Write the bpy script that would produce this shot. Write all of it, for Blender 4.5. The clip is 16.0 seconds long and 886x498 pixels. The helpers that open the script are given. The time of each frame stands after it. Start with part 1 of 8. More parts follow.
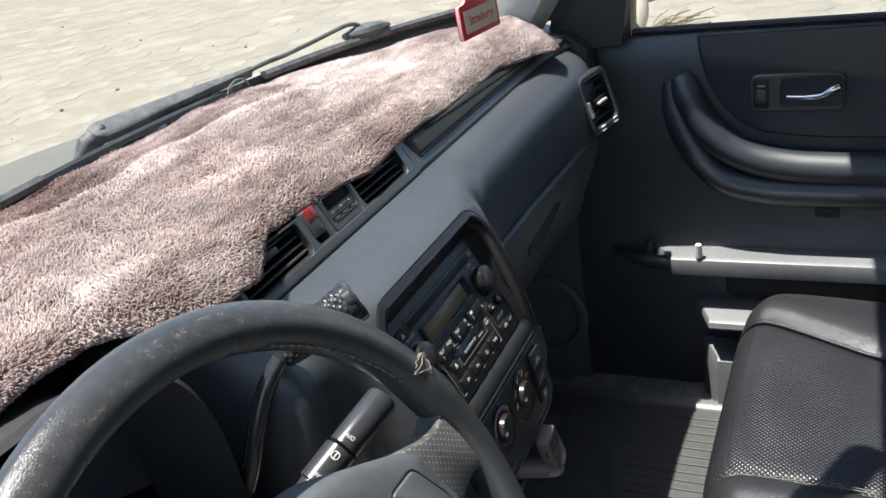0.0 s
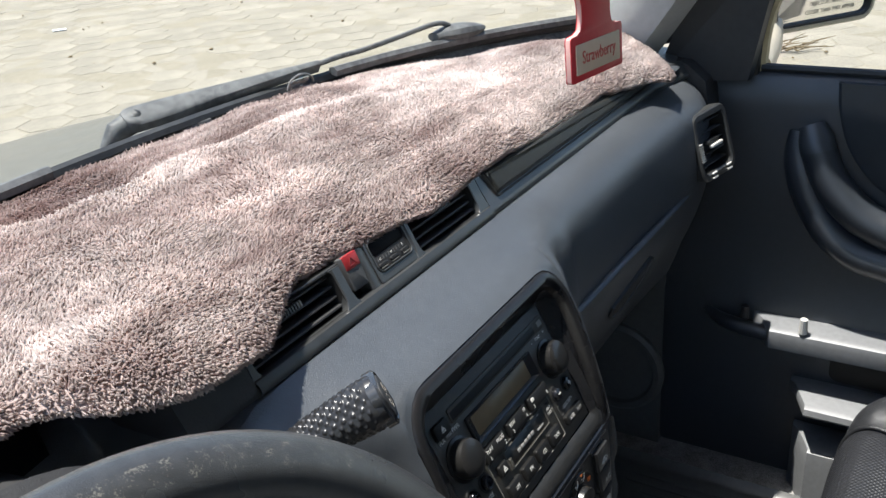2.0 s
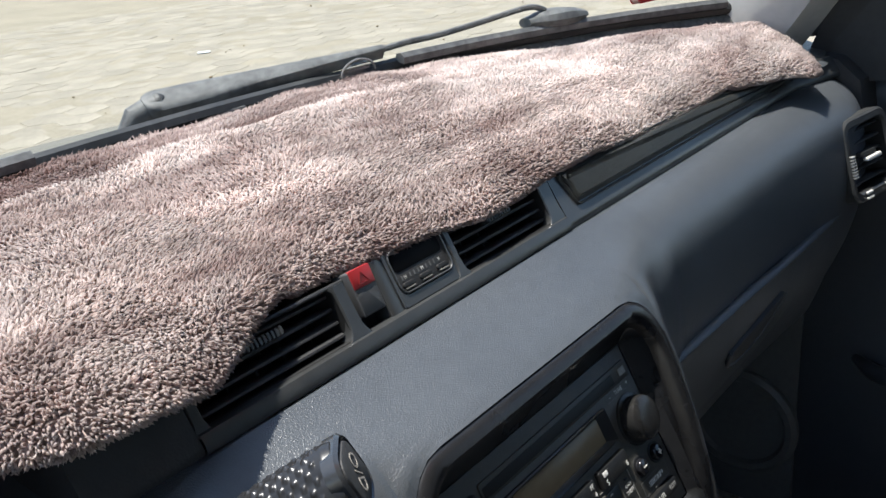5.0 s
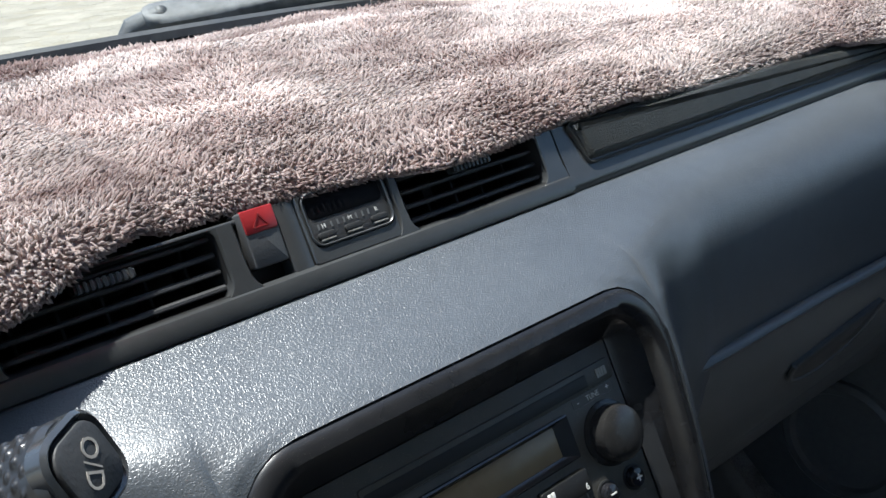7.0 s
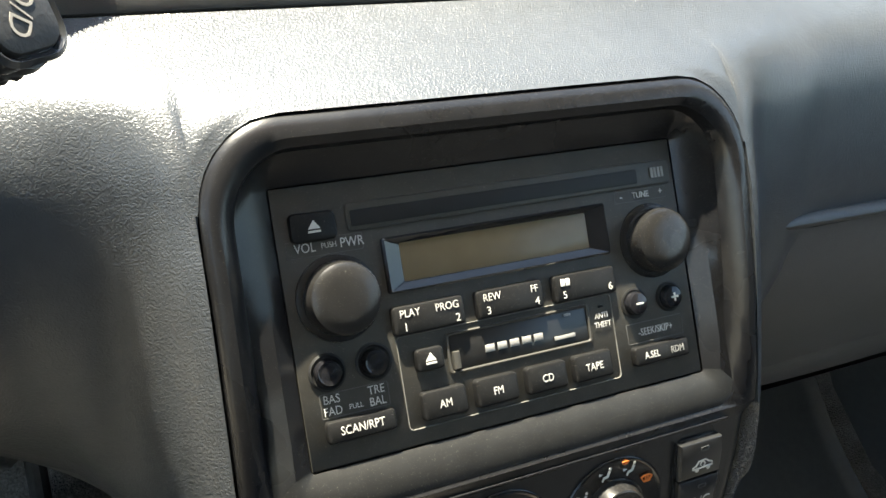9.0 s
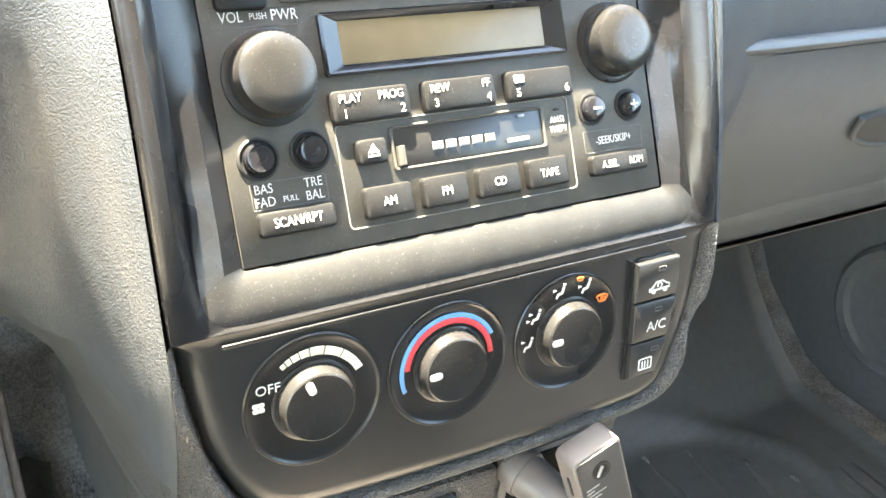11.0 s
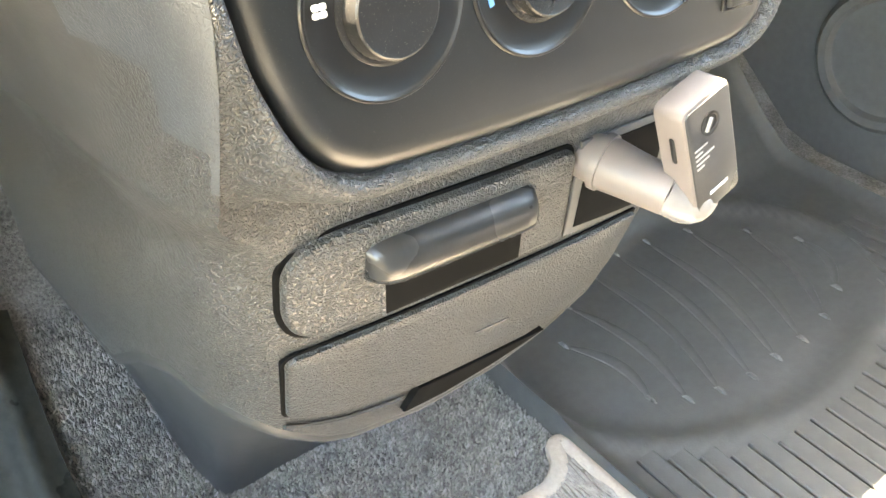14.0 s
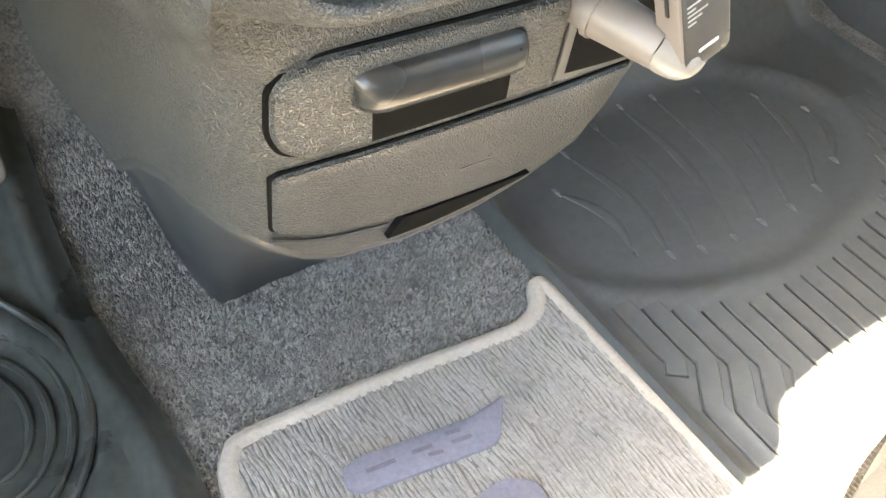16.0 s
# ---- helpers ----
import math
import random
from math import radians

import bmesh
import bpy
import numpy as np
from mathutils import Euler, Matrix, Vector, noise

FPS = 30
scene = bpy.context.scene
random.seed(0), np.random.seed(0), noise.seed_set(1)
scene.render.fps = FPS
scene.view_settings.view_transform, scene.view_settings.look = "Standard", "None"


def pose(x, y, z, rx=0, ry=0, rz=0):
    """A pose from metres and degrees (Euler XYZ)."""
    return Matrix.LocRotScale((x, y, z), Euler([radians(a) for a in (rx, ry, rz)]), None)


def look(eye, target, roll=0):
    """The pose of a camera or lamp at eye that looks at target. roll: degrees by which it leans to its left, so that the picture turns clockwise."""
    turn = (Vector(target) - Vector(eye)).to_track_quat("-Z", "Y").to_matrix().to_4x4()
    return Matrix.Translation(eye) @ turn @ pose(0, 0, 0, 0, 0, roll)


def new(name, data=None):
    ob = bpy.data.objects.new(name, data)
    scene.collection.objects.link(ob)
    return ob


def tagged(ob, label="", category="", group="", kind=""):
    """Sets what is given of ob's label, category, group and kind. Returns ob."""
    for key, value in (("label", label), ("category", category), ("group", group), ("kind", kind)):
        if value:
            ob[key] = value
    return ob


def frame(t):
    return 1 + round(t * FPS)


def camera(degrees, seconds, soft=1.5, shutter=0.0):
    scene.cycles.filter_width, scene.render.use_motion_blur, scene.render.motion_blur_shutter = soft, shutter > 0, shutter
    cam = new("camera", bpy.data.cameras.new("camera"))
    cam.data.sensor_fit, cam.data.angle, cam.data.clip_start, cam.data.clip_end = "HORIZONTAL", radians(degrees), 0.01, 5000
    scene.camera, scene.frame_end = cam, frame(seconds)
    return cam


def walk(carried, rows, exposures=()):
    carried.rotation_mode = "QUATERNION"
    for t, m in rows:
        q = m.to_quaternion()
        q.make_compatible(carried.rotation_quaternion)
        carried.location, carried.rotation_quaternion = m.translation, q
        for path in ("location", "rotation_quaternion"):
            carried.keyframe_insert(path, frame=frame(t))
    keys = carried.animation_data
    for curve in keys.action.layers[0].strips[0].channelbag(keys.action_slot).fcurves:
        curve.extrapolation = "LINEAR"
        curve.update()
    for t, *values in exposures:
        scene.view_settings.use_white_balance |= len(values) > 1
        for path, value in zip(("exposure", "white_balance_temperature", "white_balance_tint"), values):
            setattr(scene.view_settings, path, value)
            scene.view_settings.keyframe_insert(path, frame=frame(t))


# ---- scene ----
cam = camera(52.8, 16.0)
PATH = [
    (0, (-0.638, -0.301, 1.349), (0.985, 0.529, 0.526), -9.5),
    (0.5, (-0.574, -0.26, 1.33), (1.023, 0.635, 0.526), -8.4),
    (1, (-0.53, -0.246, 1.333), (1.043, 0.688, 0.522), -6.5),
    (1.5, (-0.498, -0.237, 1.338), (1.055, 0.718, 0.517), -5.0),
    (2, (-0.492, -0.233, 1.339), (1.05, 0.734, 0.511), -3.9),
    (2.5, (-0.49, -0.231, 1.337), (1.04, 0.749, 0.502), -3.5),
    (3, (-0.5, -0.231, 1.338), (1.019, 0.768, 0.504), -3.4),
    (3.2, (-0.503, -0.231, 1.338), (1.01, 0.778, 0.505), -3.4),
    (5.3, (-0.305, -0.194, 1.261), (1.053, 1.069, 0.514), -5.0),
    (5.5, (-0.278, -0.197, 1.272), (1.057, 1.089, 0.521), -4.7),
    (6, (-0.227, -0.216, 1.296), (1.099, 1.064, 0.519), -4.2),
    (6.5, (-0.216, -0.226, 1.267), (1.04, 1.115, 0.476), -4.7),
    (7, (-0.209, -0.213, 1.217), (0.915, 1.235, 0.417), -3.8),
    (7.5, (-0.208, -0.205, 1.205), (0.779, 1.339, 0.404), -0.5),
    (8, (-0.196, -0.213, 1.185), (0.7, 1.377, 0.366), 2.1),
    (8.5, (-0.174, -0.239, 1.139), (0.652, 1.379, 0.304), 2.5),
    (8.7, (-0.167, -0.246, 1.129), (0.639, 1.373, 0.274), 2.6),
    (10.8, (-0.164, -0.243, 1.069), (0.745, 1.236, 0.076), 5.4),
    (11, (-0.165, -0.245, 1.057), (0.745, 1.231, 0.061), 5.1),
    (11.5, (-0.165, -0.246, 1.032), (0.722, 1.225, 0.008), 4.3),
    (12, (-0.161, -0.242, 1.019), (0.751, 1.203, -0.02), 4.5),
    (12.5, (-0.164, -0.233, 0.993), (0.763, 1.187, -0.067), 4.3),
    (13, (-0.176, -0.221, 0.979), (0.783, 1.152, -0.114), 3.3),
    (13.5, (-0.189, -0.208, 0.959), (0.811, 1.112, -0.162), 2.4),
    (14, (-0.198, -0.203, 0.939), (0.794, 1.06, -0.253), 1.1),
    (14.5, (-0.205, -0.202, 0.928), (0.751, 1.021, -0.333), 0.1),
    (15, (-0.204, -0.201, 0.926), (0.739, 1.003, -0.363), -0.1),
    (15.5, (-0.195, -0.203, 0.938), (0.738, 0.978, -0.379), 0.6),
    (16, (-0.197, -0.22, 0.947), (0.649, 0.857, -0.51), 6.2),
]

# exposure of the clip: darker over the sunlit cloth, brighter at the centre stack
EXPOSURES = [(0.0, 1.18, 6350, 10), (3.2, 1.14, 6300, 9), (5.5, 1.08, 6250, 9), (7.0, 1.28, 5950, 6), (8.0, 1.42, 6100, 4), (8.5, 1.90, 6700, 4),
             (10.8, 4.98, 7800, 6), (12.0, 5.28, 8050, 6), (13.5, 5.9, 8700, 8), (15.5, 5.7, 8900, 9), (16.0, 5.55, 8900, 9)]
walk(cam, [(t, look(eye, target, roll)) for t, eye, target, roll in PATH], EXPOSURES)

# ---- light ----
SUN = Vector((-0.15, 0.23, 1.0)).normalized()
world = bpy.data.worlds.new("world")
scene.world = world
world.use_nodes = True
wn = world.node_tree
sky = wn.nodes.new("ShaderNodeTexSky")
sky.sky_type = "NISHITA"
sky.sun_disc = False
sky.sun_elevation = math.asin(SUN.z)
sky.sun_rotation = math.atan2(SUN.x, SUN.y)
bg = wn.nodes["Background"]
bg.inputs["Strength"].default_value = 0.11
wn.links.new(sky.outputs[0], bg.inputs["Color"])
sun = new("sun", bpy.data.lights.new("sun", "SUN"))
sun.data.energy = 4.6
sun.data.angle = radians(0.55)
sun.data.color = (1.0, 0.95, 0.87)
sun.matrix_world = look(SUN * 20, (0, 0, 0))


# ---- materials ----
def material(name, base, rough=0.5, metal=0.0, vary=0.15, vscale=6.0, fine=120.0, bump=0.0, bscale=300.0, kind="noise",
             random_amount=0.0, rough_vary=0.08, dust=0.0, spec=0.5, island=False, height=0.001, fade=None):
    m = bpy.data.materials.new(name)
    m.use_nodes = True
    nt = m.node_tree
    n, link = nt.nodes, nt.links.new
    bsdf = n["Principled BSDF"]
    bsdf.inputs["Metallic"].default_value = metal
    bsdf.inputs["Specular IOR Level"].default_value = spec
    co = n.new("ShaderNodeTexCoord")
    big = n.new("ShaderNodeTexNoise")
    big.inputs["Scale"].default_value = vscale
    big.inputs["Detail"].default_value = 5
    small = n.new("ShaderNodeTexNoise")
    small.inputs["Scale"].default_value = fine
    small.inputs["Detail"].default_value = 3
    for t in (big, small):
        link(co.outputs["Object"], t.inputs["Vector"])
    both = n.new("ShaderNodeMath")
    both.operation = "ADD"
    link(big.outputs["Fac"], both.inputs[0])
    link(small.outputs["Fac"], both.inputs[1])
    ramp = n.new("ShaderNodeMapRange")
    ramp.inputs["From Min"].default_value = 0.7
    ramp.inputs["From Max"].default_value = 1.3
    ramp.inputs["To Min"].default_value = 1.0 - vary
    ramp.inputs["To Max"].default_value = 1.0 + vary
    link(both.outputs[0], ramp.inputs["Value"])
    value = ramp.outputs[0]
    if random_amount:
        info = n.new("ShaderNodeNewGeometry" if island else "ShaderNodeObjectInfo")
        rr = n.new("ShaderNodeMapRange")
        rr.inputs["To Min"].default_value = 1.0 - random_amount
        rr.inputs["To Max"].default_value = 1.0 + random_amount
        link(info.outputs["Random Per Island" if island else "Random"], rr.inputs["Value"])
        mul = n.new("ShaderNodeMath")
        mul.operation = "MULTIPLY"
        link(value, mul.inputs[0])
        link(rr.outputs[0], mul.inputs[1])
        value = mul.outputs[0]
    col = n.new("ShaderNodeVectorMath")
    col.operation = "SCALE"
    col.inputs[0].default_value = base
    link(value, col.inputs["Scale"])
    colour = col.outputs[0]
    if dust:
        specks = n.new("ShaderNodeTexNoise")
        specks.inputs["Scale"].default_value = 2300
        specks.inputs["Detail"].default_value = 2
        link(co.outputs["Object"], specks.inputs["Vector"])
        sr = n.new("ShaderNodeMapRange")
        sr.inputs["From Min"].default_value = 0.66
        sr.inputs["From Max"].default_value = 0.78
        sr.inputs["To Max"].default_value = dust
        link(specks.outputs["Fac"], sr.inputs["Value"])
        mix = n.new("ShaderNodeMix")
        mix.data_type = "RGBA"
        link(sr.outputs[0], mix.inputs["Factor"])
        link(colour, mix.inputs["A"])
        mix.inputs["B"].default_value = (0.42, 0.38, 0.31, 1)
        colour = mix.outputs["Result"]
    link(colour, bsdf.inputs["Base Color"])
    rg = n.new("ShaderNodeMapRange")
    rg.inputs["From Min"].default_value = 0.3
    rg.inputs["From Max"].default_value = 0.7
    rg.inputs["To Min"].default_value = max(0.02, rough - rough_vary)
    rg.inputs["To Max"].default_value = min(1.0, rough + rough_vary)
    link(big.outputs["Fac"], rg.inputs["Value"])
    link(rg.outputs[0], bsdf.inputs["Roughness"])
    if bump:
        if kind == "leather":
            # meandering wrinkles: thin creases where a noise crosses its middle
            tex = n.new("ShaderNodeTexNoise")
            tex.inputs["Scale"].default_value = bscale * 1.5
            tex.inputs["Detail"].default_value = 1.0
            tex.inputs["Distortion"].default_value = 0.5
            link(co.outputs["Object"], tex.inputs["Vector"])
            mid = n.new("ShaderNodeMath")
            mid.operation = "SUBTRACT"
            mid.inputs[1].default_value = 0.5
            link(tex.outputs["Fac"], mid.inputs[0])
            side = n.new("ShaderNodeMath")
            side.operation = "ABSOLUTE"
            link(mid.outputs[0], side.inputs[0])
            crease = n.new("ShaderNodeMapRange")
            crease.interpolation_type = "SMOOTHSTEP"
            crease.inputs["From Max"].default_value = 0.17
            link(side.outputs[0], crease.inputs["Value"])
            pores = n.new("ShaderNodeTexNoise")
            pores.inputs["Scale"].default_value = bscale * 2.2
            link(co.outputs["Object"], pores.inputs["Vector"])
            total = n.new("ShaderNodeMath")
            total.operation = "MULTIPLY_ADD"
            total.inputs[1].default_value = 0.35
            link(pores.outputs["Fac"], total.inputs[0])
            link(crease.outputs[0], total.inputs[2])
            h = total.outputs[0]
        elif kind == "cells":
            tex = n.new("ShaderNodeTexVoronoi")
            tex.inputs["Scale"].default_value = bscale
            tex.inputs["Randomness"].default_value = 0.12
            turn = n.new("ShaderNodeMapping")
            turn.inputs["Rotation"].default_value = (0.0, 0.0, 0.785)
            link(co.outputs["Object"], turn.inputs["Vector"])
            link(turn.outputs[0], tex.inputs["Vector"])
            h = tex.outputs["Distance"]
        else:
            tex = n.new("ShaderNodeTexNoise")
            tex.inputs["Scale"].default_value = bscale
            tex.inputs["Detail"].default_value = 4
            link(co.outputs["Object"], tex.inputs["Vector"])
            h = tex.outputs["Fac"]
        bp = n.new("ShaderNodeBump")
        bp.inputs["Strength"].default_value = bump
        bp.inputs["Distance"].default_value = height
        if fade:
            # the grain runs out towards the sides of the moulding
            sep, far, run = n.new("ShaderNodeSeparateXYZ"), n.new("ShaderNodeMath"), n.new("ShaderNodeMapRange")
            far.operation = "ABSOLUTE"
            run.inputs["From Min"].default_value, run.inputs["From Max"].default_value = fade
            run.inputs["To Min"].default_value, run.inputs["To Max"].default_value = bump, 0.03
            link(co.outputs["Object"], sep.inputs[0])
            link(sep.outputs["X"], far.inputs[0])
            link(far.outputs[0], run.inputs["Value"])
            link(run.outputs[0], bp.inputs["Strength"])
        link(h, bp.inputs["Height"])
        link(bp.outputs[0], bsdf.inputs["Normal"])
    return m


def glass(name, tint, gloss):
    m = bpy.data.materials.new(name)
    m.use_nodes = True
    nt = m.node_tree
    nt.nodes.remove(nt.nodes["Principled BSDF"])
    out = nt.nodes["Material Output"]
    clear = nt.nodes.new("ShaderNodeBsdfTransparent")
    clear.inputs["Color"].default_value = (*tint, 1)
    shine = nt.nodes.new("ShaderNodeBsdfGlossy")
    shine.inputs["Roughness"].default_value = 0.02
    mix = nt.nodes.new("ShaderNodeMixShader")
    mix.inputs[0].default_value = gloss
    nt.links.new(clear.outputs[0], mix.inputs[1])
    nt.links.new(shine.outputs[0], mix.inputs[2])
    nt.links.new(mix.outputs[0], out.inputs["Surface"])
    return m


M_DASH = material("dash_plastic", (0.058, 0.064, 0.071), 0.37, spec=0.75, vary=0.12, bump=0.34, bscale=480, height=0.00027, kind="leather", rough_vary=0.06)
M_DARK = material("dark_plastic", (0.030, 0.030, 0.031), 0.62, vary=0.15, bump=0.25, bscale=700)
M_LOWER = material("console_plastic", (0.054, 0.054, 0.053), 0.32, spec=0.55, vary=0.12, bump=1.0, bscale=360, height=0.00062, kind="leather", rough_vary=0.05, fade=(0.121, 0.133))
M_SMOOTH = material("smooth_plastic", (0.060, 0.060, 0.060), 0.55, vary=0.1, bump=0.12, bscale=900)
M_BEZEL = material("bezel_plastic", (0.013, 0.013, 0.014), 0.28, vary=0.2, bump=0.04, bscale=1500, dust=0.25, spec=0.4)
M_HVAC = material("panel_plastic", (0.0120, 0.0132, 0.0138), 0.30, spec=0.55, vary=0.12, bump=0.05, bscale=1800, dust=0.12)
M_RADIO = material("radio_plastic", (0.054, 0.051, 0.044), 0.45, spec=0.4, vary=0.18, bump=0.08, bscale=1500, dust=0.5)
M_KNOB = material("knob_rubber", (0.016, 0.0155, 0.015), 0.27, spec=0.45, vary=0.2, bump=0.06, bscale=1200, dust=0.35)
M_SIDE2 = material("speaker_plastic", (0.10, 0.10, 0.097), 0.5, vary=0.12, bump=0.1, bscale=700)
# near-black for sheets that stand in for the shade inside holes and gaps
M_HOLE_SHADE = material("painted_hole_shade", (0.003, 0.003, 0.003), 0.9, vary=0.1, spec=0.1)
M_BLACK = material("black_recess", (0.008, 0.008, 0.008), 0.6, vary=0.1)
M_PRINT = material("white_print", (0.58, 0.57, 0.53), 0.6, vary=0.08)
M_CREAM = material("cream_print", (0.62, 0.60, 0.46), 0.6, vary=0.08)
M_REDP = material("red_print", (0.62, 0.05, 0.06), 0.5, vary=0.08)
M_BLUEP = material("blue_print", (0.10, 0.27, 0.50), 0.5, vary=0.08)
M_ORANGE = material("orange_print", (0.66, 0.17, 0.03), 0.5, vary=0.08)
M_LCD = material("display_glass", (0.17, 0.130, 0.078), 0.22, spec=0.3, vary=0.08, vscale=14)
M_RED = material("hazard_red", (0.31, 0.020, 0.022), 0.4, vary=0.1)
M_WORN = material("worn_leather", (0.12, 0.105, 0.085), 0.7, vary=0.4, vscale=60, bump=0.5, bscale=700)
M_LEATHER = material("seat_leather", (0.022, 0.023, 0.025), 0.36, vary=0.15, bump=0.25, bscale=500, kind="leather")
M_PERF = material("seat_mesh_leather", (0.022, 0.023, 0.026), 0.36, vary=0.12, bump=0.9, bscale=240, kind="cells", height=0.0018)
M_CHROME = material("chrome", (0.72, 0.72, 0.73), 0.14, metal=1.0, vary=0.05)
M_CARPET = material("carpet_pile", (0.27, 0.265, 0.255), 0.95, vary=0.45, vscale=40, fine=420, bump=1.0, bscale=520, height=0.004, spec=0.1)
M_CMAT = material("ribbed_carpet", (0.285, 0.262, 0.240), 0.95, vary=0.2, vscale=20, fine=300, bump=0.8, bscale=420, height=0.003, spec=0.1)
M_CEDGE = material("carpet_binding", (0.37, 0.32, 0.27), 0.9, vary=0.12, fine=300, bump=0.5, bscale=800)
M_CLOGO = material("carpet_lettering", (0.175, 0.165, 0.195), 0.9, vary=0.15, fine=300, bump=0.6, bscale=700)
M_RUBBER = material("rubber_mat", (0.080, 0.081, 0.077), 0.34, spec=0.55, vary=0.15, vscale=9, bump=0.12, bscale=500, dust=0.1, rough_vary=0.03)
M_RUBBER2 = material("driver_rubber", (0.046, 0.049, 0.043), 0.34, spec=0.3, vary=0.3, vscale=14, bump=0.1, bscale=500, dust=0.3, rough_vary=0.12)
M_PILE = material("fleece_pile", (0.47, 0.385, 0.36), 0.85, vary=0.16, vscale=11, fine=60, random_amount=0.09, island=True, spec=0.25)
M_BACKING = material("fleece_backing", (0.36, 0.29, 0.27), 0.95, vary=0.2, bump=0.6, bscale=600)
def let_light_through(m, share):
    """Fibres pass part of the light on: mixes a translucent lobe into the material."""
    nt = m.node_tree
    bsdf = nt.nodes["Principled BSDF"]
    tr = nt.nodes.new("ShaderNodeBsdfTranslucent")
    nt.links.new(bsdf.inputs["Base Color"].links[0].from_socket, tr.inputs["Color"])
    mix = nt.nodes.new("ShaderNodeMixShader")
    mix.inputs[0].default_value = share
    nt.links.new(bsdf.outputs[0], mix.inputs[1])
    nt.links.new(tr.outputs[0], mix.inputs[2])
    nt.links.new(mix.outputs[0], nt.nodes["Material Output"].inputs["Surface"])


def nap_sheen(m, dark, light, scale, low, high, crown, lay):
    """Brushed nap whose sheen is put into the colour: it turns with a stretched noise, lighter round the crown, browner
    behind the line lay.
    """
    nt = m.node_tree
    bsdf = nt.nodes["Principled BSDF"]
    old = bsdf.inputs["Base Color"].links[0].from_node
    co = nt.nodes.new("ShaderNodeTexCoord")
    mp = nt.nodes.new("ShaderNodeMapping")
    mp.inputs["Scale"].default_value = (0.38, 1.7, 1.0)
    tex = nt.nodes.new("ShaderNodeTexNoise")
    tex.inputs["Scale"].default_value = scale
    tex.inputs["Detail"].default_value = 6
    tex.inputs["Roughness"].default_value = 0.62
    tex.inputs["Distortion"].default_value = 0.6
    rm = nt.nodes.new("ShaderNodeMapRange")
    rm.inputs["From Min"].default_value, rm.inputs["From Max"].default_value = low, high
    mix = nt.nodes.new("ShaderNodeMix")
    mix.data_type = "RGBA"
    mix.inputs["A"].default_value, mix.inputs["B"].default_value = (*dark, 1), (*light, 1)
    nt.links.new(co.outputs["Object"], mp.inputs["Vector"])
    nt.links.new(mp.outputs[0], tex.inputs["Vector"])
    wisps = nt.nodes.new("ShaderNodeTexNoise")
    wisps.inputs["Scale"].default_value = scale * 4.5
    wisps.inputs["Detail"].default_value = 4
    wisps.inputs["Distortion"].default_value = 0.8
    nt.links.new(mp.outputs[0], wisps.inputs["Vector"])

    def sums(op, a, b, c):
        k = nt.nodes.new("ShaderNodeMath")
        k.operation = op
        for socket, v in zip(k.inputs, (a, b, c)):
            if isinstance(v, float):
                socket.default_value = v
            else:
                nt.links.new(v, socket)
        return k.outputs[0]

    def ramp(v, a, b, c, d):
        k = nt.nodes.new("ShaderNodeMapRange")
        k.interpolation_type = "SMOOTHSTEP"
        for name, w in (("From Min", a), ("From Max", b), ("To Min", c), ("To Max", d)):
            k.inputs[name].default_value = w
        nt.links.new(v, k.inputs["Value"])
        return k.outputs[0]
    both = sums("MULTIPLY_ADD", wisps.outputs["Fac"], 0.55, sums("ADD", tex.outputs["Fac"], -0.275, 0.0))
    # paler blob round the crown: sheen of the pile painted into its colour
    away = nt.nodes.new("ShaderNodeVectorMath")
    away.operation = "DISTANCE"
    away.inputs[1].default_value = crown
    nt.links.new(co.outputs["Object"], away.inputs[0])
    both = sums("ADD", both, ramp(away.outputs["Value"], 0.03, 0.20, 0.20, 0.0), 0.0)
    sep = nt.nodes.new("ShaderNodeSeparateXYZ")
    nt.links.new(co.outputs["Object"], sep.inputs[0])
    # fold shading painted in: browner where the nap lies away, paler on the crest
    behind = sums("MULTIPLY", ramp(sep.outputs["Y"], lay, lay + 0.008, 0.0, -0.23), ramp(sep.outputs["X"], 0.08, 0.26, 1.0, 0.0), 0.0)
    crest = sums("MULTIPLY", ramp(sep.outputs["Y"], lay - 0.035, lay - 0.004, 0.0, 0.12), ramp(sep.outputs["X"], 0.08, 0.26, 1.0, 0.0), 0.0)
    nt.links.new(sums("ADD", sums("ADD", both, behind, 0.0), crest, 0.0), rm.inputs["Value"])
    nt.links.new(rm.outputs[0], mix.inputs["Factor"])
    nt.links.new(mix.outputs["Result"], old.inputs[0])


let_light_through(M_PILE, 0.62)
nap_sheen(M_PILE, (0.305, 0.206, 0.188), (0.82, 0.742, 0.712), 9.5, 0.22, 0.70, (0.30, 0.20, 1.09), 0.296)
M_NAP = material("carpet_nap", (0.37, 0.362, 0.345), 0.95, vary=0.2, vscale=30, random_amount=0.28, island=True, spec=0.1)
let_light_through(M_NAP, 0.3)
M_PILLAR = material("pillar_trim", (0.42, 0.42, 0.40), 0.6, vary=0.06, bump=0.1, bscale=700)
M_LINER = material("headliner", (0.30, 0.295, 0.28), 0.9, vary=0.08, bump=0.3, bscale=900)
M_PAINT = material("champagne_paint", (0.12, 0.108, 0.085), 0.42, vary=0.16, vscale=5, rough_vary=0.08, spec=0.25, dust=0.2)
M_RUBB_BLK = material("weather_rubber", (0.020, 0.021, 0.022), 0.55, vary=0.35, vscale=30, bump=0.2, bscale=400, dust=0.25)
M_COWL = material("dusty_scuttle_plastic", (0.085, 0.083, 0.077), 0.8, vary=0.5, vscale=25, fine=200, bump=0.5, bscale=350, dust=0.55)
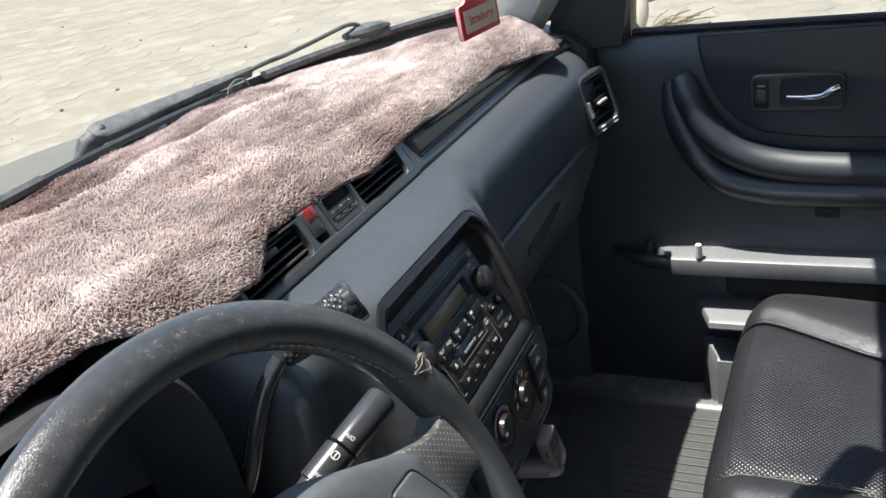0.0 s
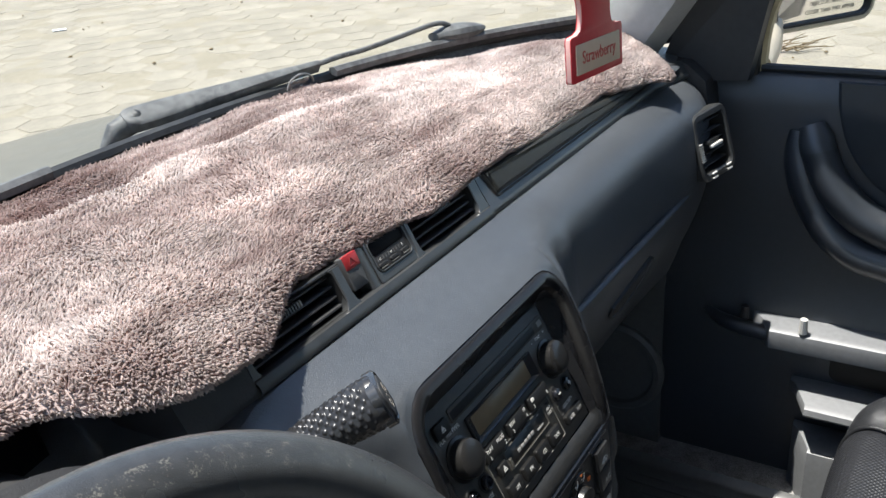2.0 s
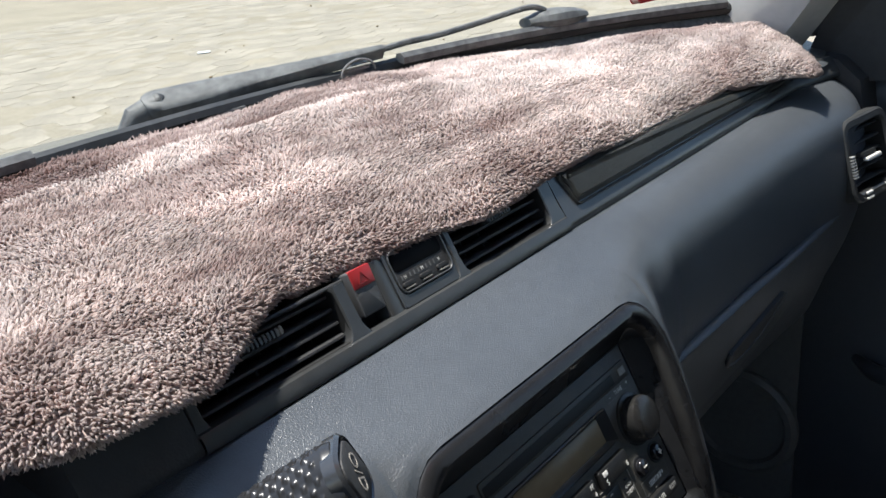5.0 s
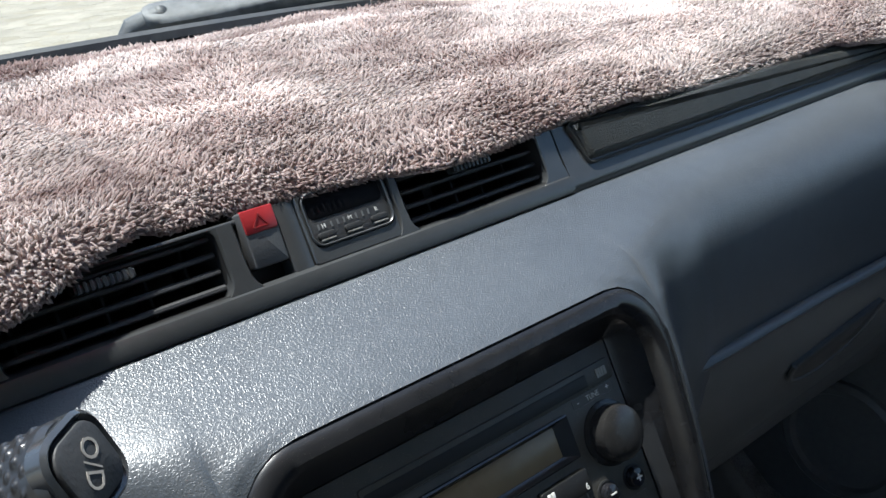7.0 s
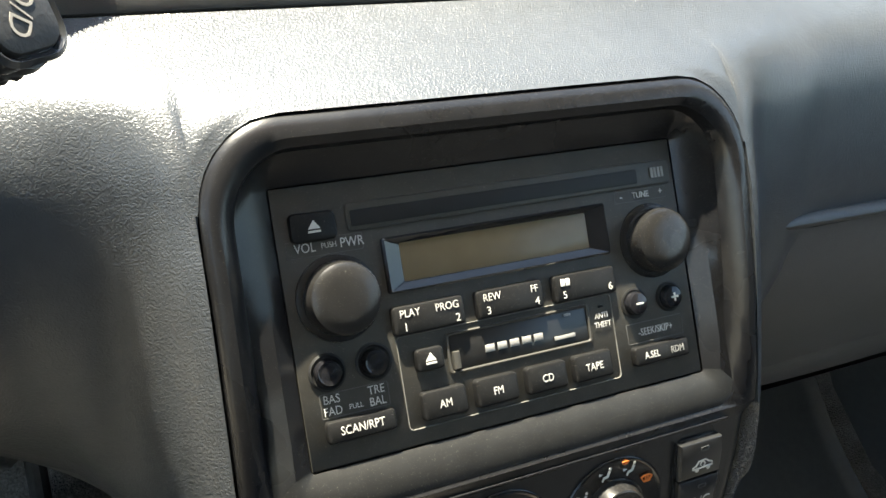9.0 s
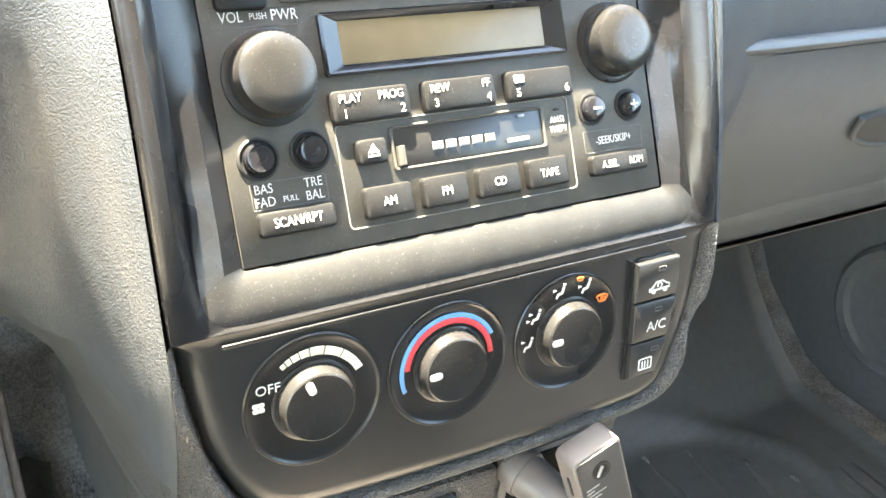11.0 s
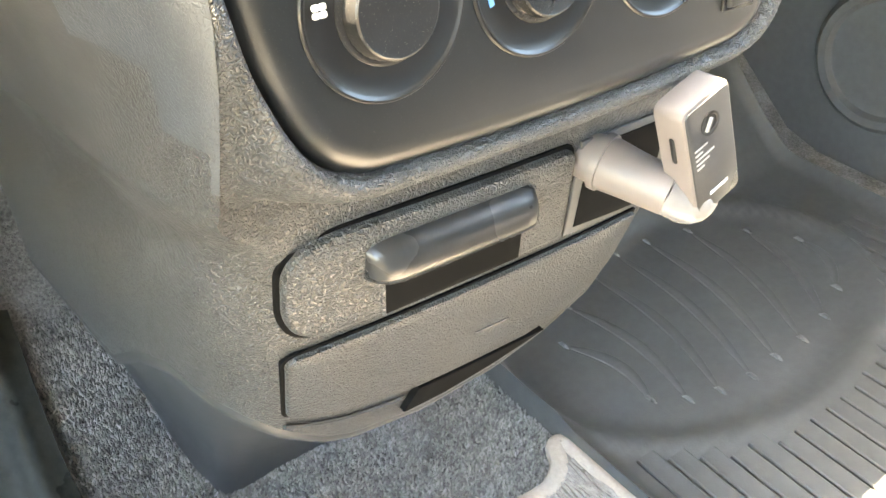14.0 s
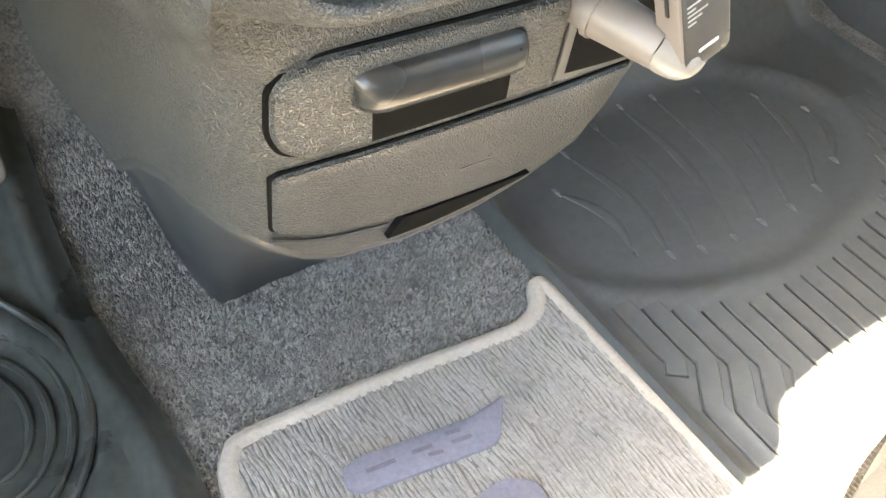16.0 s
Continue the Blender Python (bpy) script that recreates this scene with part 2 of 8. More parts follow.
M_ARM = material("dusty_wiper_plastic", (0.088, 0.089, 0.090), 0.6, vary=0.4, vscale=30, bump=0.25, bscale=500, dust=0.5)
M_FRESH = material("red_card", (0.56, 0.030, 0.045), 0.55, vary=0.06, bump=0.08, bscale=900)
M_FLABEL = material("cream_label", (0.62, 0.50, 0.40), 0.6, vary=0.05)
M_FEDGE = material("card_edge", (0.62, 0.36, 0.33), 0.8, vary=0.05)
M_FTEXT = material("label_red_text", (0.55, 0.09, 0.08), 0.6, vary=0.05)
M_WHITEP = material("white_plastic", (0.150, 0.127, 0.114), 0.4, vary=0.06, vscale=30)
M_SAND = material("sandy_ground", (0.228, 0.204, 0.158), 0.95, vary=0.18, vscale=1.6, fine=30, bump=0.5, bscale=60, height=0.01, spec=0.1)
M_PAVER = material("paver", (0.243, 0.220, 0.178), 0.92, vary=0.2, vscale=3, fine=70, bump=0.5, bscale=120, random_amount=0.08, height=0.006, spec=0.15)
M_PAVER_I = material("paver_far", (0.243, 0.220, 0.178), 0.92, vary=0.2, vscale=3, fine=70, bump=0.5, bscale=120, random_amount=0.08, island=True, height=0.006, spec=0.15)
M_PAPER = material("paper_scrap", (0.82, 0.82, 0.80), 0.8, vary=0.05)
M_TWIG = material("dry_twig", (0.16, 0.12, 0.07), 0.9, vary=0.3)
M_GLASS = glass("window_glass", (0.97, 0.985, 0.975), 0.008)
M_CLEARP = material("milky_plastic", (0.18, 0.17, 0.16), 0.22, vary=0.1, vscale=40)
M_DOME = glass("clear_dome", (0.80, 0.84, 0.88), 0.12)
M_LIGHT_CUT = glass("light_cut_glass", (0.27, 0.27, 0.26), 0.04)
M_MIRROR = material("mirror_glass", (0.85, 0.86, 0.87), 0.03, metal=1.0, vary=0.01)
M_CORD = material("white_cord", (0.7, 0.68, 0.64), 0.8, vary=0.05)


# ---- mesh helpers ----
def mesh_from(name, verts, faces, mat, parent=None, label="", smooth=35):
    me = bpy.data.meshes.new(name)
    me.from_pydata([tuple(v) for v in verts], [], faces)
    me.update()
    bm = bmesh.new()
    bm.from_mesh(me)
    bmesh.ops.recalc_face_normals(bm, faces=bm.faces)
    bm.to_mesh(me)
    bm.free()
    if smooth:
        me.polygons.foreach_set("use_smooth", [True] * len(me.polygons))
        me.set_sharp_from_angle(angle=radians(smooth))
    me.materials.append(mat)
    ob = new(name, me)
    if parent is not None:
        ob.parent = parent
    if label:
        tagged(ob, label)
    return ob


def thing(name, label, category, group="", kind="", at=(0, 0, 0)):
    ob = new(name)
    ob.empty_display_size = 0.02
    return tagged(ob, label, category, group, kind)


class Geo:
    """Collects vertices and faces for one mesh."""

    def __init__(self):
        self.v, self.f = [], []

    def loops(self, rings, closed=True, cap=(False, False)):
        base, n = len(self.v), len(rings[0])
        for r in rings:
            self.v += [tuple(p) for p in r]
        for i in range(len(rings) - 1):
            a, b = base + i * n, base + (i + 1) * n
            for j in range(n if closed else n - 1):
                k = (j + 1) % n
                self.f.append((a + j, a + k, b + k, b + j))
        if cap[0]:
            self.f.append(tuple(base + j for j in range(n)))
        if cap[1]:
            a = base + (len(rings) - 1) * n
            self.f.append(tuple(a + j for j in reversed(range(n))))
        return self

    def make(self, name, mat, parent=None, label="", smooth=35):
        return mesh_from(name, self.v, self.f, mat, parent, label, smooth)


def rrect(w, h, r, n=5, cx=0.0, cy=0.0):
    pts = []
    for qx, qy, a0 in ((1, 1, 0), (-1, 1, 90), (-1, -1, 180), (1, -1, 270)):
        for i in range(n + 1):
            a = radians(a0 + 90 * i / n)
            pts.append((cx + qx * (w / 2 - r) + r * math.cos(a), cy + qy * (h / 2 - r) + r * math.sin(a)))
    return pts


def inset(poly, d):
    """Moves each point of a counter-clockwise outline inwards by d."""
    out, n = [], len(poly)
    for i in range(n):
        p, a, b = Vector(poly[i]), Vector(poly[i - 1]), Vector(poly[(i + 1) % n])
        e = (b - a)
        if e.length < 1e-9:
            out.append(tuple(p))
            continue
        e.normalize()
        out.append((p.x - e.y * d, p.y + e.x * d))
    return out


def round_poly(poly, r, n=4):
    """Rounds the corners of an outline."""
    out, m = [], len(poly)
    for i in range(m):
        p, a, b = Vector(poly[i]), Vector(poly[i - 1]), Vector(poly[(i + 1) % m])
        ra = min(r, 0.45 * (a - p).length, 0.45 * (b - p).length)
        q0, q1 = p + (a - p).normalized() * ra, p + (b - p).normalized() * ra
        for k in range(n + 1):
            t = k / n
            out.append(tuple(q0 * (1 - t) ** 2 + p * 2 * t * (1 - t) + q1 * t * t))
    return out


def frame_at(origin, v):
    """Local frame: u along X, v up the surface, n out towards the driver."""
    v = Vector(v).normalized()
    u = Vector((1, 0, 0))
    n = u.cross(v)
    m = Matrix((u, v, n)).transposed().to_4x4()
    m.translation = origin
    return m


def put(m, pts, w=0.0):
    return [m @ Vector((p[0], p[1], p[2] if len(p) > 2 else w)) for p in pts]


def slab(poly, m, low, high, bevel=0.0008, geo=None):
    """A plate with bevelled front edge between two depths of the frame m."""
    g = geo or Geo()
    rings = [put(m, poly, low), put(m, poly, high - bevel), put(m, inset(poly, bevel * 0.35), high - bevel * 0.3), put(m, inset(poly, bevel), high)]
    return g.loops(rings, True, (True, True))


def ring_slab(outer, inner, m, low, high, bevel=0.0008, geo=None):
    """A frame with an opening; outer and inner have the same number of points."""
    g = geo or Geo()
    rings = [put(m, outer, low), put(m, outer, high - bevel), put(m, inset(outer, bevel), high), put(m, inset(inner, -bevel), high),
             put(m, inner, high - bevel), put(m, inner, low)]
    rings.append(rings[0])
    return g.loops(rings, True)


def turned(profile, m, seg=32, geo=None, cx=0.0, cy=0.0):
    """A turned solid: profile of (radius, depth) along the frame's n axis."""
    g = geo or Geo()
    rings = []
    for r, w in profile:
        rings.append(put(m, [(cx + r * math.cos(2 * math.pi * i / seg), cy + r * math.sin(2 * math.pi * i / seg), w) for i in range(seg)]))
    return g.loops(rings, True, (True, True))


def tube(pts, radii, seg=10, geo=None, squash=1.0, cap=True):
    g = geo or Geo()
    pts = [Vector(p) for p in pts]
    if not hasattr(radii, "__len__"):
        radii = [radii] * len(pts)
    side, rings = None, []
    for i, p in enumerate(pts):
        d = (pts[min(i + 1, len(pts) - 1)] - pts[max(i - 1, 0)]).normalized()
        if side is None:
            side = d.cross(Vector((0, 0, 1)))
            if side.length < 0.1:
                side = d.cross(Vector((0, 1, 0)))
        side = (side - d * side.dot(d)).normalized()
        up = side.cross(d)
        rings.append([p + radii[i] * (math.cos(2 * math.pi * k / seg) * side + squash * math.sin(2 * math.pi * k / seg) * up) for k in range(seg)])
    return g.loops(rings, True, (cap, cap))


def smooth_line(pts, n=6):
    """Catmull-Rom through the points."""
    pts = [Vector(p) for p in pts]
    out = []
    for i in range(len(pts) - 1):
        p0, p1, p2, p3 = pts[max(i - 1, 0)], pts[i], pts[i + 1], pts[min(i + 2, len(pts) - 1)]
        for k in range(n):
            t = k / n
            out.append(0.5 * ((2 * p1) + (p2 - p0) * t + (2 * p0 - 5 * p1 + 4 * p2 - p3) * t * t + (3 * p1 - p0 - 3 * p2 + p3) * t ** 3))
    out.append(pts[-1])
    return out


def interp(table, x):
    xs = [t[0] for t in table]
    return float(np.interp(x, xs, [t[1] for t in table]))


def lettering(body, size, m, u, v, mat, parent, w=0.0004, name="lettering", align="CENTER", width=1.0):
    """Printed words in the built-in font, lying on the frame m."""
    cu = bpy.data.curves.new("words", "FONT")
    cu.body = body
    cu.size = size
    cu.align_x, cu.align_y = align, "CENTER"
    cu.extrude = 0.00008
    cu.resolution_u = 3
    ob = bpy.data.objects.new("words", cu)
    scene.collection.objects.link(ob)
    me = bpy.data.meshes.new_from_object(ob.evaluated_get(bpy.context.evaluated_depsgraph_get()))
    bpy.data.objects.remove(ob)
    me.transform(m @ Matrix.Translation((u, v, w)) @ Matrix.Diagonal((width, 1, 1, 1)))
    me.materials.clear()
    me.materials.append(mat)
    o = new(name, me)
    o.parent = parent
    return o


def mark(poly, m, mat, parent, w=0.0004, name="mark", label=""):
    return slab(poly, m, w - 0.0002, w + 0.0001, 0.00003).make(name, mat, parent, label)


def rect(u0, u1, v0, v1):
    return [(u0, v0), (u1, v0), (u1, v1), (u0, v1)]


def arc_band(cx, cy, r0, r1, a0, a1, n=20):
    pts = [(cx + r1 * math.cos(radians(a0 + (a1 - a0) * i / n)), cy + r1 * math.sin(radians(a0 + (a1 - a0) * i / n))) for i in range(n + 1)]
    return pts + [(cx + r0 * math.cos(radians(a1 + (a0 - a1) * i / n)), cy + r0 * math.sin(radians(a1 + (a0 - a1) * i / n))) for i in range(n + 1)]


RADIO = frame_at((0, 0, 0.900), (0, 0.457, 0.889))
HVAC = frame_at((0, -0.020, 0.816), (0, 0.159, 0.987))
VENT = frame_at((0, 0.106, 1.049), (0, 0.475, 0.880))


# ---- setting: ground, car shell ----
def ground_sheet():
    g = Geo()
    n = 24
    rings = []
    for r in (0.01, 2, 4, 6, 9, 14, 25, 60, 200, 900):
        rings.append([(r * math.cos(2 * math.pi * i / n), 2 + r * math.sin(2 * math.pi * i / n), 0.0066) for i in range(n)])
    g.loops(rings, True, (True, False))
    ob = g.make("ground", M_SAND)
    tagged(ob, "pale sandy ground under the block paving", "ground", kind="structure")
    return ob


GROUND = ground_sheet()


def windshield_y(x, z=1.12):
    return 0.388 - 0.30 * x * x - 0.5 * x ** 4 - (z - 1.12) * 1.15


def car_shell():
    car = thing("car_body", "silver car body shell with grey headliner, seen from inside", "car body", kind="structure")
    # bonnet
    g = Geo()
    rows = []
    for i in range(13):
        y = 0.46 + 0.88 * i / 12
        row = []
        for j in range(25):
            x = -0.74 + 1.48 * j / 24
            z = 1.096 - 0.13 * (y - 0.46) - 0.17 * (y - 0.46) ** 2 - 0.10 * abs(x / 0.74) ** 3.5
            z -= 0.012 * (0.5 + 0.5 * math.tanh((abs(x) - 0.42) * 25))
            row.append((x, y - 0.30 * x * x, z))
        rows.append(row)
    rows.append([(p[0], p[1] + 0.02, p[2] - 0.25) for p in rows[-1]])
    g.loops(rows, False)
    g.make("bonnet", M_PAINT, car, "light silver bonnet")
    # cowl below the windscreen
    g = Geo()
    rows = []
    for off, z in ((-0.030, 1.080), (-0.004, 1.108), (0.010, 1.113), (0.030, 1.104), (0.060, 1.094), (0.085, 1.086), (0.115, 1.070), (0.150, 1.055)):
        rows.append([(x, windshield_y(x) + off, z) for x in np.linspace(-0.72, 0.72, 41)])
    g.loops(rows, False)
    g.make("cowl_panel", M_COWL, car, "dusty black plastic scuttle panel")
    # windscreen
    g = Geo()
    rows = []
    for k in range(9):
        z = 1.112 + 0.47 * k / 8
        rows.append([(x * (1 - 0.10 * k / 8), windshield_y(x, z), z) for x in np.linspace(-0.70, 0.70, 25)])
    back = [[(p[0], p[1] + 0.004, p[2] + 0.004) for p in r] for r in rows]
    g.loops(rows, False)
    g.loops(back, False)
    o = g.make("windscreen", M_GLASS, car, "clear laminated windscreen")
    o.visible_shadow = False
    # black seal along the glass foot
    tube([(x, windshield_y(x) + 0.004, 1.116) for x in np.linspace(-0.70, 0.70, 33)], 0.007, 8).make("glass_seal", M_RUBB_BLK, car, "black rubber seal at the glass foot")
    # roof with liner
    g = Geo()
    rows = []
    for y in (-0.13, -0.16, -0.5, -1.2, -2.0):
        rows.append([(x, y, 1.60 - 0.05 * abs(x / 0.68) ** 3) for x in np.linspace(-0.66, 0.66, 17)])
    top = [[(p[0] * 1.02, p[1], p[2] + 0.04) for p in r] for r in rows]
    g.loops(rows, False)
    g.loops(top, False)
    g.loops([rows[0], top[0]], False)
    g.make("roof", M_LINER, car, "pale grey headliner")
    # A-pillars
    for s in (1, -1):
        a = [(0.665, 0.215, 1.03), (0.655, 0.150, 1.115), (0.645, 0.02, 1.30), (0.63, -0.14, 1.50), (0.61, -0.24, 1.60)]
        g = Geo()
        rings = []
        for x, y, z in smooth_line(a, 4):
            rings.append([(s * (x + dx), y + dy, z + dz) for dx, dy, dz in ((-0.035, 0.055, 0.02), (-0.045, 0.02, 0.004), (-0.035, -0.02, -0.012), (0.0, -0.035, -0.02), (0.035, -0.02, -0.01), (0.04, 0.04, 0.02))])
        g.loops(rings, True, (True, True))
        g.make("pillar_trim", M_PILLAR, car, "pale grey windscreen pillar trim")
    # closing walls behind and beside
    def box(name, x0, x1, y0, y1, z0, z1, mat, label=""):
        g = Geo()
        g.loops([[(x0, y0, z0), (x1, y0, z0), (x1, y1, z0), (x0, y1, z0)], [(x0, y0, z1), (x1, y0, z1), (x1, y1, z1), (x0, y1, z1)]], True, (True, True))
        return g.make(name, mat, car, label)
    box("rear_wall", -0.74, 0.74, -2.06, -2.0, 0.36, 1.08, M_DARK)
    box("driver_side_wall", -0.80, -0.735, -2.0, -0.98, 0.36, 1.03, M_DARK)
    # unseen low wall added to hold back light from the driver's side
    box("driver_light_block", -0.80, -0.735, -0.98, 0.20, 0.36, 0.68, M_DARK)
    box("rear_side_wall", 0.735, 0.80, -2.0, -1.02, 0.36, 1.03, M_DARK)
    box("kick_panel", 0.690, 0.735, 0.12, 0.48, 0.36, 1.06, M_SIDE2)
    box("kick_panel", -0.735, -0.690, 0.20, 0.48, 0.36, 1.06, M_DARK)
    ring = []
    for r, dx in ((0.078, 0.0), (0.078, 0.008), (0.072, 0.013), (0.064, 0.012), (0.060, 0.006), (0.052, 0.004), (0.02, 0.008), (0.004, 0.008)):
        ring.append([(0.6905 - dx, 0.192 + r * math.cos(2 * math.pi * i / 40), 0.555 + r * math.sin(2 * math.pi * i / 40)) for i in range(40)])
    g = Geo()
    g.loops(ring, True, (True, True))
    g.make("speaker_cover", M_SIDE2, car, "round speaker cover low in the footwell")
    for s in (1, -1):
        box("centre_pillar", s * 0.66, s * 0.74, -1.02, -0.92, 1.03, 1.60, M_PILLAR)
        box("rear_pillar", s * 0.60, s * 0.74, -2.0, -1.8, 1.03, 1.60, M_PILLAR)
    # unseen rear glazing, added with a dark tint to cut the light from behind
    for x in (0.735, -0.735):
        box("rear_side_light_filter", x - 0.002, x + 0.002, -1.82, -1.02, 1.03, 1.60, M_LIGHT_CUT, "unseen rear side glass, tinted dark to cut cabin light")
    box("rear_light_filter", -0.70, 0.70, -2.035, -2.030, 1.08, 1.60, M_LIGHT_CUT, "unseen rear glass, tinted dark to cut cabin light")
    # floor pan and firewall
    g = Geo()
    rows = []
    for y, z in ((-2.0, 0.425), (-0.3, 0.425), (0.0, 0.425), (0.235, 0.425), (0.28, 0.437), (0.36, 0.50), (0.44, 0.62), (0.47, 0.80), (0.47, 1.06)):
        rows.append([(x, y, z) for x in np.linspace(-0.735, 0.735, 21)])
    under = [[(p[0], p[1], p[2] - 0.05) for p in r] for r in rows]
    g.loops(rows, False)
    g.loops(under, False)
    o = g.make("floor_carpet", M_CARPET)
    tagged(o, "grey looped floor carpet rising into the footwell", "carpet", kind="structure")
    rng = np.random.default_rng(21)
    verts, faces = [], []
    for k in range(34000):
        x, y = rng.uniform(-0.150, 0.162), rng.uniform(0.03, 0.36)
        z = interp([(0.235, 0.425), (0.28, 0.437), (0.36, 0.50)], y)
        a, l, w = rng.uniform(0, 6.283), rng.uniform(0.003, 0.006), rng.uniform(0.0006, 0.0011)
        tip = (x + rng.normal(0, 0.0016), y + rng.normal(0, 0.0016), z + l)
        n0 = len(verts)
        for q in range(3):
            verts.append((x + w * math.cos(a + 2.094 * q), y + w * math.sin(a + 2.094 * q), z - 0.0005))
        for q in range(3):
            verts.append((x * 0.45 + tip[0] * 0.55 + w * 1.25 * math.cos(a + 2.094 * q), y * 0.45 + tip[1] * 0.55 + w * 1.25 * math.sin(a + 2.094 * q), z + l * 0.6))
        verts.append(tip)
        for q in range(3):
            r = (q + 1) % 3
            faces += [(n0 + q, n0 + r, n0 + 3 + r, n0 + 3 + q), (n0 + 3 + q, n0 + 3 + r, n0 + 6)]
    me = bpy.data.meshes.new("carpet_nap")
    me.from_pydata(verts, [], faces)
    me.polygons.foreach_set("use_smooth", [True] * len(me.polygons))
    me.materials.append(M_NAP)
    nap = new("carpet_nap", me)
    nap.parent = o
    tagged(nap, "speckled grey carpet tufts", kind="stuff")
    return car


CAR = car_shell()
CAR_FLOOR = 0.425


# ---- dashboard ----
# profile of the moulding at stations across the car: (y, z) pairs
RIM = [(0.780, -0.016), (0.80, -0.020), (0.816, -0.020), (0.85, -0.0155), (0.882, -0.0095), (0.90, -0.006), (0.94, 0.006), (0.98, 0.022), (1.022, 0.042)]


def rim_y(z):
    """Depth of the centre panel's rim at a height."""
    return interp(RIM, z)


def dash_profile(kind, x):
    top = [(0.36, 1.05), (0.33, 1.086), (0.25, 1.076), (0.172, 1.062), (0.162, 1.046), (0.107, 1.0450)]
    if kind == "stack":
        r, e = 0.032, max(0.0, abs(x) - (0.1182 - 0.032))
        zt = 1.0225 - (r - math.sqrt(max(0.0, r * r - e * e)))
        zm = 1.0283 - (1.0283 - zt) * 0.5
        ym = interp([(0.98, 0.0235), (0.9941, 0.0302), (1.0112, 0.0385), (1.0215, 0.0437), (1.0262, 0.0505), (1.0283, 0.056)], zm)
        return top + [(0.100, 1.0445), (0.078, 1.0363), (0.056, 1.0283), (ym, zm), (rim_y(zt) + 0.0015, zt), (rim_y(zt) + 0.035, zt), (0.075, 0.90), (0.06, 0.84), (0.05, 0.80), (0.20, 0.77)]
    if kind == "rim":
        return top + [(0.100, 1.0445), (0.078, 1.0363), (0.056, 1.0283), (0.0385, 1.0112), (0.0302, 0.9941), (0.0165, 0.965), (-0.003, 0.905), (-0.014, 0.855), (-0.0015, 0.802), (0.004, 0.788)]
    if kind == "shoulder":
        return top + [(0.100, 1.0445), (0.078, 1.0362), (0.0575, 1.0278), (0.0455, 1.0110), (0.0395, 0.9910), (0.029, 0.955), (0.016, 0.905), (0.011, 0.855), (0.019, 0.802), (0.024, 0.788)]
    if kind in ("round_a", "round_b"):
        f = 0.10 if kind == "round_a" else 0.40
        return [(a[0] + (b[0] - a[0]) * f, a[1] + (b[1] - a[1]) * f) for a, b in zip(dash_profile("rim", x), dash_profile("shoulder", x))]
    if kind == "bend":
        return top + [(0.100, 1.0445), (0.080, 1.0363), (0.0618, 1.0270), (0.0524, 1.0095), (0.0465, 0.986), (0.041, 0.952), (0.041, 0.90), (0.045, 0.855), (0.056, 0.802), (0.060, 0.788)]
    if kind in ("dip", "lobe"):
        # a hollow and a soft second ridge that run out towards the top
        a, b = (dash_profile("shoulder", x), dash_profile("bend", x)) if kind == "dip" else (dash_profile("bend", x), dash_profile("fall_left", x))
        deep, f = (0.0085, 0.5) if kind == "dip" else (-0.0040, 0.5)
        both = [((p[0] + (q[0] - p[0]) * f), p[1] + (q[1] - p[1]) * f) for p, q in zip(a, b)]
        return [(y + deep * min(1.0, max(0.0, (0.985 - z) / 0.07)) * min(1.0, max(0.0, (z - 0.815) / 0.05)), z) for y, z in both]
    if kind == "fall":
        return top + [(0.100, 1.0445), (0.086, 1.0390), (0.069, 1.0280), (0.057, 1.0130), (0.051, 0.990), (0.047, 0.945), (0.050, 0.89), (0.058, 0.83), (0.080, 0.775), (0.22, 0.76)]
    if kind == "fall_left":
        return top + [(0.100, 1.0445), (0.086, 1.0390), (0.069, 1.0280), (0.057, 1.0130), (0.051, 0.990), (0.048, 0.945), (0.055, 0.90), (0.072, 0.86), (0.100, 0.815), (0.150, 0.783)]
    if kind == "face_left":
        return top + [(0.100, 1.0445), (0.088, 1.0405), (0.072, 1.0300), (0.060, 1.0140), (0.054, 0.990), (0.054, 0.945), (0.072, 0.90), (0.115, 0.86), (0.175, 0.815), (0.28, 0.78)]
    return top + [(0.100, 1.0445), (0.088, 1.0408), (0.073, 1.0318), (0.0615, 1.0165), (0.0550, 0.990), (0.0508, 0.945), (0.060, 0.89), (0.082, 0.83), (0.115, 0.770), (0.25, 0.745)]


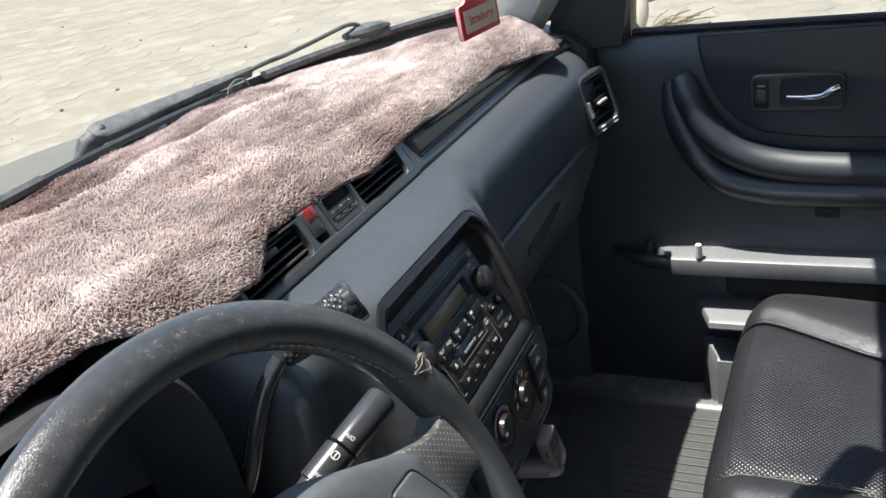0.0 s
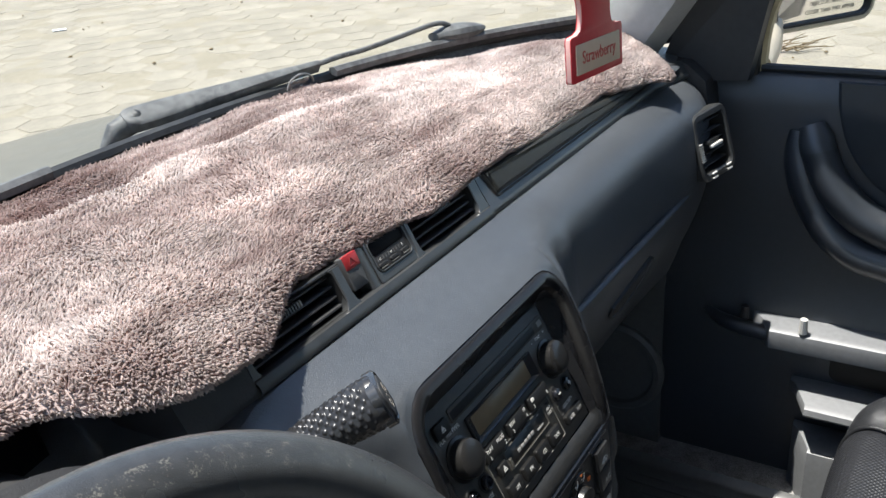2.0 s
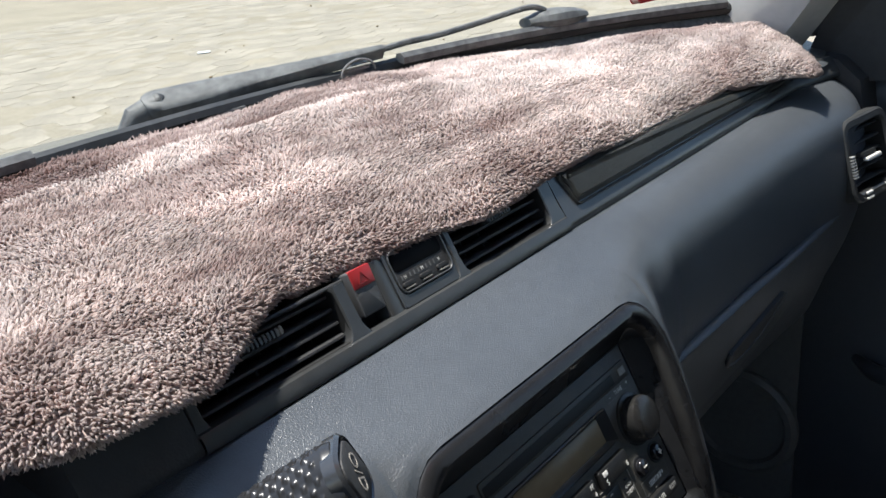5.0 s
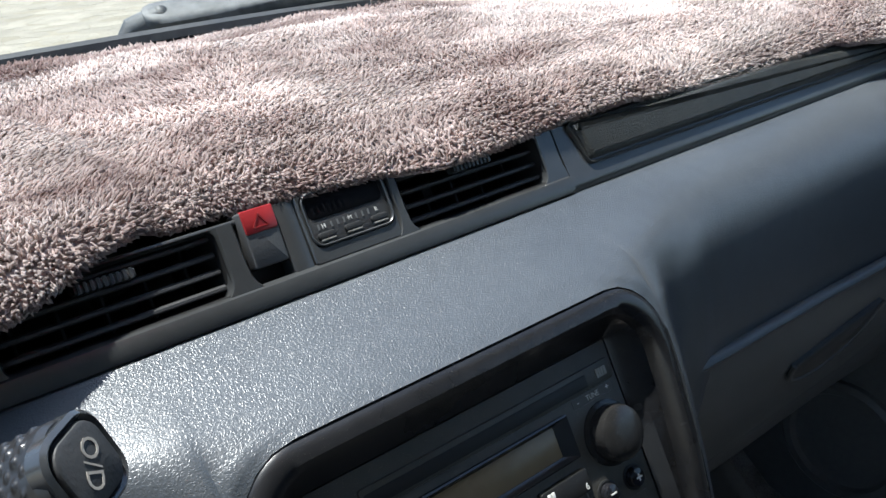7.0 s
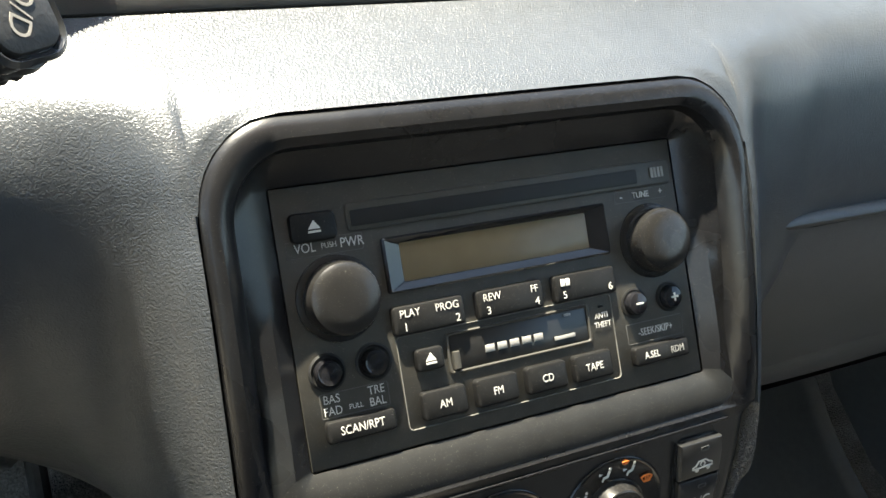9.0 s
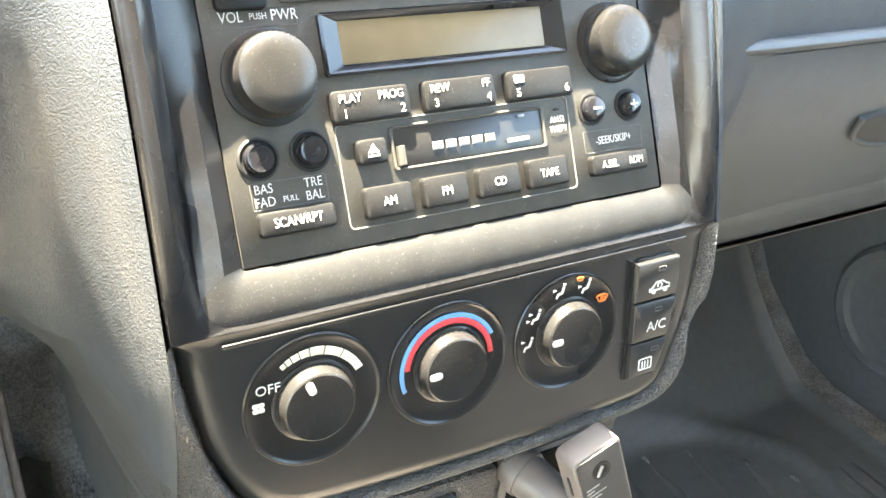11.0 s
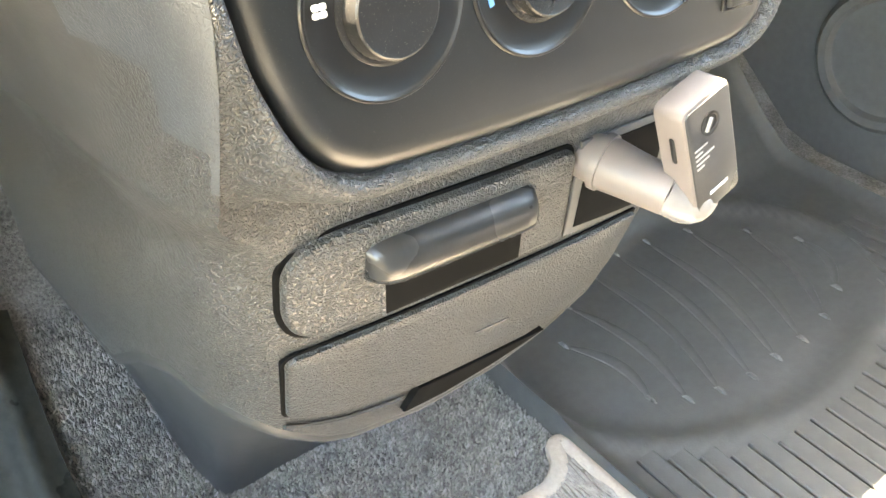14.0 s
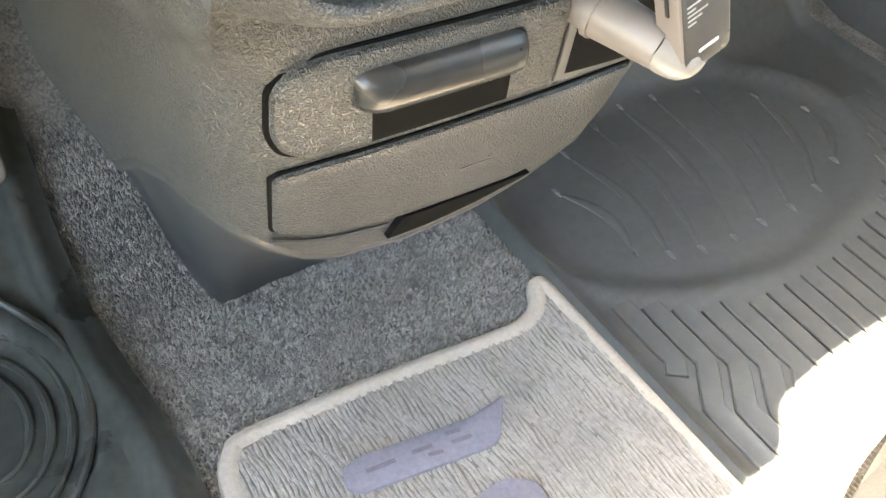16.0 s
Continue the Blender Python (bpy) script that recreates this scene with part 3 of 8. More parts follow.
def dashboard():
    dash = thing("dashboard", "dark grey grained plastic dashboard with an upper vent row", "dashboard")
    stations = [(-0.700, "face", 0.06), (-0.45, "face", 0.12), (-0.26, "face", 0.12), (-0.228, "face", 0.10), (-0.212, "face_left", 0.0), (-0.178, "fall_left", 0.0), (-0.164, "lobe", 0.0), (-0.150, "bend", 0.0), (-0.142, "dip", 0.0), (-0.134, "shoulder", 0.0), (-0.1280, "round_b", 0.0), (-0.1230, "round_a", 0.0), (-0.1190, "rim", 0.0),
                (-0.1180, "stack", 0.0), (-0.1165, "stack", 0.0), (-0.114, "stack", 0.0), (-0.110, "stack", 0.0), (-0.104, "stack", 0.0), (-0.096, "stack", 0.0), (-0.086, "stack", 0.0), (0.0, "stack", 0.0), (0.086, "stack", 0.0),
                (0.096, "stack", 0.0), (0.104, "stack", 0.0), (0.110, "stack", 0.0), (0.114, "stack", 0.0), (0.1165, "stack", 0.0), (0.1180, "stack", 0.0), (0.1190, "rim", 0.0), (0.1230, "round_a", 0.0), (0.1280, "round_b", 0.0), (0.134, "shoulder", 0.0), (0.150, "bend", 0.0), (0.178, "fall", 0.0),
                (0.205, "face", 0.0), (0.30, "face", 0.0), (0.42, "face", 0.0), (0.52, "face", -0.004), (0.60, "face", -0.008), (0.645, "face", 0.006), (0.690, "face", 0.03)]
    g = Geo()
    rows = []
    for x, kind, push in stations:
        raw = [Vector((0, y, z)) for y, z in dash_profile(kind, x)]
        prof = smooth_line(raw, 3)
        if kind == "stack":
            for i in range(8, len(raw) - 1):
                for k in range(3):
                    prof[i * 3 + k] = raw[i].lerp(raw[i + 1], k / 3)
        low = 0.006 * max(0.0, (x - 0.12) / 0.5)
        row = []
        for i, p in enumerate(prof):
            y, z = p.y + push, p.z
            if i <= 5 * 3:
                z -= low * (1 - i / 15.0) * 0.9
                y = y - 0.48 * x * x * (1 - i / 15.0)
            e = min(1.0, max(0.0, (0.915 - z) / 0.115))
            e = e * e * (3 - 2 * e) * 0.6 * min(1.0, max(0.0, (0.26 - abs(x)) / 0.08))
            xx = x if abs(x) < 0.119 else math.copysign(0.119 + (abs(x) - 0.119) * (1 - e), x)
            row.append((xx, y, z))
        rows.append(row)
    # finer and rounded between stations
    fine = []
    for i, (a, b) in enumerate(zip(rows, rows[1:])):
        x0, x1 = stations[i][0], stations[i + 1][0]
        n = max(1, int((x1 - x0) / 0.006))
        before = rows[i - 1] if i and abs(stations[i - 1][0]) >= 0.1189 else a
        after = rows[i + 2] if i + 2 < len(rows) and abs(stations[i + 2][0]) >= 0.1189 else b
        plain = min(abs(x0), abs(x1)) < 0.1189
        for k in range(n):
            t = k / n
            row = []
            for p0, p1, p2, p3 in zip(before, a, b, after):
                if plain:
                    row.append(tuple(p1[c] + (p2[c] - p1[c]) * t for c in range(3)))
                else:
                    row.append(tuple(0.5 * (2 * p1[c] + (p2[c] - p0[c]) * t + (2 * p0[c] - 5 * p1[c] + 4 * p2[c] - p3[c]) * t * t + (3 * p1[c] - p0[c] - 3 * p2[c] + p3[c]) * t ** 3) for c in range(3)))
            fine.append(row)
    fine.append(rows[-1])
    g.loops(fine, False, (True, True))
    # below a seam the left flank belongs to the console's skirt
    flank = Geo()
    upper = []
    for f in g.f:
        c = sum((Vector(g.v[i]) for i in f), Vector()) / len(f)
        if len(f) == 4 and -0.20 < c.x < -0.1188 and c.z < interp([(-0.02, 0.800), (-0.002, 0.809), (0.0096, 0.818), (0.020, 0.825), (0.06, 0.860), (0.12, 0.900)], c.y):
            base = len(flank.v)
            flank.v += [g.v[i] for i in f]
            flank.f.append(tuple(range(base, base + 4)))
        else:
            upper.append(f)
    g.f = upper
    g.make("moulding", M_DASH, dash, smooth=50)
    o = flank.make("console_skirt", M_LOWER, dash, "smooth lower flank beside the heater panel", smooth=0)
    bm = bmesh.new()
    bm.from_mesh(o.data)
    bmesh.ops.remove_doubles(bm, verts=bm.verts, dist=0.00002)
    bmesh.ops.recalc_face_normals(bm, faces=bm.faces)
    for f in bm.faces:
        f.smooth = True
    bm.to_mesh(o.data)
    bm.free()
    return dash


DASH = dashboard()


# ---- fleece cover ----
FRONT = [(-0.62, 0.158, 1.098), (-0.45, 0.152, 1.100), (-0.354, 0.147, 1.098), (-0.327, 0.148, 1.098), (-0.290, 0.147, 1.098), (-0.278, 0.133, 1.098), (-0.270, 0.110, 1.098), (-0.253, 0.095, 1.097), (-0.234, 0.087, 1.096), (-0.203, 0.087, 1.095),
         (-0.171, 0.094, 1.091), (-0.135, 0.114, 1.085), (-0.112, 0.126, 1.084), (-0.080, 0.136, 1.087), (-0.055, 0.1325, 1.0910), (-0.028, 0.1265, 1.0915), (0.013, 0.1245, 1.0908), (0.050, 0.1165, 1.0873),
         (0.11, 0.1222, 1.0862), (0.15, 0.1222, 1.0862), (0.17, 0.1222, 1.0866), (0.21, 0.1222, 1.0870), (0.27, 0.1215, 1.0855), (0.344, 0.1208, 1.0845), (0.389, 0.1198, 1.0825), (0.418, 0.1202, 1.0830), (0.430, 0.116, 1.0790), (0.50, 0.101, 1.075), (0.525, 0.077, 1.072),
         (0.553, 0.081, 1.072), (0.580, 0.108, 1.079), (0.610, 0.142, 1.083), (0.632, 0.177, 1.085)]


def front_y(x):
    return interp([(p[0], p[1]) for p in FRONT], x)


def front_z(x):
    return interp([(p[0], p[2]) for p in FRONT], x)


def back_y(x):
    return windshield_y(x) - 0.012


def cover_point(x, s):
    """A place on the cloth: s runs from the front hem (0) to the glass (1)."""
    y0, y1 = front_y(x), back_y(x)
    y = y0 + (y1 - y0) * s
    z0 = front_z(x)
    z1 = 1.116 - 0.020 * max(0, (x - 0.2) / 0.42)
    z = z0 + (z1 - z0) * s + 0.013 * math.sin(math.pi * min(1, s * 1.02)) ** 0.7
    z += 0.006 * (noise.noise(Vector((x * 7, y * 9, 1.3)))) + 0.003 * noise.noise(Vector((x * 22, y * 20, 4.1)))
    # long fold, high in front and falling away sharply behind
    fold = y - (0.297 - 1.6 * max(0.0, x - 0.06) ** 2)
    z += 0.005 * math.exp(-(fold / (0.030 if fold < 0 else 0.003)) ** 2) * min(1.0, max(0.0, (0.30 - x) / 0.12)) * min(1.0, max(0.0, (x + 0.50) / 0.1))
    # soft crease running back from the hem
    d = x + 0.100 + 3.2 * max(0.0, y - 0.15) ** 2
    z += 0.008 * math.exp(-(d / (0.035 if d < 0 else 0.010)) ** 2) * min(1.0, max(0.0, (0.27 - y) / 0.05))
    drop = max(0.0, 1 - s / 0.10)
    z -= 0.005 * drop ** 2
    return Vector((x, y, z))


def fleece_cover():
    cover = thing("dash_cover", "mauve-brown fluffy fleece cloth lying over the dashboard top", "dash cover")
    xs = np.linspace(-0.62, 0.630, 150)
    ss = np.linspace(0, 1, 40)
    g = Geo()
    rows = [[cover_point(x, s) for s in ss] for x in xs]
    under = [[p - Vector((0, 0, 0.004)) for p in r] for r in rows]
    g.loops(rows, False)
    g.loops(under, False)
    g.loops([[r[0] for r in rows], [r[0] for r in under]], False)
    g.loops([rows[-1], under[-1]], False)
    g.make("cloth", M_BACKING, cover)
    # pile: bent tapered tufts
    rng = np.random.default_rng(7)
    verts, faces = [], []
    x = -0.44
    step = 0.00148
    while x < 0.630:
        y0, y1 = front_y(x), back_y(x)
        count = int((y1 - y0) / step)
        for k in range(-7, count + 3):
            s = min(1.0, max(0.0, (k + rng.uniform(-0.6, 0.6)) / count))
            xx = min(0.629, x + rng.uniform(-1, 1) * step * 0.7)
            p = cover_point(xx, s)
            nap = Vector((noise.noise(Vector((p.x * 14, p.y * 14, 9.0))), noise.noise(Vector((p.x * 14, p.y * 14, 23.0))), 0)) * 1.6
            lean = nap + Vector((rng.normal(0, 0.34), rng.normal(0, 0.34), 0)) + Vector((0.15, -0.30, 0))
            if k < 0:
                p.z -= rng.uniform(0.0, 0.0035)
                lean += Vector((0, -0.5, -0.45))
            if s < 0.04:
                lean += Vector((0, -0.7, -0.25))
            d = (Vector((0, 0, 0.9)) + lean).normalized()
            length = rng.uniform(0.0034, 0.0056)
            wid = rng.uniform(0.00056, 0.00090)
            a = Vector((-d.y, d.x, 0.02)).normalized() if abs(d.z) < 0.99 else Vector((1, 0, 0))
            b = d.cross(a)
            base = len(verts)
            bend = Vector((0, 0, -0.18)) + Vector((rng.normal(0, 0.18), rng.normal(0, 0.18), 0))
            mid = p + d * length * 0.55
            tip = p + (d + bend).normalized() * length
            for c, w in ((p - d * 0.001, wid), (mid, wid * 1.05)):
                for q in range(3):
                    an = 2.0944 * q
                    verts.append(tuple(c + (a * math.cos(an) + b * math.sin(an)) * w))
            verts.append(tuple(tip))
            for q in range(3):
                r = (q + 1) % 3
                faces.append((base + q, base + r, base + 3 + r, base + 3 + q))
                faces.append((base + 3 + q, base + 3 + r, base + 6))
        x += step
    me = bpy.data.meshes.new("fleece_nap")
    me.from_pydata(verts, [], faces)
    me.polygons.foreach_set("use_smooth", [True] * len(me.polygons))
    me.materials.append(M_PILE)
    ob = new("fleece_nap", me)
    ob.parent = cover
    tagged(ob, "soft mauve-brown pile in matted tufts", kind="stuff")


fleece_cover()


# ---- vent row ----
M_VENTP = material("vent_plastic", (0.036, 0.037, 0.037), 0.36, spec=0.7, vary=0.15, bump=0.06, bscale=900, dust=0.12)

def air_vent(name, u0, u1, v0, v1, m, label, wheel_at, slats=4):
    vent = thing(name, label, "air vent", "dashboard air vents")
    cu, cv, w, h = (u0 + u1) / 2, (v0 + v1) / 2, u1 - u0, v1 - v0
    inner = rrect(w, h, 0.004, 5, cu, cv)
    # funnel behind the opening
    g = Geo()
    g.loops([put(m, inner, 0.0), put(m, inset(inner, 0.002), -0.020), put(m, inset(inner, 0.006), -0.045)], True, (False, True))
    g.make("duct", M_BLACK, vent)
    for i in range(slats):
        v = v0 + h * (i + 0.6) / slats
        prof = [(-0.0150, -0.0008), (-0.0150, 0.0008), (-0.0020, 0.0014), (-0.0005, 0.0005), (-0.0005, -0.0006), (-0.0020, -0.0014)]
        g = Geo()
        g.loops([[m @ Vector((u, v + b - 0.10 * a, a - 0.004)) for a, b in prof] for u in (u0 + 0.0012, u1 - 0.0012)], True, (True, True))
        g.make("slat", M_DARK, vent)
    for i in range(5):
        u = u0 + w * (i + 0.5) / 5
        slab(rect(u - 0.0007, u + 0.0007, v0 + 0.001, v1 - 0.001), m, -0.040, -0.022, 0.0003).make("vane", M_BLACK, vent)
    # ribbed slider on a slat
    u, v = wheel_at
    for i in range(9):
        slab(rect(u + i * 0.0026, u + i * 0.0026 + 0.0016, v - 0.0022, v + 0.0022), m, -0.006, 0.0012, 0.0004).make("slider_rib", M_VENTP, vent)
    g = Geo()
    slab(rect(u - 0.001, u + 0.0234, v - 0.0016, v + 0.0016), m, -0.006, 0.0004, 0.0004, g)
    g.make("slider", M_VENTP, vent)
    return vent


def vent_row():
    # front panel with openings: strips and posts of one moulding
    panel = thing("vent_panel", "dark grey plastic panel around the centre vents", "trim panel")
    lip = Geo()
    prof = [(-0.004, -0.030), (-0.006, -0.002), (-0.004, 0.002), (0.0, 0.0032), (0.0045, 0.0022), (0.0065, -0.001), (0.0068, -0.012)]
    lip.loops([[VENT @ Vector((u, v, n)) for v, n in prof] for u in np.linspace(-0.170, 0.130, 31)], False)
    lip.make("lower_lip", M_VENTP, panel)
    for u0, u1, name in ((-0.170, -0.1635, "left_post"), (-0.0705, -0.0610, "middle_post"), (0.0185, 0.0245, "clock_post"), (0.1165, 0.1300, "right_post")):
        g = Geo()
        rings = []
        top = 0.0325 if name == "right_post" else 0.0355
        for v, fl in ((0.0030, 0.0095), (0.0044, 0.0060), (0.0062, 0.0034), (0.0086, 0.0015), (0.0120, 0.0004), (0.018, 0.0), (top - 0.005, 0.0), (top, 0.0)):
            e = fl if name != "left_post" else fl * 0.5
            rings.append([VENT @ Vector(p) for p in ((u0 - e, v, -0.02), (u0 - e, v, -0.001), (u0 - e + 0.0012, v, 0.0008), (u1 + e - 0.0012, v, 0.0008), (u1 + e, v, -0.001), (u1 + e, v, -0.02))])
        g.loops(rings, True, (True, True))
        g.make("post", M_VENTP, panel)
    slab(rect(-0.170, 0.1165, 0.0345, 0.0370), VENT, -0.02, -0.003, 0.001).make("upper_rail", M_VENTP, panel)
    slab(rect(-0.0410, -0.0310, 0.004, 0.038), VENT, -0.02, -0.0005, 0.0008).make("filler", M_VENTP, panel)
    slab(rect(-0.0625, -0.0405, 0.004, 0.038), VENT, -0.020, -0.012, 0.0005).make("switch_well", M_BLACK, panel)
    air_vent("air_vent", -0.1635, -0.0705, 0.0062, 0.0352, VENT, "centre vent with black slats, half under the fleece hem", (-0.130, 0.0285))
    air_vent("air_vent", 0.0245, 0.1165, 0.0062, 0.0352, VENT, "centre vent with black slats and grey slider", (0.060, 0.0285))

    hz = thing("hazard_switch", "grey hazard switch with a red upper half", "switch")
    ha = frame_at(VENT @ Vector((-0.0500, 0.0262, 0.0012)), (0, 0.40, 0.92))
    slab(rrect(0.0170, 0.0255, 0.0012, 3, 0, -0.0005), ha, -0.014, 0.0, 0.0012).make("rocker", M_SMOOTH, hz)
    slab(rrect(0.0155, 0.0105, 0.0008, 3, 0, 0.0072), ha, -0.002, 0.0005, 0.0004).make("red_lens", M_RED, hz, "red translucent lens")
    tri = [(-0.0036, 0.0040), (0.0036, 0.0040), (0.0, 0.0098)]
    for a, b in zip(tri, tri[1:] + tri[:1]):
        e = Vector((b[0] - a[0], b[1] - a[1])).normalized() * 0.0004
        mark([(a[0] + e.y, a[1] - e.x), (b[0] + e.y, b[1] - e.x), (b[0] - e.y, b[1] + e.x), (a[0] - e.y, a[1] + e.x)], ha, M_REDD, hz, 0.0008, "triangle")

    ck = thing("dash_clock", "small dark digital clock, switched off, with three buttons", "clock")
    plate = rrect(0.0485, 0.0335, 0.002, 5, -0.0065, 0.0222)
    hole = rrect(0.0450, 0.0255, 0.0055, 5, -0.0060, 0.0257)
    ring_slab(plate, hole, VENT, -0.018, 0.0006, 0.0008).make("bezel", M_VENTP, ck)
    ring_slab(hole, inset(hole, 0.0010), VENT, -0.004, 0.0015, 0.0004).make("rim", M_VENTP, ck, "thin raised rim")
    slab(inset(hole, 0.0008), VENT, -0.016, -0.0006, 0.0003).make("button_field", M_DARK, ck)
    slab(rrect(0.0400, 0.0122, 0.0030, 5, -0.0060, 0.0317), VENT, -0.016, -0.0002, 0.0002).make("display", M_LCD_OFF, ck, "dark unlit display")
    for u, s in ((-0.0205, "H"), (-0.0062, "M"), (0.0085, "R")):
        pill = rrect(0.0094, 0.0032, 0.0015, 4, u, 0.0176)
        slab(pill, VENT, -0.002, 0.0012, 0.0005).make("button", M_BLACK, ck)
        slab(rrect(0.0080, 0.0010, 0.0004, 3, u, 0.0156), VENT, -0.002, 0.0012, 0.0003).make("button_edge", M_EDGE, ck, "pale lower edge")
        lettering(s, 0.0030, VENT, u, 0.0218, M_PRINT, ck, -0.0002)
    for k in range(11):
        u = -0.0235 + 0.0034 * k
        if min(abs(u + 0.0205), abs(u + 0.0062), abs(u - 0.0085)) > 0.002:
            mark(rect(u, u + 0.0009, 0.0206, 0.0232), VENT, M_GREYT, ck, -0.0003, "tick")



M_GREYM = material("grey_moulding", (0.30, 0.30, 0.29), 0.5, vary=0.1)
M_EDGE = material("pale_edge", (0.15, 0.145, 0.13), 0.6, vary=0.4, vscale=90, fine=600)
M_GREYT = material("faint_print", (0.10, 0.10, 0.098), 0.5, vary=0.1)
M_REDD = material("dark_red", (0.20, 0.012, 0.012), 0.4, vary=0.1)
M_LCD_OFF = material("dark_display", (0.004, 0.004, 0.005), 0.5, vary=0.05, spec=0.06)
vent_row()


# ---- centre stack ----
def centre_stack():
    st = thing("centre_stack", "dark plastic centre panel around radio and heater controls", "centre panel")
    # radio surround: outer outline in (x, z), inner at the radio face
    n = 12
    def corner(cx, cz, r, a0, a1):
        return [(cx + r * math.cos(radians(a0 + (a1 - a0) * i / n)), cz + r * math.sin(radians(a0 + (a1 - a0) * i / n))) for i in range(n + 1)]
    def outline(hw_low, hw, top, r, low):
        right = [(hw_low + (hw - hw_low) * i / 8, low + (top - r - low) * i / 8) for i in range(8)]
        left = [(-p[0], p[1]) for p in reversed(right)]
        return right + corner(hw - r, top - r, r, 0, 90) + corner(-hw + r, top - r, r, 90, 180) + left
    def ring(o, dy):
        return [(x, rim_y(z) + dy, z) for x, z in o]
    def closed(hw, top, r, low, rl):
        right = [(hw, low + rl + (top - r - low - rl) * i / 8) for i in range(8)]
        left = [(-p[0], p[1]) for p in reversed(right)]
        foot = corner(-hw + rl, low + rl, rl, 180, 270) + [(-hw + rl + (2 * hw - 2 * rl) * i / 12, low) for i in range(1, 12)] + corner(hw - rl, low + rl, rl, 270, 360)
        return right + corner(hw - r, top - r, r, 0, 90) + corner(-hw + r, top - r, r, 90, 180) + left + foot
    def world_ring(o, dy, low):
        return [(x, rim_y(z) + dy * min(1.0, max(0.12, (z - low) / 0.03)), z) for x, z in o]
    inner_face = [RADIO @ Vector((u, v, 0.0004)) for u, v in closed(0.0906, 0.1046, 0.002, -0.0006, 0.0015)]
    ledge = [RADIO @ Vector((u, v, 0.0030 + 0.0035 * min(1.0, max(0.0, (v + 0.006) / 0.02)))) for u, v in closed(0.0975, 0.1115, 0.009, -0.0070, 0.0065)]
    sunk = closed(0.1182, 1.0218, 0.031, 0.8826, 0.0006)
    rings = [[(x, rim_y(z) + 0.022, z) for x, z in sunk], [(x, rim_y(z) + 0.003, z) for x, z in sunk],
             world_ring(closed(0.1172, 1.0206, 0.030, 0.8827, 0.0006), 0.0005, 0.884), world_ring(closed(0.1152, 1.0186, 0.029, 0.8828, 0.0006), -0.0010, 0.884), world_ring(closed(0.1118, 1.0152, 0.028, 0.8830, 0.002), -0.0012, 0.884),
             world_ring(closed(0.1082, 1.0112, 0.026, 0.8833, 0.005), 0.0018, 0.884), world_ring(closed(0.1056, 1.0078, 0.023, 0.8842, 0.010), 0.0085, 0.884), ledge, inner_face]
    g = Geo()
    g.loops(rings[:7], True)
    g.loops([[r[-1]] + r[:42] for r in rings[6:]], False)
    g.make("radio_surround", M_BEZEL, st, "dusty satin black surround", smooth=40)
    # split from the surround so that sunlight can be put into its colour
    g = Geo()
    g.loops([r[41:] for r in rings[6:]], False)
    g.make("ledge", M_LEDGE_SUNLIT, st, "dusty ledge under the radio, painted paler as sunlit", smooth=60)

    # heater panel
    out = [(0.1162, 0.0674), (-0.1162, 0.0674), (-0.1140, 0.045), (-0.1100, 0.025), (-0.1040, 0.008), (-0.0965, -0.004), (-0.0860, -0.0110), (-0.070, -0.0140), (0.0, -0.0165), (0.070, -0.0150), (0.0880, -0.0130),
           (0.0980, -0.0070), (0.1048, 0.007), (0.1102, 0.025), (0.1140, 0.045)]
    out = [tuple(p[:2]) for p in smooth_line([(p[0], p[1], 0) for p in out[1:]] + [(out[0][0], out[0][1], 0)], 3)]
    global HEATER_OUT
    HEATER_OUT = out
    rings = [put(HVAC, out, -0.03), put(HVAC, out, -0.0075)]
    for d, w in ((0.0014, -0.0045), (0.0035, -0.0021), (0.0065, -0.0006), (0.0100, 0.0)):
        rings.append(put(HVAC, [(min(abs(q[0]), abs(p[0])) * (1 if p[0] > 0 else -1), p[1] if p[1] > 0.064 else min(q[1], 0.0674)) for p, q in zip(out, inset(out, d))], w))
    g = Geo()
    g.loops(rings, True, (True, True))
    g.make("heater_panel", M_HVAC, st, "matt black heater control panel")
    slab(rrect(0.203, 0.0016, 0.0007, 3, 0, 0.0632), HVAC, -0.002, 0.0009, 0.0005).make("slot_strip", M_BEZEL, st)
    for cx, cy in ((-0.0708, 0.0345), (-0.0158, 0.0337), (0.0400, 0.0332)):
        g = Geo()
        turned([(0.0262, -0.001), (0.0262, 0.0004), (0.0258, 0.0009), (0.0252, 0.0010), (0.0246, 0.0006), (0.0240, 0.0002), (0.018, 0.0003)], HVAC, 64, g, cx, cy)
        g.make("dial_ring", M_DIAL, st, "raised dark dial ring")
        g = Geo()
        prof = [(0.0160, 0.0), (0.0158, 0.0008), (0.0150, 0.0012), (0.0143, 0.0013), (0.0136, 0.0052), (0.0132, 0.0062), (0.0126, 0.0066), (0.0119, 0.0064)]
        turned(prof, HVAC, 72, g, cx, cy)
        for i in range(len(g.v)):
            ring_i, j = i // 72, i % 72
            if ring_i in (3, 4) and j % 2:
                p = Vector(g.v[i])
                w = HVAC.inverted() @ p
                s = 0.985
                g.v[i] = tuple(HVAC @ Vector((cx + (w.x - cx) * s, cy + (w.y - cy) * s, w.z)))
        g.make("dial_knob", M_KNOB, st, "ribbed dark rotary knob", smooth=25)
    def pointer(cx, cy, ang):
        a = radians(ang)
        m = HVAC @ Matrix.Translation((cx, cy, 0.0066)) @ Matrix.Rotation(a, 4, "Z")
        slab(rrect(0.0054, 0.0030, 0.0014, 4, 0.0090, 0), m, -0.0012, 0.0004, 0.0003).make("pointer", M_PRINT, st, "white pointer mark")
    pointer(-0.0708, 0.0345, 110)
    pointer(-0.0158, 0.0337, 181)
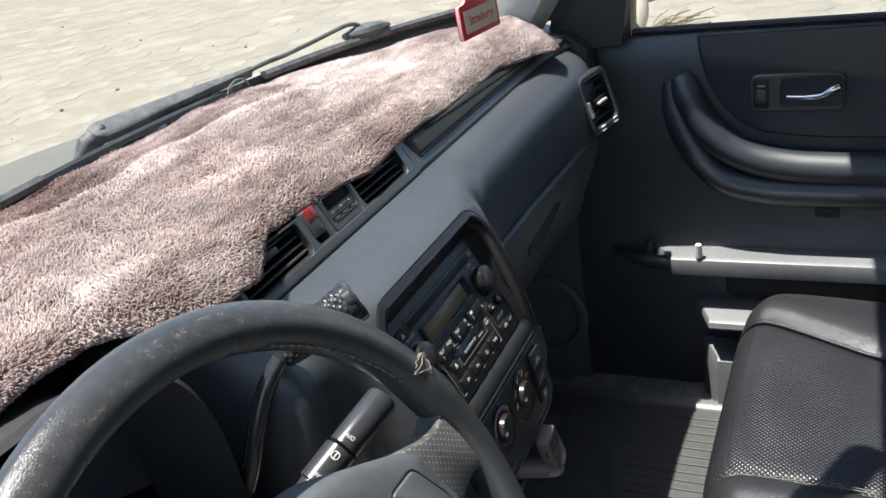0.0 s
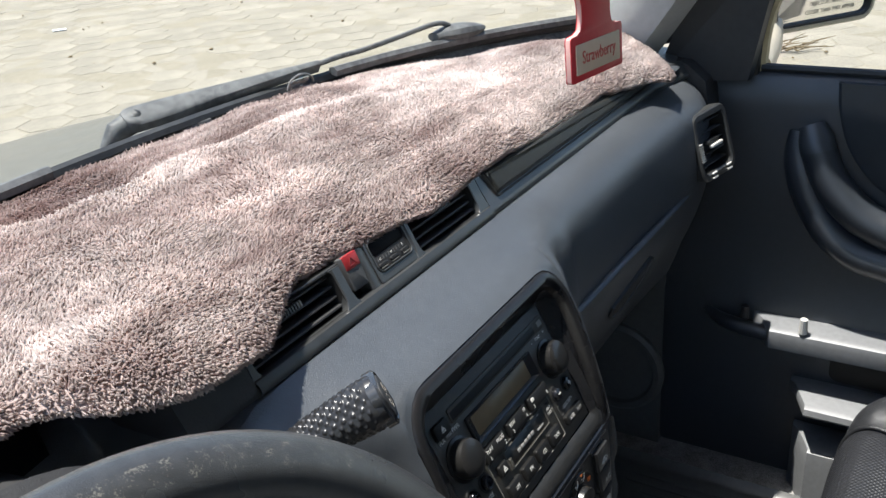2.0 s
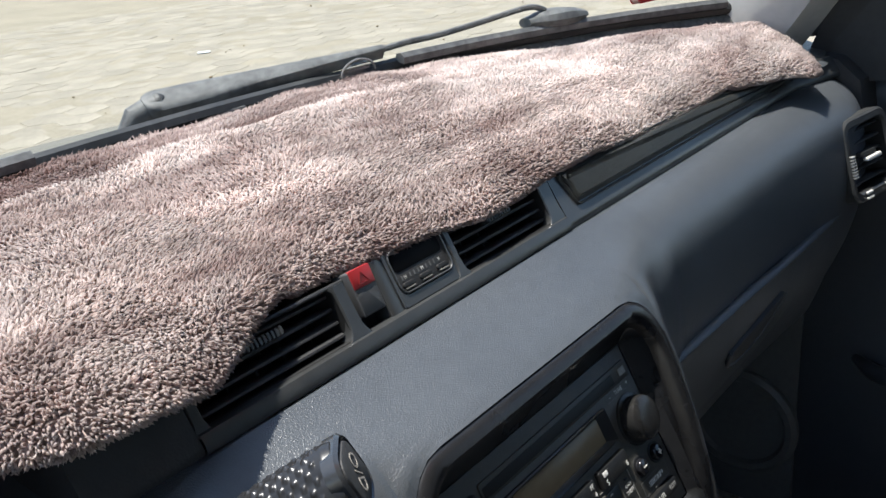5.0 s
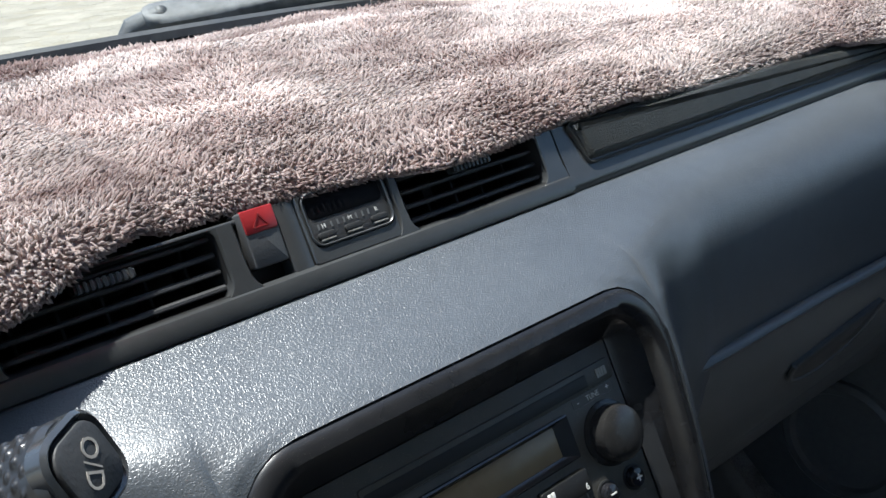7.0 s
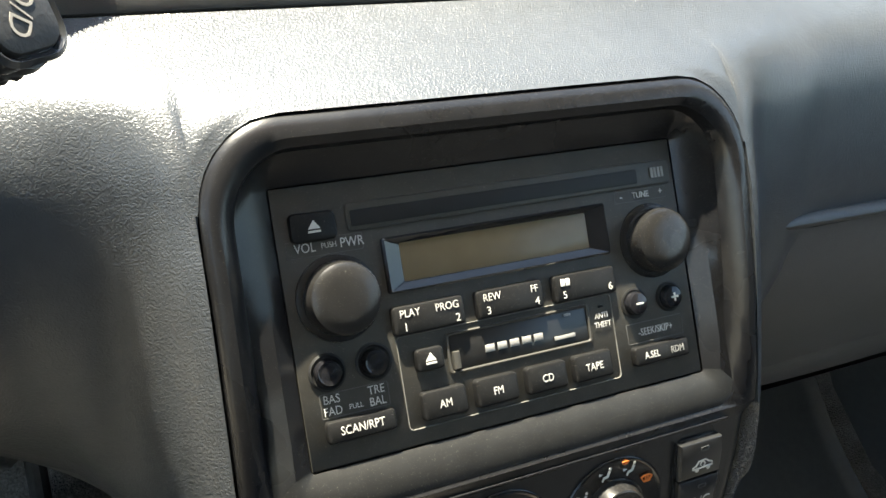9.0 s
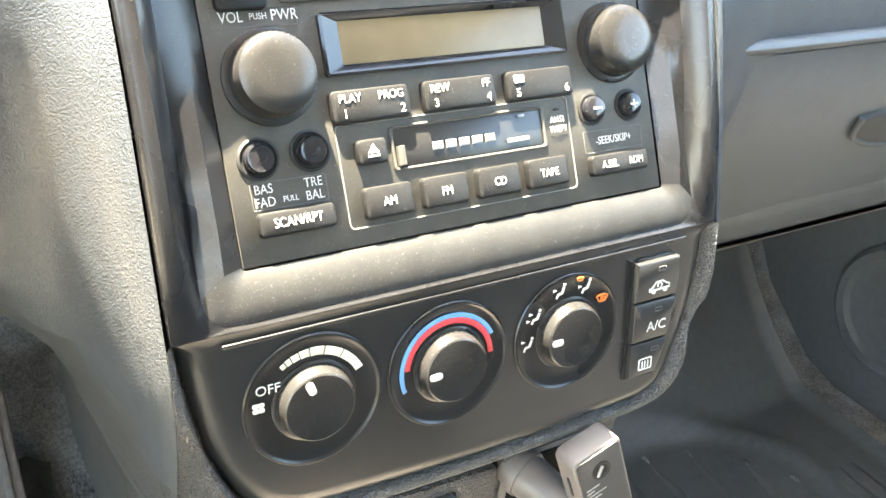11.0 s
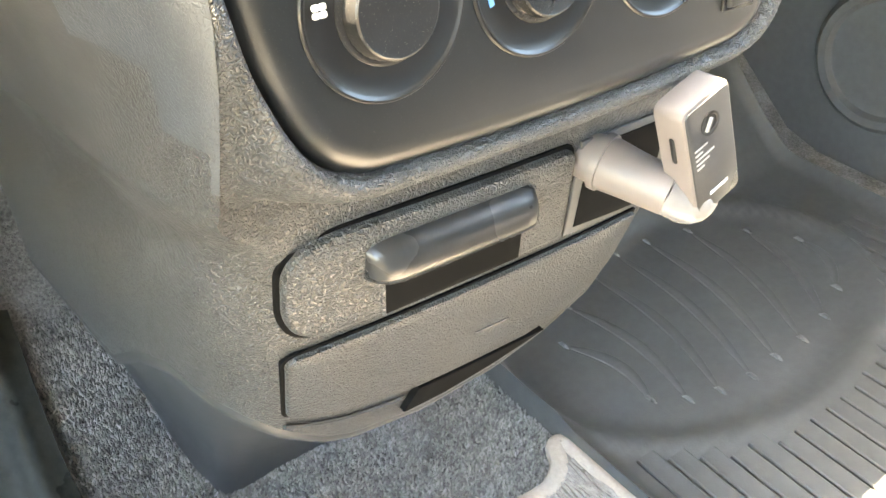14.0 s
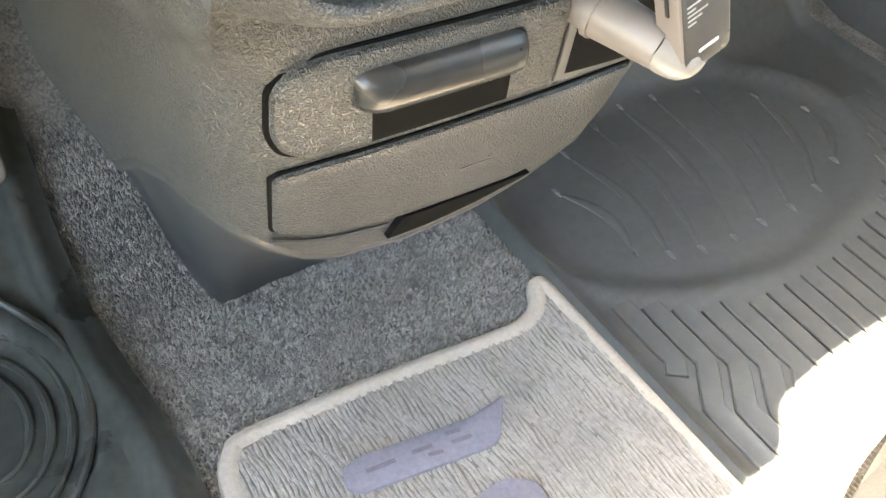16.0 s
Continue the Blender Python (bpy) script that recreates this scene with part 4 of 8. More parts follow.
    pointer(0.0400, 0.0332, 180)
    # fan scale, growing blocks
    cx, cy = -0.0708, 0.0345
    spans = [(126, 120.5, 0.55), (119.3, 113.5, 0.7), (112.2, 104, 0.8), (102.7, 92.5, 0.9), (91.2, 76.5, 1.0), (75.2, 55.5, 1.0), (54.2, 25, 1.0)]
    for a1, a0, f in spans:
        mark(arc_band(cx, cy, 0.0194 - 0.0016 * f, 0.0194 + 0.0016 * f, a0, a1, 6), HVAC, M_CREAM, st, 0.0007, "fan_block")
    lettering("OFF", 0.0052, HVAC, -0.0876, 0.0440, M_PRINT, st, 0.0016)
    for i in range(4):
        a = radians(45 + 90 * i)
        mark([(p[0] - 0.0914 + 0.0014 * math.cos(a), p[1] + 0.0378 + 0.0014 * math.sin(a)) for p in rrect(0.0024, 0.0018, 0.0008, 3)], HVAC, M_PRINT, st, 0.0016, "fan_symbol")
    cx, cy = -0.0158, 0.0337
    mark(arc_band(cx, cy, 0.0196, 0.0214, 25, 200, 40), HVAC, M_BLUEP, st, 0.0007, "cold_band", "blue cold band")
    mark(arc_band(cx, cy, 0.0172, 0.0194, 2, 174, 40), HVAC, M_REDP, st, 0.0007, "hot_band", "red hot band")
    cx, cy = 0.0400, 0.0332
    def seated(px, py, arrows):
        """A small seated figure: head, back, thigh and shin, with arrows of air before it."""
        def bar(a, b, w):
            e = Vector((b[0] - a[0], b[1] - a[1])).normalized() * w
            mark([(px + a[0] + e.y, py + a[1] - e.x), (px + b[0] + e.y, py + b[1] - e.x), (px + b[0] - e.y, py + b[1] + e.x), (px + a[0] - e.y, py + a[1] + e.x)], HVAC, M_PRINT, st, 0.0014, "mode_symbol")
        mark(rrect(0.0013, 0.0013, 0.0006, 3, px + 0.0024, py + 0.0026), HVAC, M_PRINT, st, 0.0014, "mode_symbol")
        bar((0.0022, 0.0016), (0.0012, -0.0010), 0.00055)
        bar((0.0014, -0.0008), (-0.0008, -0.0012), 0.00050)
        bar((-0.0006, -0.0010), (-0.0013, -0.0028), 0.00042)
        for ax, ay in arrows:
            mark([(px + ax - 0.0009, py + ay - 0.0006), (px + ax + 0.0009, py + ay), (px + ax - 0.0009, py + ay + 0.0007)], HVAC, M_PRINT, st, 0.0014, "mode_symbol")
    for a, arrows in ((181, [(-0.0018, 0.0016)]), (147, [(-0.0018, 0.0016), (-0.0030, -0.0012)]), (106, [(-0.0022, 0.0008)]), (70, [(-0.0024, 0.0004)])):
        seated(cx + 0.0206 * math.cos(radians(a)), cy + 0.0206 * math.sin(radians(a)), arrows)
    def fan_pane(px, py, k):
        """Windscreen outline with three wavy heat bars."""
        o = [(px - 0.0018 * k, py - 0.0016 * k), (px + 0.0014 * k, py - 0.0016 * k), (px + 0.0030 * k, py + 0.0010 * k), (px + 0.0012 * k, py + 0.0018 * k), (px - 0.0014 * k, py + 0.0018 * k), (px - 0.0032 * k, py + 0.0010 * k)]
        ring_slab(o, inset(o, 0.0005 * k), HVAC, 0.0008, 0.0016, 0.0001).make("defrost_symbol", M_ORANGE, st, "orange defrost symbol")
        for d in (-0.0009, 0.0, 0.0009):
            mark(rect(px + (d - 0.0002) * k, px + (d + 0.0002) * k, py - 0.0012 * k, py + 0.0010 * k), HVAC, M_ORANGE, st, 0.0014, "defrost_symbol")
    fan_pane(cx + 0.0206 * math.cos(radians(36)), cy + 0.0206 * math.sin(radians(36)), 1.0)
    fan_pane(cx + 0.0046, cy + 0.0232, 0.55)
    # column of three push buttons
    col = [(0.0715, 0.0015), (0.0885, 0.0005), (0.0925, 0.012), (0.0962, 0.030), (0.0985, 0.048), (0.0980, 0.0555), (0.0950, 0.0580), (0.0760, 0.0585), (0.0722, 0.0560)]
    slab(col, HVAC, -0.001, 0.0010, 0.0006).make("button_frame", M_BEZEL, st)
    def cut(v0, v1):
        def right(v):
            return interp([(0.0, 0.0872), (0.012, 0.0915), (0.030, 0.0950), (0.048, 0.0972), (0.0570, 0.0962)], v)
        return [(0.0730, v0), (right(v0), v0), (right((v0 + v1) / 2), (v0 + v1) / 2), (right(v1), v1), (0.0732, v1)]
    for v0, v1 in ((0.0028, 0.0190), (0.0197, 0.0383), (0.0390, 0.0570)):
        slab(cut(v0, v1), HVAC, 0.0, 0.0034, 0.0012).make("push_button", M_HVACB, st)
    for v in (0.0530, 0.0340, 0.0150):
        ring_slab(rrect(0.0046, 0.0022, 0.0006, 3, 0.0865, v), rrect(0.0036, 0.0012, 0.0004, 3, 0.0865, v), HVAC, 0.0030, 0.0037, 0.0001).make("indicator", M_SMOOTH, st)
    lettering("A/C", 0.0066, HVAC, 0.0860, 0.0262, M_PRINT, st, 0.0036)
    body = [(0.0802, 0.0430), (0.0800, 0.0446), (0.0818, 0.0452), (0.0834, 0.0474), (0.0872, 0.0478), (0.0898, 0.0462), (0.0914, 0.0456), (0.0914, 0.0434)][::-1]
    ring_slab(body, inset(body, 0.0008), HVAC, 0.0030, 0.0037, 0.0001).make("car_symbol", M_PRINT, st)
    for du in (0.0826, 0.0890):
        mark(rrect(0.0022, 0.0022, 0.0010, 3, du, 0.0430), HVAC, M_PRINT, st, 0.0037, "car_symbol")
    mark(arc_band(0.0858, 0.0455, 0.0009, 0.0015, -60, 220, 10), HVAC, M_PRINT, st, 0.0036, "car_symbol")
    ring_slab(rrect(0.0076, 0.0058, 0.0008, 3, 0.0815, 0.0085), rrect(0.0064, 0.0046, 0.0006, 3, 0.0815, 0.0085), HVAC, 0.0032, 0.0037, 0.0001).make("rear_window_symbol", M_PRINT, st)
    for du in (-0.0016, 0, 0.0016):
        mark(rect(0.0812 + du, 0.0817 + du, 0.0066, 0.0100), HVAC, M_PRINT, st, 0.0036, "rear_window_symbol")


M_LEDGE_SUNLIT = material("sunlit_ledge_plastic", (0.026, 0.026, 0.025), 0.46, spec=0.4, vary=0.18, bump=0.06, bscale=1200, dust=0.55)
M_DIAL = material("dial_plastic", (0.012, 0.012, 0.012), 0.28, vary=0.15, dust=0.05)
M_HVACB = material("button_plastic", (0.020, 0.020, 0.020), 0.35, vary=0.15, dust=0.1)
centre_stack()


# ---- radio ----
def car_radio():
    rd = thing("car_radio", "black double-height car radio with cassette and disc slots", "radio")
    slab(rect(-0.0900, 0.0900, 0.0, 0.1040), RADIO, -0.03, 0.0, 0.0004).make("faceplate", M_RADIO, rd)
    # disc slot and its flap
    slab(rrect(0.150, 0.0105, 0.0015, 4, 0.0125, 0.0902), RADIO, -0.001, 0.0012, 0.0005).make("slot_frame", M_RADIO, rd)
    slab(rrect(0.131, 0.0062, 0.0008, 3, 0.0045, 0.0896), RADIO, 0.0, 0.0016, 0.0003).make("disc_slot", M_BLACK, rd)
    slab(rrect(0.0176, 0.0108, 0.0022, 4, -0.0758, 0.0886), RADIO, 0.0, 0.0030, 0.0010).make("eject_key", M_BUTTON, rd)
    mark([(-0.0782, 0.0878), (-0.0734, 0.0878), (-0.0758, 0.0910)], RADIO, M_PRINT, rd, 0.0033, "eject_symbol")
    mark(rect(-0.0782, -0.0734, 0.0864, 0.0872), RADIO, M_PRINT, rd, 0.0033, "eject_symbol")
    for i in range(4):
        mark(rect(0.0770 + i * 0.0018, 0.0784 + i * 0.0018, 0.0880, 0.0925), RADIO, M_GREYP, rd, 0.0018, "disc_symbol")
    # display with sloping frame
    o, i = rrect(0.1010, 0.0216, 0.0012, 3, 0.0, 0.0698), rrect(0.0848, 0.0150, 0.0008, 3, -0.0008, 0.0702)
    g = Geo()
    g.loops([put(RADIO, o, -0.0008), put(RADIO, o, 0.0022), put(RADIO, inset(o, 0.0008), 0.0028), put(RADIO, i, 0.0003), put(RADIO, i, -0.002)], True)
    g.make("display_frame", M_DFRAME, rd, "glossy black sloping display frame", smooth=20)
    slab(i, RADIO, -0.004, 0.0002, 0.0001).make("display", M_LCD, rd, "brownish grey unlit display")
    # rotary knobs
    for u, v in ((-0.0700, 0.0612), (0.0735, 0.0612)):
        g = Geo()
        prof = [(0.0164, -0.0005), (0.0162, 0.0010), (0.0152, 0.0014), (0.0140, 0.0016), (0.0137, 0.0086), (0.0130, 0.0104), (0.0112, 0.0116), (0.0070, 0.0122), (0.0025, 0.0124)]
        turned(prof, RADIO, 80, g, u, v)
        for k in range(len(g.v)):
            if k // 80 in (3, 4) and (k % 80) % 2:
                w = RADIO.inverted() @ Vector(g.v[k])
                g.v[k] = tuple(RADIO @ Vector((u + (w.x - u) * 0.985, v + (w.y - v) * 0.985, w.z)))
        g.make("rotary_knob", M_KNOB, rd, "dusty dark rotary knob", smooth=28)
    # small round buttons and recessed pots
    for u, v, sign in ((0.0596, 0.0358, "-"), (0.0782, 0.0356, "+")):
        turned([(0.0066, -0.0004), (0.0066, 0.0006), (0.0058, 0.0008), (0.0054, 0.0004)], RADIO, 32, None, u, v).make("button_well", M_BLACK, rd)
        turned([(0.0050, 0.0), (0.0050, 0.0026), (0.0043, 0.0038), (0.0020, 0.0044)], RADIO, 32, None, u, v).make("round_button", M_GLOSSY, rd, "shiny round button")
        mark(rect(u - 0.0018, u + 0.0018, v - 0.0004, v + 0.0004), RADIO, M_PRINT, rd, 0.0046, "sign")
        if sign == "+":
            mark(rect(u - 0.0004, u + 0.0004, v - 0.0018, v + 0.0018), RADIO, M_PRINT, rd, 0.0046, "sign")
    for u, v in ((-0.0788, 0.0350), (-0.0604, 0.0353)):
        turned([(0.0072, -0.0004), (0.0072, 0.0008), (0.0064, 0.0012), (0.0056, 0.0004)], RADIO, 36, None, u, v).make("pot_well", M_BLACK, rd)
        turned([(0.0052, 0.0), (0.0052, 0.0030), (0.0044, 0.0042), (0.0030, 0.0038), (0.0022, 0.0040)], RADIO, 36, None, u, v).make("tone_pot", M_GLOSSY, rd, "shiny push-in tone control")
    # raised centre block with edge line
    line_o, line_i = rrect(0.0985, 0.0365, 0.0018, 4, -0.0012, 0.0242), rrect(0.0977, 0.0357, 0.0015, 4, -0.0012, 0.0242)
    ring_slab(line_o, line_i, RADIO, -0.0004, 0.0005, 0.0001).make("edge_line", M_EDGE, rd, "thin worn grey edge line")
    # keys
    def key(u0, u1, v0, v1, hgt=0.0034, mat=None):
        return slab(rrect(u1 - u0, v1 - v0, 0.0018, 4, (u0 + u1) / 2, (v0 + v1) / 2), RADIO, -0.0005, hgt, 0.0010).make("key", mat or M_BUTTON, rd)
    top = ((-0.0512, -0.0212, "PLAY", "PROG", "1", "2"), (-0.0156, 0.0146, "REW", "FF", "3", "4"), (0.0198, 0.0502, "", "", "5", "6"))
    for u0, u1, a, b, c, d in top:
        key(u0, u1, 0.0426, 0.0540)
        w = 0.0037
        if a:
            lettering(a, 0.0042, RADIO, u0 + 0.0026, 0.0508, M_PRINT, rd, w, align="LEFT", width=0.9)
            lettering(b, 0.0042, RADIO, u1 - 0.0024, 0.0508, M_PRINT, rd, w, align="RIGHT", width=0.9)
        else:
            for k in (0, 1):
                mark(rrect(0.0020, 0.0030, 0.0003, 2, u0 + 0.0042 + k * 0.0024, 0.0508), RADIO, M_PRINT, rd, w, "tape_symbol")
        lettering(c, 0.0044, RADIO, u0 + 0.0046, 0.0456, M_PRINT, rd, w)
        lettering(d, 0.0044, RADIO, u1 - 0.0034, 0.0456, M_PRINT, rd, w)
    for u0, u1, s in ((-0.0446, -0.0258, "AM"), (-0.0216, -0.0028, "FM"), (0.0013, 0.0202, "CD"), (0.0238, 0.0427, "TAPE")):
        key(u0, u1, 0.0085, 0.0198)
        lettering(s, 0.0044, RADIO, (u0 + u1) / 2, 0.0140, M_PRINT, rd, 0.0037, width=0.85)
    key(-0.0444, -0.0328, 0.0274, 0.0364)
    mark([(-0.0408, 0.0314), (-0.0364, 0.0314), (-0.0386, 0.0346)], RADIO, M_PRINT, rd, 0.0037, "eject_symbol")
    mark(rect(-0.0408, -0.0364, 0.0300, 0.0308), RADIO, M_PRINT, rd, 0.0037, "eject_symbol")
    # cassette slot
    ring_slab(rrect(0.0665, 0.0162, 0.0014, 4, 0.0030, 0.0318), rrect(0.0640, 0.0140, 0.0010, 4, 0.0030, 0.0318), RADIO, -0.002, 0.0010, 0.0004).make("cassette_frame", M_RADIO, rd)
    slab(rrect(0.0640, 0.0140, 0.0010, 4, 0.0030, 0.0318), RADIO, -0.012, 0.0002, 0.0003).make("cassette_door", M_BLACKDOOR, rd)
    slab(rect(-0.0285, -0.0255, 0.0255, 0.0325), RADIO, 0.0, 0.0020, 0.0005).make("door_tab", M_RADIO, rd)
    for k in range(5):
        w = 0.0042
        u = -0.0118 + k * 0.0056
        mark(rect(u - w / 2, u + w / 2, 0.0293, 0.0322), RADIO, M_GREYP, rd, 0.0008, "badge_bar")
    mark(rrect(0.0100, 0.0016, 0.0003, 2, 0.0230, 0.0285), RADIO, M_GREYP, rd, 0.0008, "small_bar")
    mark(rrect(0.0032, 0.0010, 0.0003, 2, 0.0255, 0.0372), RADIO, M_GREYP, rd, 0.0008, "small_bar")
    # printed panels
    def plate(u0, u1, v0, v1):
        ring_slab(rrect(u1 - u0, v1 - v0, 0.0006, 2, (u0 + u1) / 2, (v0 + v1) / 2), rrect(u1 - u0 - 0.0005, v1 - v0 - 0.0005, 0.0005, 2, (u0 + u1) / 2, (v0 + v1) / 2), RADIO, -0.0002, 0.0002, 0.00005).make("print_border", M_GREYD, rd)
    plate(-0.0868, -0.0570, 0.0778, 0.0842)
    lettering("VOL", 0.0050, RADIO, -0.0797, 0.0811, M_PRINT, rd, width=0.85)
    lettering("PUSH", 0.0030, RADIO, -0.0705, 0.0811, M_PRINT, rd, width=0.85)
    lettering("PWR", 0.0052, RADIO, -0.0615, 0.0811, M_PRINT, rd, width=0.85)
    plate(0.0576, 0.0850, 0.0790, 0.0840)
    lettering("-", 0.0050, RADIO, 0.0610, 0.0818, M_PRINT, rd)
    lettering("TUNE", 0.0038, RADIO, 0.0712, 0.0815, M_PRINT, rd, width=0.9)
    lettering("+", 0.0046, RADIO, 0.0818, 0.0818, M_PRINT, rd)
    plate(-0.0832, -0.0562, 0.0180, 0.0272)
    lettering("BAS", 0.0046, RADIO, -0.0788, 0.0248, M_PRINT, rd, width=0.85)
    lettering("FAD", 0.0046, RADIO, -0.0788, 0.0204, M_PRINT, rd, width=0.85)
    lettering("PULL", 0.0028, RADIO, -0.0698, 0.0206, M_PRINT, rd, width=0.9)
    lettering("TRE", 0.0046, RADIO, -0.0612, 0.0248, M_PRINT, rd, width=0.85)
    lettering("BAL", 0.0046, RADIO, -0.0612, 0.0204, M_PRINT, rd, width=0.85)
    key(-0.0830, -0.0558, 0.0088, 0.0172)
    lettering("SCAN/RPT", 0.0046, RADIO, -0.0694, 0.0131, M_PRINT, rd, 0.0037, width=0.82)
    plate(0.0540, 0.0834, 0.0184, 0.0272)
    lettering("-SEEK/SKIP+", 0.0044, RADIO, 0.0687, 0.0228, M_PRINT, rd, width=0.80)
    key(0.0542, 0.0830, 0.0090, 0.0172)
    lettering("A.SEL", 0.0042, RADIO, 0.0628, 0.0131, M_PRINT, rd, 0.0037, width=0.8)
    lettering("RDM", 0.0042, RADIO, 0.0762, 0.0131, M_GREYP, rd, 0.0037, width=0.8)
    lettering("ANTI", 0.0034, RADIO, 0.0418, 0.0338, M_PRINT, rd, 0.0010, width=0.85)
    lettering("THEFT", 0.0034, RADIO, 0.0420, 0.0300, M_PRINT, rd, 0.0010, width=0.85)
    slab(rrect(0.0022, 0.0010, 0.0003, 2, 0.0424, 0.0376), RADIO, 0.0, 0.0012, 0.0003).make("alarm_lamp", M_BLACK, rd)


M_BUTTON = material("key_plastic", (0.011, 0.0108, 0.0105), 0.45, spec=0.25, vary=0.2, dust=0.3)
M_GREYP = material("grey_print", (0.28, 0.275, 0.26), 0.5, vary=0.15)
M_GREYD = material("dim_print", (0.085, 0.083, 0.078), 0.5, vary=0.15)
M_DFRAME = material("gloss_black", (0.02, 0.02, 0.021), 0.10, vary=0.1)
M_GLOSSY = material("gloss_button", (0.012, 0.012, 0.014), 0.12, vary=0.1)
M_BLACKDOOR = material("cassette_black", (0.014, 0.0135, 0.013), 0.3, vary=0.1)
car_radio()


# ---- lower console ----
def low_y(x, z):
    return 0.0065 - 0.03 * x + 0.3 * x * x + max(0.0, 0.762 - z) * 0.15 + max(0.0, 0.715 - z) * 0.20


def on_low(poly, d=0.0):
    """(x, z) outline laid on the curved console front; d is how far it stands proud."""
    return [(x, low_y(x, z) - d, z) for x, z in poly]


def low_slab(poly, low, high, bevel, name, mat, parent, label=""):
    dense = []
    for a, b in zip(poly, poly[1:] + poly[:1]):
        n = max(1, int(math.hypot(b[0] - a[0], b[1] - a[1]) / 0.012))
        dense += [(a[0] + (b[0] - a[0]) * k / n, a[1] + (b[1] - a[1]) * k / n) for k in range(n)]
    g = Geo()
    rings = [on_low(dense, low), on_low(dense, high - bevel), on_low(inset(dense, bevel * 0.35), high - bevel * 0.3), on_low(inset(dense, bevel), high)]
    cx, cz = sum(p[0] for p in dense) / len(dense), sum(p[1] for p in dense) / len(dense)
    for f in (0.75, 0.5, 0.25):
        rings.append(on_low([(cx + (p[0] - cx) * f, cz + (p[1] - cz) * f) for p in inset(dense, bevel)], high))
    g.loops(rings, True, (False, True))
    return g.make(name, mat, parent, label)


def lower_console():
    con = thing("lower_console", "grey grained plastic console below the heater panel", "console")
    # shell: horizontal sections from the heater panel down to the foot
    upper = [(0.140, 0.30), (0.137, 0.16), (0.1345, 0.085), (0.1315, 0.060), (0.1285, 0.041), (0.1252, 0.024), (0.1222, 0.0135), (0.1190, 0.0045)]
    def ease(a):
        a = min(1.0, max(0.0, a))
        return a * a * (3 - 2 * a)
    def bottom(x, y):
        """Lower edge: a hanging curve across the front, sinking rearwards along the sides."""
        front = interp([(-0.125, 0.676), (-0.110, 0.668), (-0.092, 0.650), (-0.070, 0.624), (-0.050, 0.610), (-0.006, 0.601), (0.040, 0.607), (0.070, 0.622), (0.100, 0.652), (0.125, 0.676)], x)
        return front + (0.602 - front) * ease((y - 0.075) / 0.13)
    def section(z):
        ts = ease((z - 0.752) / 0.036)
        half = interp([(0.60, 0.116), (0.64, 0.1190), (0.66, 0.120), (0.72, 0.1225)], min(z, 0.72))
        def sunk(x, y=0.0):
            return 0.792 - (0.792 - z) * (0.792 - bottom(x, y)) / 0.149
        def flank(s):
            y0 = low_y(s * (half - 0.027), min(sunk(s * (half - 0.027)), 0.77))
            lower = [(half + 0.010, 0.30), (half + 0.006, 0.16), (half + 0.003, y0 + 0.085), (half + 0.001, y0 + 0.045), (half - 0.002, y0 + 0.026), (half - 0.007, y0 + 0.013), (half - 0.015, y0 + 0.0045), (half - 0.027, y0 + 0.0005)]
            return [(s * (a[0] + (b[0] - a[0]) * ts), a[1] + (b[1] - a[1]) * ts) for a, b in zip(lower, upper)]
        left, right = flank(-1), flank(1)
        front = []
        for x in np.linspace(left[-1][0], right[-1][0], 25)[1:-1]:
            edge, yi = left[-1] if x < 0 else right[-1]
            front.append((x, low_y(x, min(sunk(x), 0.77)) + 0.0005 + (yi - low_y(edge, min(sunk(edge), 0.77)) - 0.0005) * (abs(x / edge)) ** 5))
        return [(x, y, sunk(x, y)) for x, y in left + front + right[::-1]]
    zs = [0.800, 0.792, 0.788, 0.785, 0.782, 0.779, 0.776, 0.773, 0.770, 0.767, 0.762, 0.755, 0.745, 0.735, 0.725, 0.715, 0.70, 0.685, 0.670, 0.655, 0.648, 0.643]
    secs = [section(z) for z in zs]
    g = Geo()
    g.loops(secs, False)
    g.make("shell", M_LOWER, con, smooth=60)
    for cut, s in ((slice(0, 4), -1), (slice(-4, None), 1)):
        top = secs[0][cut]
        g = Geo()
        g.loops([[(p[0] + s * 0.3 * dz * dz, p[1] + (0.10 * dz if p[1] < 0.1 else 0), 0.800 + dz) for p in top] for dz in (0.112, 0.072, 0.032, 0.0)], False)
        g.make("side_panel", M_SIDE, con, "smooth grey side panel", smooth=60)
    # tapering foot under the drawer
    base = section(0.6435)
    foot = []
    for dz, f in ((0.0, 0.0), (0.004, 0.0), (0.009, 0.015), (0.015, 0.06), (0.021, 0.13), (0.028, 0.21), (0.045, 0.31), (0.07, 0.42), (0.11, 0.60), (0.15, 0.76), (0.19, 0.90), (0.228, 1.0)):
        row = []
        for x, y, z in base:
            tx, ty = x * 0.60, min(0.27, 0.195 + 0.25 * (y - 0.02))
            row.append((x * 0.998 + (tx - x) * f, y + 0.0012 + (ty - y) * f, z - dz * (z - 0.417) / 0.228))
        foot.append(row)
    g = Geo()
    g.loops(foot, False)
    g.make("foot_trim", M_SIDE, con, "smooth grey lower trim", smooth=60)
    # grained roll round the heater panel
    path = HEATER_OUT
    rings = []
